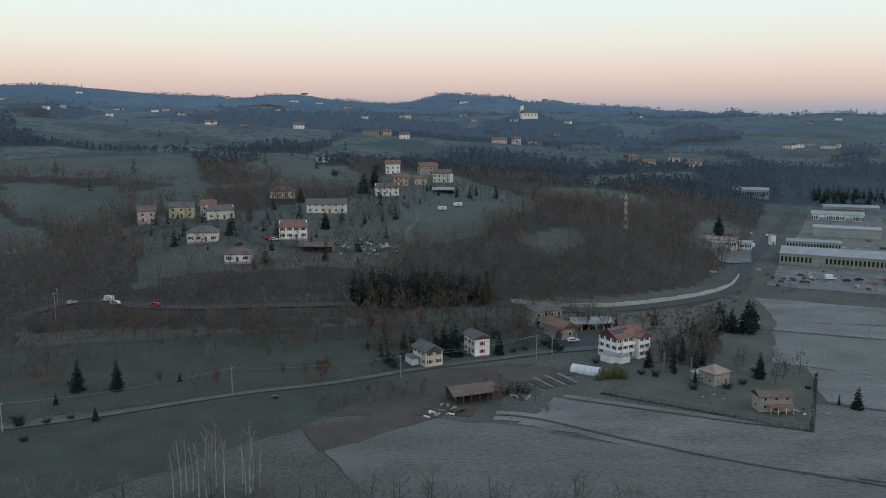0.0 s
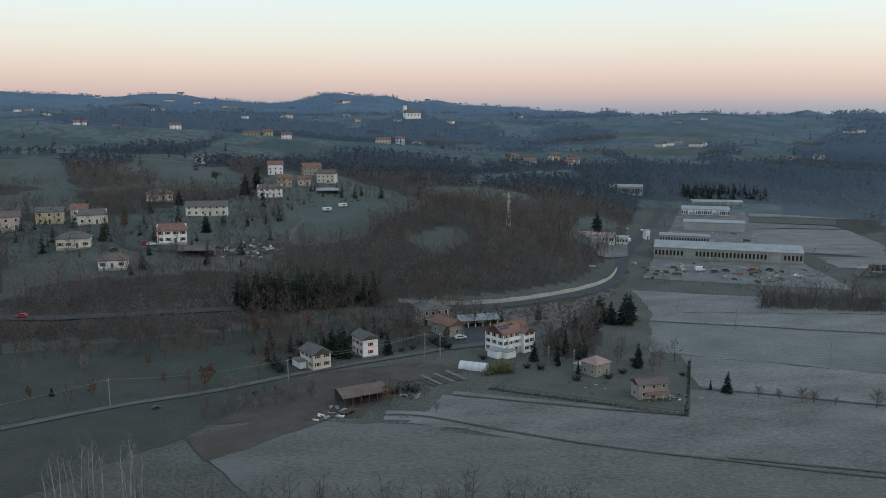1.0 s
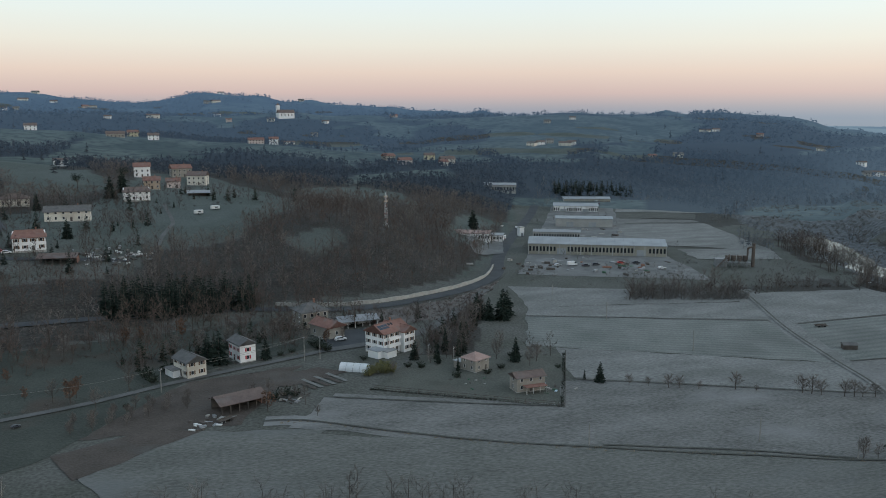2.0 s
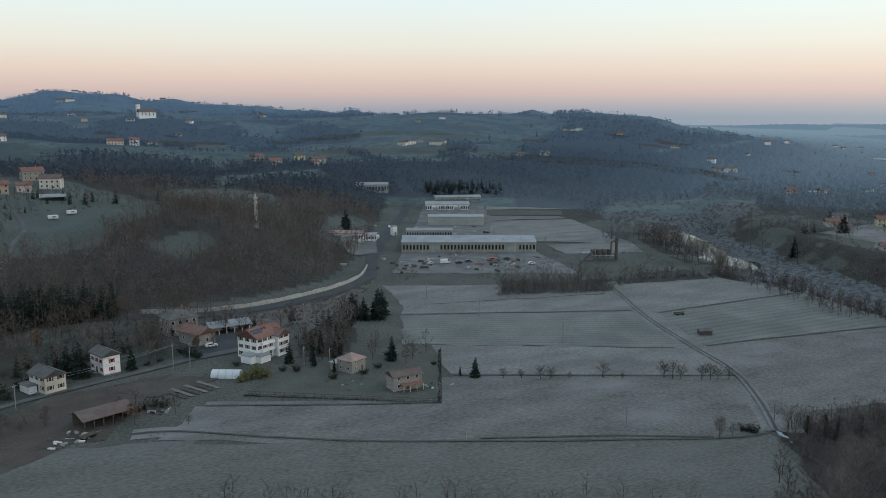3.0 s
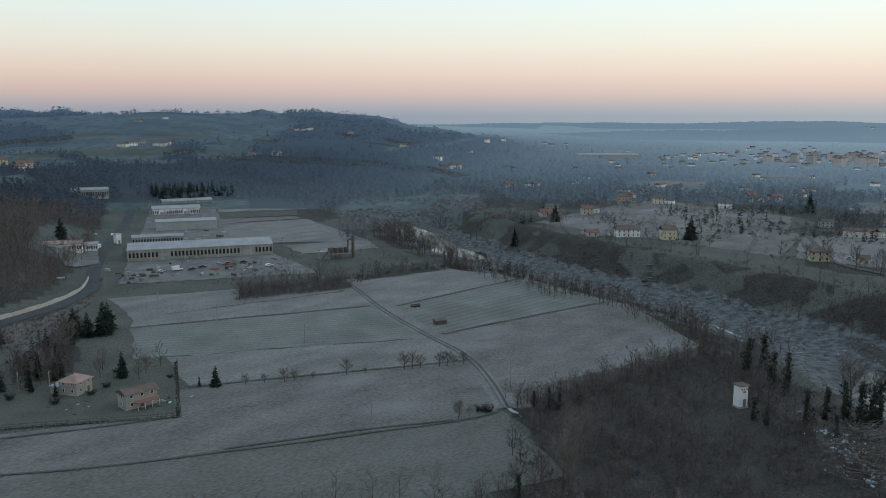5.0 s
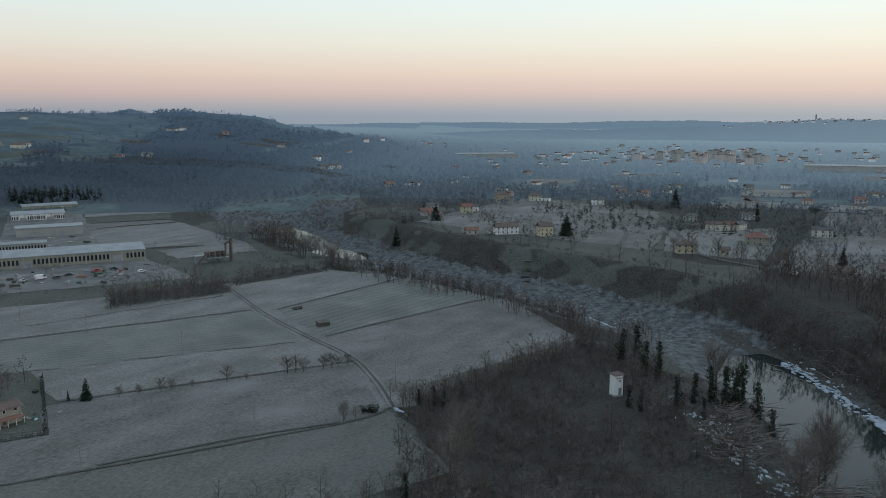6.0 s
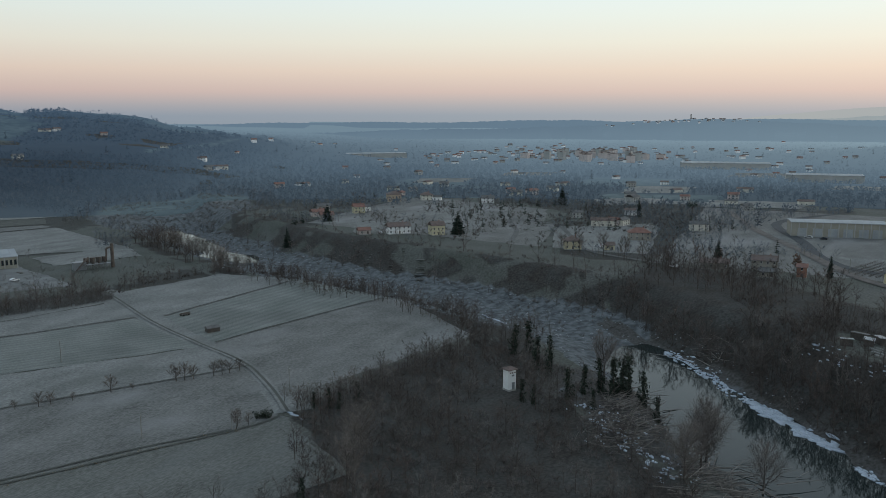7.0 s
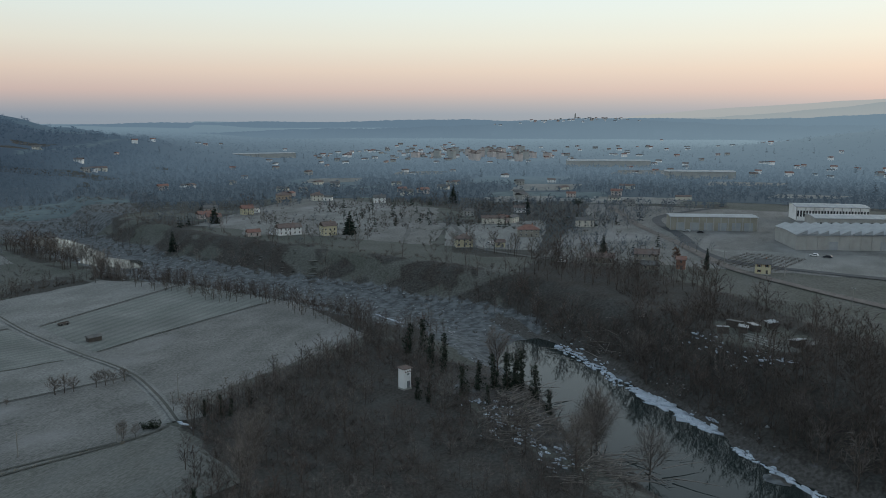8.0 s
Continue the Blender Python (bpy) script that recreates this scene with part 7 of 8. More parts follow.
for k, (x, y, s) in enumerate(((221, 75, 1.0), (223, 71.5, 1.1), (218.5, 65.5, 0.95), (214, 60, 0.62), (211, 85, 0.8), (221, 79, 0.9), (218, 83, 0.75), (226, 74, 0.9), (244, 118, 0.9), (249, 115, 0.95), (239, 107, 0.8), (240, 103, 0.85), (232, 104, 0.6), (169, 142, 0.42), (171, 138, 0.5), (171, 135, 0.46), (182, 137, 0.42), (203, 92, 0.5), (204, 96, 0.55), (124, 108, 0.5), (228, 98, 0.75), (208, 76, 0.5))):
    plant(ivy[k % 3], x, y, s * 1.28, k * 83)
willow = [tree_thing("willow_tree", bare_tree(370 + k, 11, 0.5, 20, 60, 0.75, 0.022, 6, 0.05, 0.12), [M["bark"], M["twig"]], "tall bare willow with fine brown twigs by the water", "tree", "river willows") for k in range(2)]
for k, (x, y, s) in enumerate(((202, 44, 1.05), (198, 43, 1.0), (187, 42, 0.95), (176, 43, 0.9), (232, 82, 1.0), (186, 28, 0.8), (214, -3, 0.8), (262, 44, 0.8), (150, 112, 0.9), (142, 108, 0.9), (134, 104, 0.85))):
    plant(willow[k % 2], x, y, s * 1.22, k * 57)
hedge = tree_thing("bamboo_clump", bush(380, 3.2, 2.0, 60, 0.06, 260), [M["olive_leaf"], M["olive_leaf"]], "yellow-green bamboo clump beside the polytunnel", "shrub", "bamboo clumps")
for x, y, s in ((50, 247, 1.0), (53, 246, 1.1), (56, 247, 0.9), (54, 249, 1.0), (48, 245, 0.7)):
    plant(hedge, x, y, s, x * 31)
shrub = tree_thing("dark_shrub", bush(381, 2.2, 1.5, 40, 0.06, 220), [M["bark"], M["ivy"]], "rounded dark evergreen shrub", "shrub", "dark shrubs")
for k, (x, y, s) in enumerate(((-110, 206, 0.9), (-112, 209, 1.0), (-104, 208, 0.7), (-99, 211, 0.6), (-122, 214, 1.2), (-116, 190, 1.1), (-110, 192, 0.9), (-104, 196, 0.7), (-112, 240, 0.6), (38, 279, 1.4), (40, 276, 1.2), (36, 284, 1.0), (98, 252, 0.8), (84, 236, 0.8), (157, 148, 1.0), (156, 150, 0.9), (108, 236, 0.6), (-16, 257, 1.2), (-18, 262, 1.4), (-22, 236, 0.5), (10, 276, 1.0), (14, 277, 0.8), (24, 275, 0.7), (28, 277, 0.7), (-12, 266, 1.3), (-8, 270, 1.2), (50, 262, 0.7), (18, 231, 1.1), (21, 233, 1.2), (24, 232, 1.0), (66, 248, 0.9), (62, 250, 0.7), (74, 236, 0.9), (90, 240, 0.8))):
    plant(shrub, x, y, s, k * 71)
# ---- road furniture, poles and wires ----
def roadside_wall():
    e = tagged(new("retaining_wall"), "pale concrete retaining wall along the curving road", "wall", kind="structure")
    c = curve_points([(29, 347.5), (50, 342), (75, 344), (102, 356), (121, 369), (136, 385), (148, 408)], 4.0)
    for k, (a, b) in enumerate(zip(c[:-1], c[1:])):
        d, mid = b - a, (a + b) / 2
        z = h_at(*mid) - 0.6
        hgt = 2.1 + 0.15 * math.sin(k * 1.7)
        o = part("wall_panel", boxes((0, 0, 0, np.linalg.norm(d) - 0.03, 0.4, hgt), (0, 0, hgt, np.linalg.norm(d) - 0.03, 0.55, 0.14)), M["stone"], e)
        o.matrix_local = pose(mid[0], mid[1], z, 0, 0, math.degrees(math.atan2(d[1], d[0])))


roadside_wall()
for sh in (-3.55, 3.55):
    ribbon("road_line", ROAD[7:17], 0.18, M["lane"], 0.26, "worn pale edge line of the road", "road marking", 2, sh * 0.93)
ribbon("verge", [(58, 331), (76, 332), (103, 344), (125, 358), (145, 384)], 0.6, M["lane"], 0.3, "pale concrete kerb on the valley side of the road", "kerb", 3)



def pole(x, y, h=8.0, arm=True, group="overhead line poles"):
    e = empty("utility_pole", pose(x, y, h_at(x, y), 0, 0, 60), "grey utility pole carrying overhead wires", "pole", group)
    bm = bmesh.new()
    rod(bm, (0, 0, -0.5), (0, 0, h), 0.17, 0.11, 8)
    part("post", bm, M["pole_wood"], e)
    if arm:
        part("crossarm", boxes((0, 0, h - 0.7, 1.5, 0.12, 0.12)), M["steel"], e)
        for s in (-0.65, 0, 0.65):
            bm = bmesh.new()
            rod(bm, (s, 0, h - 0.6), (s, 0, h - 0.35), 0.06, 0.04, 6)
            part("insulator", bm, M["frame_white"], e)
    return (x, y, h_at(x, y) + h - 0.4)


def wire(a, b, sag=0.9):
    """A cable hanging between two points."""
    a, b = Vector(a), Vector(b)
    cu = bpy.data.curves.new("wire", "CURVE")
    cu.dimensions, cu.bevel_depth, cu.bevel_resolution = "3D", 0.035, 0
    sp = cu.splines.new("POLY")
    n = 14
    sp.points.add(n)
    for k in range(n + 1):
        t = k / n
        p = a.lerp(b, t)
        sp.points[k].co = (p.x, p.y, p.z - sag * 4 * t * (1 - t), 1)
    cu.materials.append(M["pole_wood"])
    return tagged(new("overhead_wire", cu), "thin pale overhead wire hanging between poles", "cable", "overhead wires")


tops = [pole(x, y, h) for x, y, h in ((-150, 190, 8), (-112.5, 202, 8), (-61, 231, 8.5), (-13, 246, 7.5), (31, 266.5, 8.5))]
for a, b in zip(tops[:-1], tops[1:]):
    wire(a, b, 1.3)
top2 = pole(36.2, 267, 8.2)
wire(tops[-1], (11, 268, 5.5), 0.5)
wire(tops[-1], (-3, 258, 5.2), 0.8)
wire(top2, tops[-1], 0.2)
for x, y, h in ((85.5, 308.5, 7.5), (-146, 305, 12), (70, 254, 6), (78, 252, 5)):
    pole(x, y, h, group="lone poles")
fp = [pole(x, y, h, False, group="field poles") for x, y, h in ((88.7, 174.8, 6), (130.2, 165, 6.5), (159.8, 239.6, 7.5), (151.8, 287.4, 7.5), (145.2, 325, 7.5), (146, 150, 5))]
pole(175.4, 156.4, 8, group="field poles")
for x, y in ((-152, 320), (395, 30), (380, 4), (330, -20)):
    pole(x, y, 7, group="lone poles")


# ---- fence of the garden ----
def garden_fence(line, name="garden_fence"):
    e = empty(name, Matrix.Identity(4), "dark wire fence with hedge round the frosted garden", "fence")
    c = curve_points(line, 2.5)
    first = None
    for k, p in enumerate(c):
        if first is None:
            first = o = part("post", boxes((0, 0, -0.3, 0.12, 0.12, 1.9)), M["timber"], e)
        else:
            o = share("post", first, e)
        o.matrix_local = Matrix.Translation((p[0], p[1], h_at(*p)))
    for a, b in zip(c[:-1], c[1:]):
        d, mid = b - a, (a + b) / 2
        o = part("fence_panel", boxes((0, 0, 0.05, np.linalg.norm(d) - 0.1, 0.03, 0.10), (0, 0, 0.75, np.linalg.norm(d) - 0.1, 0.03, 0.10), (0, 0, 1.4, np.linalg.norm(d) - 0.1, 0.03, 0.10)), M["timber"], e)
        o.matrix_local = pose(mid[0], mid[1], h_at(*mid), 0, 0, math.degrees(math.atan2(d[1], d[0])))


garden_fence([(47, 231), (70, 216.5), (94.2, 201.2)])
garden_fence([(94.4, 201), (105, 224), (116.4, 248.6)])
HB = [bush(400 + k, 1.5, 0.9, 18, 0.05, 30) for k in range(3)]
c = np.concatenate([curve_points([(46, 231.5), (70, 217), (94, 201.8)], 1.1), curve_points([(94, 202), (104.5, 224), (116, 249)], 1.0)])
plant_many("garden_hedge", HB, c, 0.38 + 0.35 * np.random.RandomState(3).rand(len(c)), [M["twig"], M["ivy"]], "low dark hedge grown into the garden fence", "hedge", seed=31)
c = curve_points([(18, 211), (27, 209), (55, 190), (88, 173), (130, 156), (146, 149)], 1.3)
c = c + np.random.RandomState(4).normal(0, 0.5, c.shape)
plant_many("ditch_grass", HB, c, 0.25 + 0.3 * np.random.RandomState(5).rand(len(c)), [M["twig"], M["reed"]], "dry grass and weeds along the field ditch", "grass", seed=32)


# ---- vehicles ----
def profile_body(w, prof, zs):
    """A body swept across its width from a side profile of (x, z)."""
    bm = bmesh.new()
    rows = [[bm.verts.new((x, y * (0.5 * w - (0.06 if k else 0)), z)) for x, z in prof] for k, y in enumerate((-1, 1))]
    n = len(prof)
    for k in range(n):
        bm.faces.new((rows[0][k], rows[0][(k + 1) % n], rows[1][(k + 1) % n], rows[1][k]))
    bm.faces.new(rows[0][::-1])
    bm.faces.new(rows[1])
    bmesh.ops.recalc_face_normals(bm, faces=bm.faces)
    return bm


def vehicle(name, label, paint, van=False):
    e = empty(name, Matrix.Translation((0, 0, -500)), label, "van" if van else "car")
    if van:
        ln, w, h = 5.4, 2.0, 2.4
        prof = [(-2.7, 0.4), (2.6, 0.4), (2.7, 1.0), (1.9, 1.25), (1.4, 2.2), (1.1, 2.4), (-2.6, 2.4), (-2.7, 2.2)]
        glass = [(1.98, 1.3), (1.5, 2.12), (0.9, 2.12), (0.9, 1.3)]
    else:
        ln, w, h = 4.2, 1.75, 1.45
        prof = [(-2.1, 0.35), (2.05, 0.35), (2.1, 0.75), (1.1, 0.95), (0.45, 1.42), (-1.2, 1.45), (-1.9, 1.0), (-2.1, 0.9)]
        glass = [(1.0, 0.97), (0.45, 1.36), (-1.15, 1.38), (-1.75, 1.0)]
    part("body", profile_body(w, prof, 0), M[paint], e)
    part("glazing", profile_body(w + 0.03, glass, 0), M["glass"], e)
    for sx in (-1, 1):
        for sy in (-1, 1):
            bm = bmesh.new()
            rod(bm, (sx * ln * 0.31, sy * (w / 2 - 0.2), 0.32), (sx * ln * 0.31, sy * (w / 2 + 0.02), 0.32), 0.32, sides=12)
            wl = part("wheel", bm, M["rubber"], e)
            bm = bmesh.new()
            rod(bm, (sx * ln * 0.31, sy * (w / 2), 0.32), (sx * ln * 0.31, sy * (w / 2 + 0.035), 0.32), 0.19, sides=10)
            part("rim", bm, M["steel"], wl)
        part("headlight" if sx > 0 else "tail_light", boxes((sx * (ln / 2 - 0.02), -0.6, 0.68, 0.08, 0.35, 0.16)), M["frame_white" if sx > 0 else "car_red"], e)
        part("headlight" if sx > 0 else "tail_light", boxes((sx * (ln / 2 - 0.02), 0.6, 0.68, 0.08, 0.35, 0.16)), M["frame_white" if sx > 0 else "car_red"], e)
    return e


white_car, dark_car, red_car, silver_car = (vehicle("car", f"{n} parked hatchback car", p) for n, p in (("white", "car_white"), ("dark", "car_dark"), ("bright red", "car_red"), ("silver grey", "car_silver")))
white_van = vehicle("van", "white panel van on the asphalt road", "car_white", True)
for ob, x, y, turn, up in ((white_car, 46.4, 287, 10, 0.25), (white_van, -134, 324.2, 157, 0.25), (silver_car, -147, 321.5, 60, 0.25), (white_car, -129, 319, 160, 0.25), (red_car, -113, 317.5, 175, 0.25), 
                           (white_car, -80, 389, 10, 0.1), (red_car, -83, 391, 10, 0.1), (dark_car, -95, 383, 40, 0.1), (white_van, 188, 498, 60, 0.2), (silver_car, 192, 455, 62, 0.3), (white_car, 215, 545, 62, 0.4),
                           (dark_car, 196, 396, 5, 0.3), (silver_car, 182, 401, 20, 0.3), (white_van, 190, 400, 0, 0.3), (red_car, 218, 398, -10, 0.3), (dark_car, 226, 396, -10, 0.3), (white_car, 231, 378, 0, 0.3), (dark_car, 203, 398, -8, 0.3),
                           (silver_car, 330, 650, 70, 0.3), (white_car, 333, 656, 70, 0.3), (white_car, 336, 662, 70, 0.3), (dark_car, 327, 640, 70, 0.3), (white_car, 438, -8, 75, 0.1), (dark_car, 436, -14, 75, 0.1), (silver_car, 500, 60, 75, 0.1), (dark_car, 498, 52, 75, 0.1),
                           (white_car, 410, 150, 60, 0.1), (white_car, 414, 148, 50, 0.1), (silver_car, 392, 276, 30, 0.1), (white_car, 372, 100, 70, 0.1)):
    plant(ob, x, y, 1.0, turn, h_at(x, y) + up, 0)


plant(dark_car, -48, 227.5, 0.55, 30, h_at(-48, 227.5) + 0.2, 0)


# ---- farm things ----
def field_hut(x, y, turn):
    e = empty("field_hut", pose(x, y, h_at(x, y), 0, 0, turn), "low weathered timber field hut with sagging roof", "hut")
    part("wall", boxes((0, 0, -0.2, 4.6, 2.6, 2.0)), M["timber"], e)
    bm = bmesh.new()
    solid(bm, [(-2.6, -1.7, 1.7), (2.6, -1.7, 1.7), (2.6, 1.7, 1.7), (-2.6, 1.7, 1.7), (-2.6, 0, 2.5), (2.6, 0, 2.45)], [(0, 1, 5, 4), (2, 3, 4, 5), (0, 4, 3), (1, 2, 5), (3, 2, 1, 0)])
    part("roof", bm, M["tile_grey"], e)
    for k in range(6):
        part("plank", boxes((-2.0 + 0.8 * k, -1.33, 0, 0.7, 0.05, 1.7)), M["timber"], e)


field_hut(213.3, 227, -20)


def trailer(x, y, turn, name="farm_trailer", label="low flat farm trailer standing on the frosted field"):
    e = empty(name, pose(x, y, h_at(x, y), 0, 0, turn), label, "trailer")
    part("bed", boxes((0, 0, 0.7, 4.4, 1.9, 0.18), (0, 0, 0.88, 4.4, 0.06, 0.4)), M["timber"], e)
    bm = bmesh.new()
    rod(bm, (2.2, 0, 0.7), (4.0, 0, 0.45), 0.06)
    part("drawbar", bm, M["steel"], e)
    for sx in (-1.2, 1.2):
        for sy in (-0.95, 0.95):
            bm = bmesh.new()
            rod(bm, (sx, sy - 0.1, 0.4), (sx, sy + 0.1, 0.4), 0.4, sides=12)
            part("wheel", bm, M["rubber"], e)


trailer(225.5, 255, -10)
trailer(4, 217, 40, "hay_trailer", "old farm trailer beside the open barn")


def heap(name, label, x, y, radius, n, mats, seed, size=(0.3, 1.2), kind_label="clutter"):
    """Odd boards, crates and sacks lying about a spot, each a thing of its own."""
    r = np.random.RandomState(seed)
    for k in range(n):
        px, py = x + r.normal(0, radius), y + r.normal(0, radius)
        sx, sy, sz = r.uniform(*size), r.uniform(*size) * 0.45, r.uniform(*size) * 0.28
        e = empty(name, pose(px, py, h_at(px, py) + 0.05, 0, 0, r.rand() * 360), label, kind_label, name + " heap")
        bm = boxes((0, 0, 0, sx, sy, sz), bevel=0.06)
        for v in bm.verts:
            v.co += Vector(r.normal(0, 0.06, 3) * (1, 1, 0.6))
        part("crate", bm, M[mats[k % len(mats)]], e)


heap("farm_clutter", "pale boards and covered farm goods lying on the grass", -1, 217, 2.6, 26, ("concrete", "timber", "sheet_grey", "frame_white", "timber"), 11, (0.5, 2.4))
heap("farm_clutter", "pale boards and covered farm goods lying on the grass", 22, 229, 2.0, 14, ("timber", "sheet_grey", "timber", "concrete"), 12, (0.5, 2.0))
heap("yard_goods", "pale sacks and stone blocks stored in the village yard", -44, 385, 5.5, 34, ("concrete", "sheet_grey", "timber", "frame_white"), 13, (0.8, 3.0))
heap("yard_goods", "pale sacks and stone blocks stored in the village yard", -31, 392, 5, 34, ("sheet_grey", "concrete", "frame_white", "timber"), 14, (0.8, 3.2))
heap("works_goods", "stacked pallets and pale goods on the works yard", 175, 402, 12, 24, ("concrete", "timber", "sheet_grey", "timber"), 15, (1.0, 4.6))
heap("works_goods", "stacked pallets and pale goods on the works yard", 215, 392, 14, 28, ("concrete", "timber", "sheet_grey", "brick", "timber", "shutter_green"), 16, (1.0, 5.0))
heap("works_goods", "stacked pallets and pale goods on the works yard", 240, 505, 18, 26, ("concrete", "panel_grey", "timber"), 17, (1.0, 4.5))
heap("garden_goods", "garden tubs and pale boxes beside the porch", 97, 217, 2.4, 12, ("tarp", "concrete", "shutter_green", "timber"), 18, (0.5, 1.9))
heap("garden_goods", "garden tubs and pale boxes beside the porch", 78, 229, 4, 9, ("timber", "shutter_green", "concrete"), 19, (0.4, 1.4))


def caravan(x, y, turn):
    e = empty("caravan", pose(x, y, h_at(x, y), 0, 0, turn), "white parked caravan on the grass above the vineyard", "caravan")
    bm = boxes((0, 0, 0.5, 5.2, 2.2, 2.0), bevel=0.25)
    part("body", bm, M["frame_white"], e)
    part("window", boxes((0.4, -1.12, 1.3, 1.6, 0.04, 0.6)), M["glass"], e)
    for s in (-0.9, 0.9):
        bm = bmesh.new()
        rod(bm, (0, s - 0.1, 0.35), (0, s + 0.1, 0.35), 0.35, sides=10)
        part("wheel", bm, M["rubber"], e)


caravan(-0.5, 492, 5)
caravan(9, 505, 12)


def vineyard(x0, y0, ux, uy, rows, ln, gap, seed):
    """Rows of posts and bare vines."""
    r = np.random.RandomState(seed)
    n = math.hypot(ux, uy)
    ux, uy = ux / n, uy / n
    pts = []
    for k in range(rows):
        s = np.arange(0, ln, 1.2)
        pts.append(np.stack([x0 + ux * s - uy * gap * k, y0 + uy * s + ux * gap * k], -1))
    c = np.concatenate(pts) + r.normal(0, 0.08, (sum(len(q) for q in pts), 2))
    plant_many("vineyard", [bush(420 + k, 1.5, 0.4, 5, 0.06) for k in range(3)], c, 0.8 + 0.3 * r.rand(len(c)), [M["bark"], M["twig"]], "rows of bare vines on posts", "vineyard", seed=seed)


vineyard(-48, 462, 0.9, 0.1, 13, 26, 3.2, 41)
vineyard(320, -10, 0.3, 1.0, 12, 45, 3.5, 42)
vineyard(388, 8, 0.95, -0.3, 10, 40, 3.0, 43)


def mast(x, y, h):
    e = empty("lattice_mast", pose(x, y, h_at(x, y), 0, 0, 20), "slender red and white lattice mast above the wood", "mast")
    w = lambda z: 0.9 * (1 - 0.75 * z / h)
    for sx, sy in ((-1, -1), (1, -1), (1, 1), (-1, 1)):
        bm = bmesh.new()
        rod(bm, (sx * w(0), sy * w(0), -0.5), (sx * w(h), sy * w(h), h), 0.07, 0.05, 4)
        part("leg", bm, M["frame_white"], e)
    n = 9
    for k in range(n):
        z0, z1 = h * k / n, h * (k + 1) / n
        bm = bmesh.new()
        for sx, sy, tx, ty in ((-1, -1, 1, -1), (1, -1, 1, 1), (1, 1, -1, 1), (-1, 1, -1, -1)):
            rod(bm, (sx * w(z0), sy * w(z0), z0), (tx * w(z1), ty * w(z1), z1), 0.04, sides=4)
        part("brace", bm, M["car_red" if k % 2 else "frame_white"], e)
    for z in (0.72, 0.86):
        part("antenna", boxes((0, 0, h * z, 2.6, 0.25, 0.9)), M["orange"], e)


mast(100, 452, 19)


def gravel_plant(x, y):
    e = empty("gravel_plant", pose(x, y, h_at(x, y), 0, 0, -20) @ Matrix.Scale(0.85, 4), "rusty brown mixing plant with tall chimney and hoppers", "plant")
    bm = bmesh.new()
    rod(bm, (6, 0, 0), (6, 0, 15), 1.1, 1.0, 12)
    part("chimney", bm, M["rail"], e)
    bm = bmesh.new()
    rod(bm, (2.5, 0, 7), (2.5, 0, 12), 0.6, sides=8)
    rod(bm, (2.5, 0, 12), (5.2, 0, 12.6), 0.6, sides=8)
    part("duct", bm, M["rail"], e)
    for k in range(4):
        bm = bmesh.new()
        bmesh.ops.create_cone(bm, cap_ends=True, segments=10, radius1=0.5, radius2=1.6, depth=2.4, matrix=Matrix.Translation((-9 + k * 3.6, 2, 3.2)))
        rod(bm, (-9 + k * 3.6, 2, 4.4), (-9 + k * 3.6, 2, 7), 1.6, sides=10)
        hp = part("hopper", bm, M["rail"], e)
        for sx, sy in ((-1, -1), (1, -1), (1, 1), (-1, 1)):
            part("leg", boxes((-9 + k * 3.6 + sx, 2 + sy, 0, 0.2, 0.2, 4)), M["steel"], hp)
    part("platform", boxes((-3, -1, 3.0, 14, 3, 0.25)), M["steel"], e)
    bm = bmesh.new()
    rod(bm, (-16, -2, 0.5), (-8, 1, 7.5), 0.5, sides=4)
    part("conveyor", bm, M["rail"], e)
    part("shed", boxes((-13, 3, 0, 7, 5, 4.5), (-13, 3, 4.5, 7.6, 5.6, 0.3)), M["sheet_grey"], e)


gravel_plant(276, 372)

# ---- river margin: ice, stones, driftwood ----
rr = np.random.RandomState(21)


def icy_shelf(line, width, n, seed, label, size=(0.4, 2.0)):
    """Broken slabs of ice and crusted snow along a line."""
    r = np.random.RandomState(seed)
    b = Build(seed)
    c = curve_points(line, 0.5)
    d = unit(np.gradient(c, axis=0))
    nr = np.stack([-d[:, 1], d[:, 0]], -1)
    for k in range(n):
        i = r.randint(len(c))
        p = c[i] + nr[i] * r.normal(0, width * (0.25 + 0.3 * abs(math.sin(i * 0.09))))
        s, m = r.uniform(*size) * (0.5 + r.rand()), 7
        a = np.sort(r.rand(m)) * 2 * math.pi
        rad = s * (0.6 + 0.5 * r.rand(m))
        x, y = p[0] + rad * np.cos(a) * 1.4 * d[i][0] - rad * np.sin(a) * 0.8 * d[i][1], p[1] + rad * np.cos(a) * 1.4 * d[i][1] + rad * np.sin(a) * 0.8 * d[i][0]
        z = max(h_at(*p), -3.9) + 0.10 + 0.10 * r.rand()
        v = np.concatenate([np.stack([x, y, np.full(m, z)], -1), np.stack([x, y, np.full(m, z - 0.25)], -1), [[p[0], p[1], z + 0.08]]])
        j = np.arange(m)
        q = (j + 1) % m
        b.add(v, np.concatenate([np.stack([j, q, np.full(m, 2 * m)], -1), np.stack([j, j + m, q], -1), np.stack([q, j + m, q + m], -1)]), 0)
    v, f, mm = b.done()
    return tagged(new("ice_slabs", raw_mesh("ice_slabs", v, f, [M["ice"]])), label, "ice", kind="stuff")


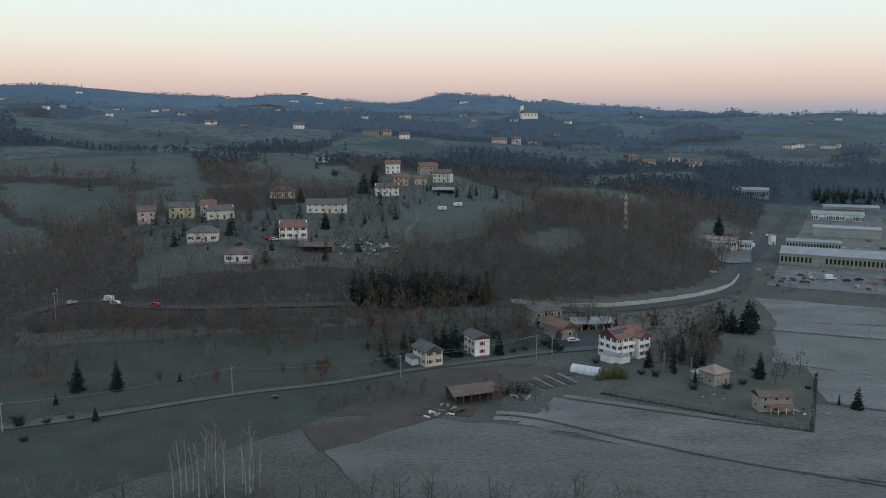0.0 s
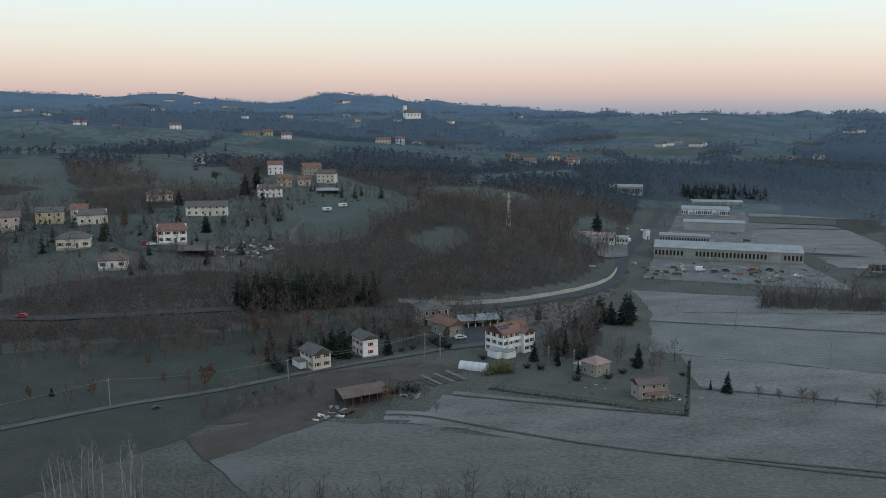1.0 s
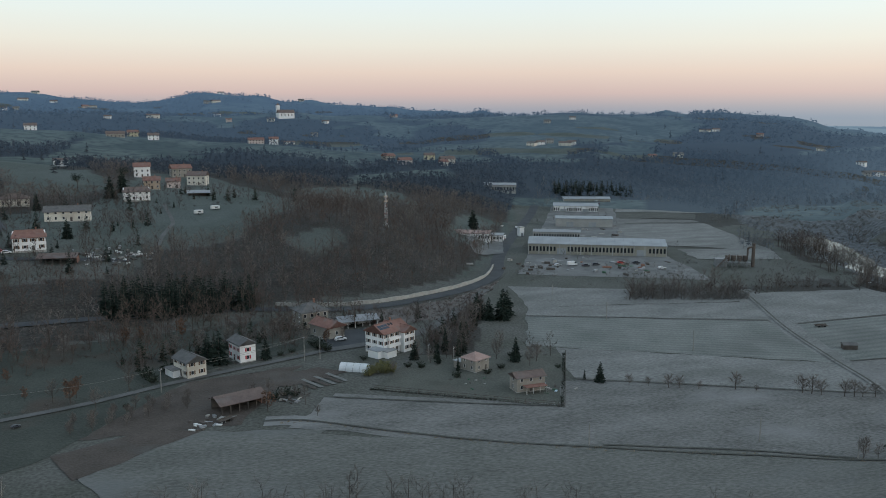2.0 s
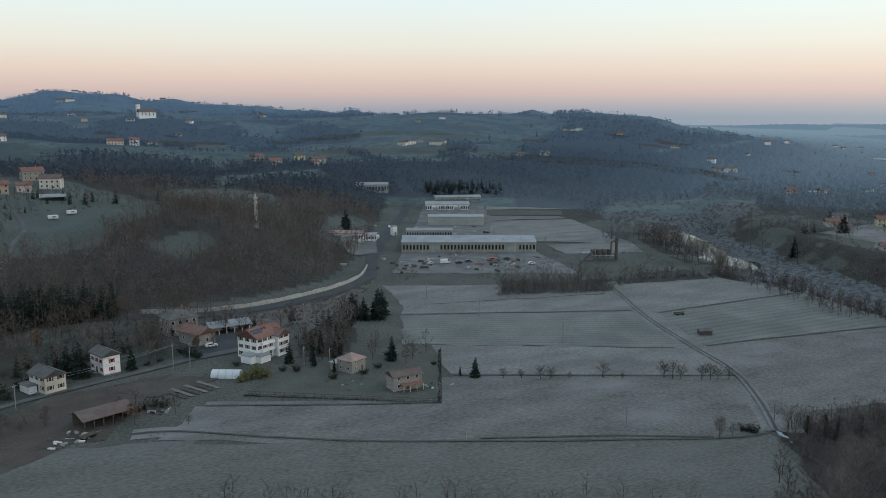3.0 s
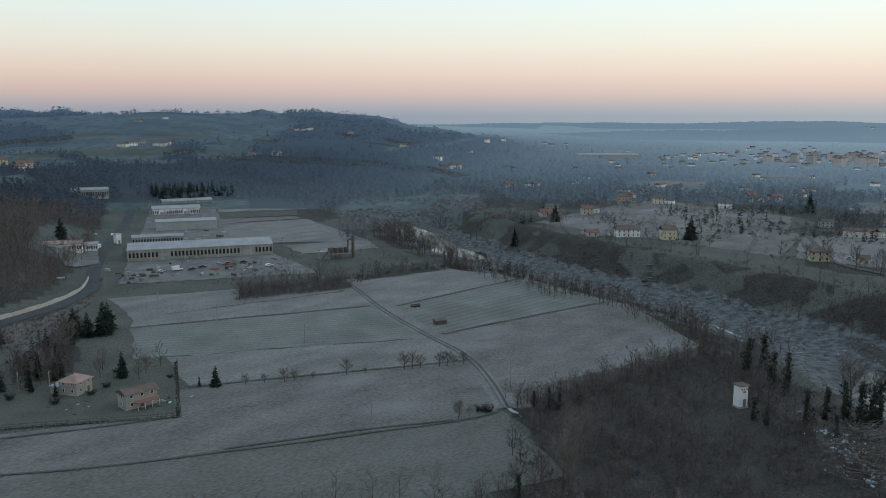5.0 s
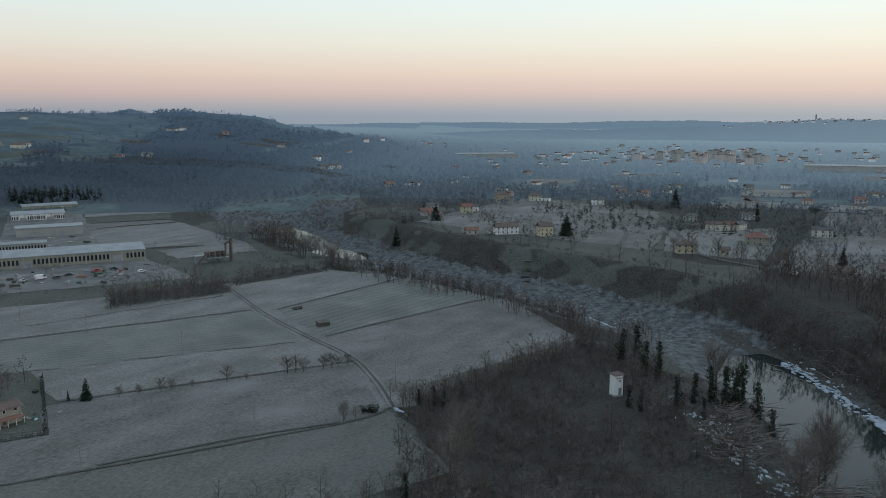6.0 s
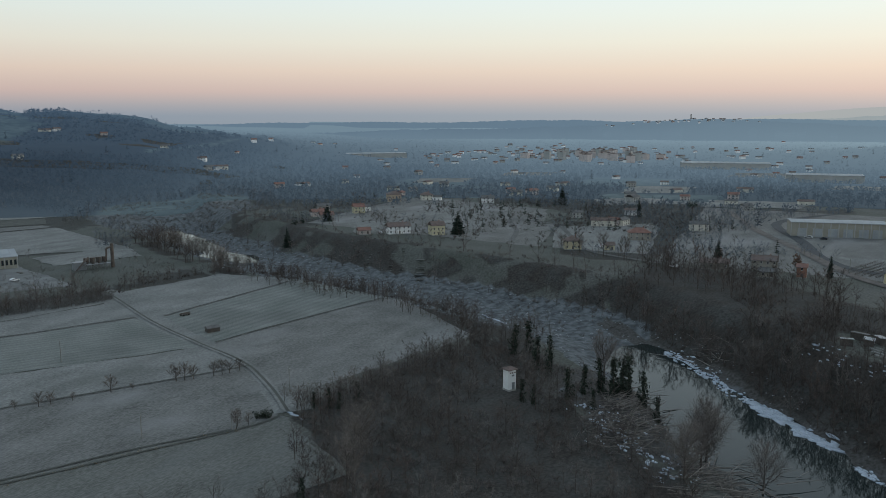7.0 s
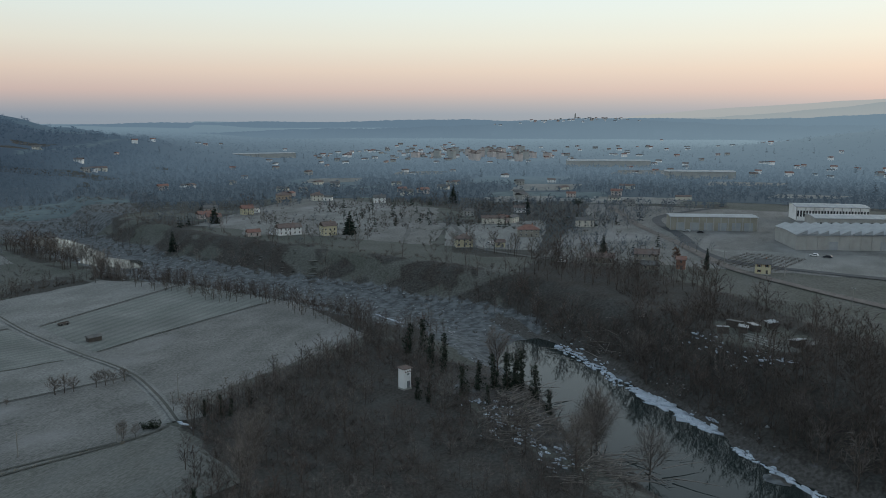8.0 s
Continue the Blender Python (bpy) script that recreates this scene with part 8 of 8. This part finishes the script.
icy_shelf([(286, 78), (272, 64), (256, 50), (244, 39)], 3.0, 190, 1, "broken bluish ice and snow along the water's edge", (0.3, 1.1))
icy_shelf([(246, 41), (236, 31), (228, 23), (222, 17)], 2.2, 240, 2, "bluish white frozen snow shelf beside the water", (0.6, 1.8))
icy_shelf([(212, 11), (202, 2), (190, -9)], 1.6, 90, 3, "thin white ice along the dark water's edge", (0.3, 1.0))
icy_shelf([(163.5, 147), (162, 143), (160.5, 139)], 0.6, 14, 5, "icy puddles at the end of the field track", (0.2, 0.7))
icy_shelf([(300, 160), (290, 148), (282, 140)], 1.0, 40, 6, "frozen pools among the river gravel", (0.3, 0.9))
icy_shelf([(177, 40), (186, 56), (197, 68), (210, 80)], 6.0, 120, 7, "patches of old snow between the driftwood", (0.2, 0.9))
icy_shelf([(272, 30), (262, 22), (250, 10), (246, -2)], 5.0, 60, 8, "patches of old snow below the garden sheds", (0.2, 0.9))


def stones(n, seed, area, size, ok):
    r = np.random.RandomState(seed)
    b = Build(seed)
    x, y = r.uniform(area[0], area[2], n), r.uniform(area[1], area[3], n)
    k = ok(x, y)
    x, y = x[k], y[k]
    z = ground_height(x, y)
    base = unit(np.array([(1, 0, 0), (0, 1, 0), (-1, 0, 0), (0, -1, 0), (0, 0, 1), (0, 0, -1)], float))
    fs = np.array([(0, 1, 4), (1, 2, 4), (2, 3, 4), (3, 0, 4), (1, 0, 5), (2, 1, 5), (3, 2, 5), (0, 3, 5)])
    for a, c, h in zip(x, y, z):
        s = r.uniform(*size) * (0.6 + r.rand() ** 3)
        b.add(base * (s * r.uniform(0.7, 1.3), s * r.uniform(0.7, 1.3), s * 0.55) + r.normal(0, 0.1 * s, (6, 3)) + (a, c, h + 0.1 * s), fs, 0)
    v, f, m = b.done()
    return new("river_stones", raw_mesh("river_stones", v, f, [M["boulder"]]))


tagged(stones(5200, 51, (180, 0, 380, 430), (0.15, 0.6), lambda x, y: (np.abs(to_line(x, y, RIVER)[0]) < 32) & (ground_height(x, y) > -3.9) & (ground_height(x, y) < 0)), "grey frosted stones covering the dry river bed", "stones", kind="stuff")


def driftwood(x, y, spread, n, seed, turn=0):
    """A tangle of fallen trunks and branches."""
    r = np.random.RandomState(seed)
    b = Build(seed)
    for k in range(n):
        px, py = x + r.normal(0, spread), y + r.normal(0, spread * 0.7)
        a = radians(turn) + r.normal(0, 0.7)
        ln = r.uniform(1.5, 7) if k % 4 else r.uniform(6, 12)
        z = h_at(px, py) + r.uniform(0.05, 1.5)
        d = np.array([math.cos(a), math.sin(a), r.normal(0, 0.1)])
        p = np.array([px, py, z])
        b.add(*tube([p, p + d * ln * 0.5 + (0, 0, 0.2 * r.rand()), p + d * ln], [0.16, 0.12, 0.04] if k % 4 == 0 else [0.08, 0.06, 0.02], 4), 0)
    v, f, m = b.done()
    return tagged(new("driftwood", raw_mesh("driftwood", v, f, [M["debris"]])), "tangle of grey fallen trunks and driftwood", "driftwood", kind="stuff")


driftwood(217, 70, 6.0, 200, 61, -25)
driftwood(197, 63, 7.0, 170, 62, -40)
driftwood(181, 38, 7.0, 210, 63, -60)
driftwood(276, 62, 7.0, 60, 64, 40)
p = scatter((168, 16, 246, 104), 2.4, lambda x, y: inside(x, y, [(170, 22), (184, 54), (204, 78), (216, 96), (240, 98), (240, 78), (218, 50), (196, 22)]) & (fbm(x, y, 10, 2, 81) > -0.05) & (ground_height(x, y) > -3.6), 33)
plant_many("shore_brush", [bush(430 + k, 2.2, 1.5, 16, 0.06) for k in range(4)], p, 0.45 + 0.6 * rr.rand(len(p)), [M["debris"], M["twig"]], "dead brush and reeds on the snowy river shore", "scrub", seed=34)


# ---- bare marl ledges in the river cliff ----
def cliff_ledges(x, y, turn, rows, w, seed):
    e = tagged(new("cliff_face"), "pale banded marl laid bare in the river cliff", "cliff", kind="structure")
    r = np.random.RandomState(seed)
    for k in range(rows):
        bm = boxes((0, 0, 0, w * (0.35 + 0.5 * r.rand()), 0.65, 0.22), bevel=0.06)
        for v in bm.verts:
            v.co += Vector(r.normal(0, 0.22, 3) * (1.6, 1, 0.5))
        o = part("ledge", bm, M["cliff"], e)
        dx = 1.7 * k
        o.matrix_local = pose(x + dx + r.normal(0, 0.4), y + 0.5 * dx + r.normal(0, 0.4), h_at(x + dx, y + 0.5 * dx) - 0.14, 0, r.normal(0, 3), turn + r.normal(0, 7))


cliff_ledges(343, 251, -56, 10, 5, 71)
cliff_ledges(345, 237, -56, 9, 3, 72)
cliff_ledges(346, 231, -57, 9, 2.6, 73)
cliff_ledges(339, 214, -60, 9, 12, 74)

# ---- the far terrace: fields, railway, sheds ----
drape("field", [(430, 250), (515, 330), (560, 300), (440, 232)], M["field_pale"], 20, 20, 0.15, "pale frosted field above the river cliff", 1.5, 51)
drape("field", [(384, 290), (432, 322), (440, 300), (392, 270)], M["field_pale"], 14, 14, 0.16, "pale frosted garden by the farmhouse", 1.5, 52)
drape("field", [(400, 215), (460, 245), (480, 205), (408, 180)], M["field_grey"], 14, 14, 0.17, "frosted vegetable plots on the terrace", 1.5, 53)
drape("field", [(395, 170), (470, 200), (520, 150), (400, 120)], M["field_pale"], 20, 20, 0.15, "frosted gardens round the yellow villa", 1.5, 54)
drape("field", [(470, 120), (500, 90), (500, 20), (430, 70)], M["field_grey"], 20, 20, 0.15, "frosted open lot before the hall", 1.5, 55)
drape("field", [(400, 10), (440, 40), (450, -40), (390, -50)], M["field_pale"], 20, 20, 0.15, "pale frosted strip along the railway", 1.5, 56)
drape("field", [(640, 240), (720, 260), (760, 160), (660, 150)], M["field_pale"], 14, 14, 0.2, "pale frosted meadow across the valley", 2, 57)
drape("field", [(820, 330), (960, 360), (1000, 250), (850, 240)], M["field_pale"], 14, 14, 0.4, "pale frosted meadow across the valley", 3, 58)
drape("field", [(700, 480), (820, 540), (860, 470), (740, 420)], M["field_pale"], 14, 14, 0.4, "pale frosted meadow across the valley", 3, 59)
for k, f in enumerate(FAR_FIELDS):
    drape("field", polar_field(*f), M["field_pale"], 12, 12, 0.55 + max(0.0012 * (f[3] - 700), 0), "pale frosted meadow across the valley", 3, 90 + k)
RAIL = [(620, 130), (520, 92), (456, 60), (390, 27), (357, -3), (331, -32), (300, -75)]
ribbon("railway", RAIL, 5.5, M["ballast"], 0.35, "railway track bed of brown ballast", "railway", 5)
for sh in (-0.75, 0.75):
    ribbon("rail", RAIL, 0.16, M["rail"], 0.5, "rusty steel rail", "railway", 2, sh)
ribbon("road", [(640, 60), (560, 86), (480, 60), (430, 44), (402, 20), (388, -40)], 6.0, M["asphalt"], 0.3, "asphalt road beside the terrace hall", across=3)
ribbon("lane", [(398, 196), (440, 212), (490, 240), (480, 205), (440, 178), (396, 150), (378, 108)], 3.0, M["lane"], 0.3, "curving gravel lane on the terrace", across=3)


def garden_shed(x, y, turn, w, d, h, roof):
    e = empty("garden_shed", pose(x, y, h_at(x, y), 0, 0, turn), "ramshackle garden shed with frosted sheet roof", "shed", "garden sheds")
    part("wall", boxes((0, 0, -0.5, w, d, h + 0.5)), M["timber"], e)
    o = part("roof", boxes((0, 0, 0, w + 0.6, d + 0.6, 0.12)), M[roof], e)
    o.matrix_local = pose(0, 0, h, 7, 0, 0)
    part("door", boxes((0.2, -d / 2 - 0.03, 0, 0.9, 0.06, 1.8)), M["pole_wood"], e)


for k, (x, y) in enumerate(((275, 14), (279, 11), (281, 17), (272, 20), (265, -2), (262, -6), (285, 6))):
    garden_shed(x, y, k * 35, 3.2 + (k % 3) * 0.8, 2.6, 2.1, ("sheet", "sheet_grey", "tile_grey")[k % 3])
for k in range(9):
    drape("garden_bed", [(256 + k * 1.7, 2 + k * 0.5), (257.2 + k * 1.7, 1.4 + k * 0.5), (264 + k * 1.7, 11 + k * 0.5), (262.8 + k * 1.7, 11.6 + k * 0.5)], M["field_pale" if k % 2 else "furrow"], 3, 10, 0.2, "frosted row of a kitchen garden bed", 0.2, 60 + k)
for k in range(6):
    drape("garden_bed", [(30 + k * 2.0, 236 + k * 1.0), (31.2 + k * 2.0, 236.6 + k * 1.0), (26.5 + k * 2.0, 246 + k * 1.0), (25.3 + k * 2.0, 245.4 + k * 1.0)], M["field_pale" if k % 2 else "soil"], 3, 10, 0.24, "frosted row of a kitchen garden bed", 0.2, 80 + k)


# ---- houses far off ----
def far_house(wall, roof, w, d, h, label, group, windows=True):
    e = empty("house", Matrix.Translation((0, 0, -500)), label, "house", group)
    part("wall", wall_bm(w, d, h, d * 0.2, "gable", 3), M[wall], e)
    part("roof", roof_bm(w, d, h + 0.02, d * 0.2, "gable", 0.7), M[roof], e)
    for s in range(max(int(h / 3), 1) if windows else 0):
        for k in range(3):
            part("window", boxes((-w / 3 + k * w / 3, -d / 2 - 0.02, 1.0 + 2.9 * s, 1.2, 0.1, 1.4)), M["glass"], e)
    return e


FAR_KINDS = [far_house(w, r, a, b, h, f"distant {n} house with {q} roof among trees", "distant houses") for w, r, a, b, h, n, q in
             (("white", "tile_brown", 13, 9, 6.2, "white", "brown"), ("cream", "tile_grey", 15, 10, 6.2, "cream", "grey"), ("pink", "tile_red", 12, 9, 6.5, "pink", "red"), ("white", "tile_grey", 16, 9, 5.0, "long white", "grey"), ("cream", "tile_brown", 20, 9, 5.5, "long cream farm", "tiled"), ("panel_grey", "tile_grey", 12, 10, 6.5, "pale grey", "grey"))]
FAR_PLAIN = [far_house(w, r, a, b, h, f"distant {n} town house with {q} roof", "distant town houses", False) for w, r, a, b, h, n, q in
             (("white", "tile_brown", 13, 9, 6.2, "white", "brown"), ("panel_grey", "tile_brown", 14, 10, 8.5, "tall pale grey", "brown"), ("pink", "tile_red", 12, 9, 6.5, "pink", "red"), ("white", "tile_grey", 15, 9, 6.0, "long white", "grey"), ("white", "tile_red", 12, 10, 9.0, "tall white", "red"))]
HILL_SPOTS = [(-523, 1109), (-517, 1144), (-627, 1629), (-432, 1263), (-418, 1270), (-377, 1211), (-341, 1729), (-320, 1735), (-336, 1899), (-277, 1887), (-212, 1835), (-198, 1840), (-100, 693), (26, 1867), (44, 1872), (41, 1683), (48, 1285), (109, 1284),
              (188, 1263), (159, 1176), (114, 1087), (-764, 1774), (-265, 1120), (383, 925), (395, 927), (409, 932), (420, 912), (430, 915), (498, 845), (530, 843), (541, 1150), (492, 1132), (677, 1012), (690, 1006), (731, 965), (733, 850), (709, 758), (686, 724), (715, 733), (700, 728), (-500, 1960), (-330, 2010), (60, 2030), (240, 1990), (-60, 1330), (-120, 1290), (330, 1420), (-620, 1180), (-460, 1160)]
for k, (x, y) in enumerate(HILL_SPOTS):
    plant(FAR_KINDS[(k * 5) % 6 if k % 3 else 0], x, y, 0.72 if y < 1300 else 0.95, (k * 47) % 60 - 30 - math.degrees(math.atan2(x, y)))


def church(x, y):
    e = empty("church", pose(x, y, h_at(x, y), 0, 0, 10), "white hill church with a square bell tower", "church")
    part("nave", wall_bm(24, 12, 9, 4, "gable", 3), M["white"], e)
    part("roof", roof_bm(24, 12, 9.02, 4, "gable", 0.8), M["tile_brown"], e)
    tw = part("bell_tower", boxes((-10, 7, -2, 5, 5, 22)), M["white"], e)
    bm = bmesh.new()
    bmesh.ops.create_cone(bm, cap_ends=True, segments=4, radius1=4.0, radius2=0.2, depth=3.5, matrix=Matrix.Translation((-10, 7, 21.7)) @ Matrix.Rotation(radians(45), 4, "Z"))
    part("tower_roof", bm, M["tile_brown"], tw)
    for k in range(4):
        part("window", boxes((-8 + k * 5.3, -6.05, 4, 1.2, 0.12, 3)), M["glass"], e)


church(133, 1300)


def block(w, d, storeys, wall, label):
    e = empty("apartment_block", Matrix.Translation((0, 0, -500)), label, "apartment block", "town blocks")
    h = storeys * 3.0
    part("wall", boxes((0, 0, -2, w, d, h + 2)), M[wall], e)
    part("roof", boxes((0, 0, h, w + 1, d + 1, 0.5), (w * 0.2, 0, h + 0.5, 4, 3, 2)), M["tile_brown"], e)
    for s in range(storeys):
        part("window_row", boxes((0, -d / 2 - 0.05, 1.0 + 3 * s, w * 0.84, 0.12, 1.3)), M["glass"], e)
        part("balcony", boxes((0, -d / 2 - 0.6, 3 * s - 0.1, w * 0.5, 1.2, 1.0)), M["panel_grey"], e)
    return e


BLOCKS = [block(17, 12, 6, "pink", "distant pinkish apartment block in the town"), block(15, 13, 7, "panel_grey", "distant pale grey apartment block in the town"), block(20, 12, 5, "pink", "distant pink apartment block in the town")]
rt = np.random.RandomState(91)
for k in range(34):
    q, w = radians(70.5 + rt.normal(0, 2.6)), 1480 + rt.normal(0, 80)
    x, y = w * math.sin(q), w * math.cos(q)
    plant(BLOCKS[k % 3], x, y, 0.72, 70 + rt.normal(0, 14))
SUBURBS = [(1480, 560, 220, 60), (1560, 760, 130, 36), (1400, 640, 110, 30), (1250, 640, 160, 22), (930, 800, 110, 7), (760, 560, 70, 2), (800, 420, 60, 2), (850, 250, 60, 2), (1150, 150, 130, 7), (1280, 60, 120, 18), (1190, -40, 90, 12), (452, 362, 18, 3), (640, 420, 50, 5), (640, 250, 50, 4), (720, 330, 70, 6), (900, 520, 90, 6), (700, 150, 50, 4), (560, 190, 26, 3), (470, 175, 22, 3), (1700, 260, 200, 20)]
for sx, sy, spread, n in SUBURBS:
    for k in range(n):
        x, y = sx + rt.normal(0, spread), sy + rt.normal(0, spread)
        if to_line(np.array([x]), np.array([y]), FOOT)[0][0] > -8 or abs(to_line(np.array([x]), np.array([y]), RIVER)[0][0]) < 60:
            continue
        kind = FAR_KINDS[rt.randint(6)] if math.hypot(x, y) < 1000 else FAR_PLAIN[rt.randint(5)]
        plant(kind, x, y, (0.56 if math.hypot(x, y) < 1000 else 0.50) + 0.2 * rt.rand(), 20 + rt.normal(0, 25) - math.degrees(math.atan2(x, y)))


def hill_town(az, d):
    """Houses and a bell tower strung along the crest of the far ridge."""
    r = np.random.RandomState(95)
    for k in range(40):
        a = az + r.normal(0, 2.0)
        w = d - 4 - (abs(r.normal(0, 45)) if k % 3 else 0)
        z = np.interp(a, *RIDGE_TOPS[d]) * (1 - 0.28 * (d - w) / 130) - 1.5
        plant(FAR_PLAIN[r.randint(5)], w * math.sin(radians(a)), w * math.cos(radians(a)), 0.5 + 0.3 * r.rand(), r.rand() * 90 - a, z)
    x, y = (d - 3) * math.sin(radians(az)), (d - 3) * math.cos(radians(az))
    e = empty("bell_tower", pose(x, y, np.interp(az, *RIDGE_TOPS[d]) - 1, 0, 0, -az), "slim grey bell tower on the hill town's crest", "tower")
    part("shaft", boxes((0, 0, 0, 4, 4, 15), (0, 0, 15, 4.8, 4.8, 0.6)), M["ochre"], e)
    bm = bmesh.new()
    bmesh.ops.create_cone(bm, cap_ends=True, segments=4, radius1=3.2, radius2=0.1, depth=3, matrix=Matrix.Translation((0, 0, 17.1)) @ Matrix.Rotation(radians(45), 4, "Z"))
    part("roof", bm, M["tile_brown"], e)


hill_town(75.6, 2950)
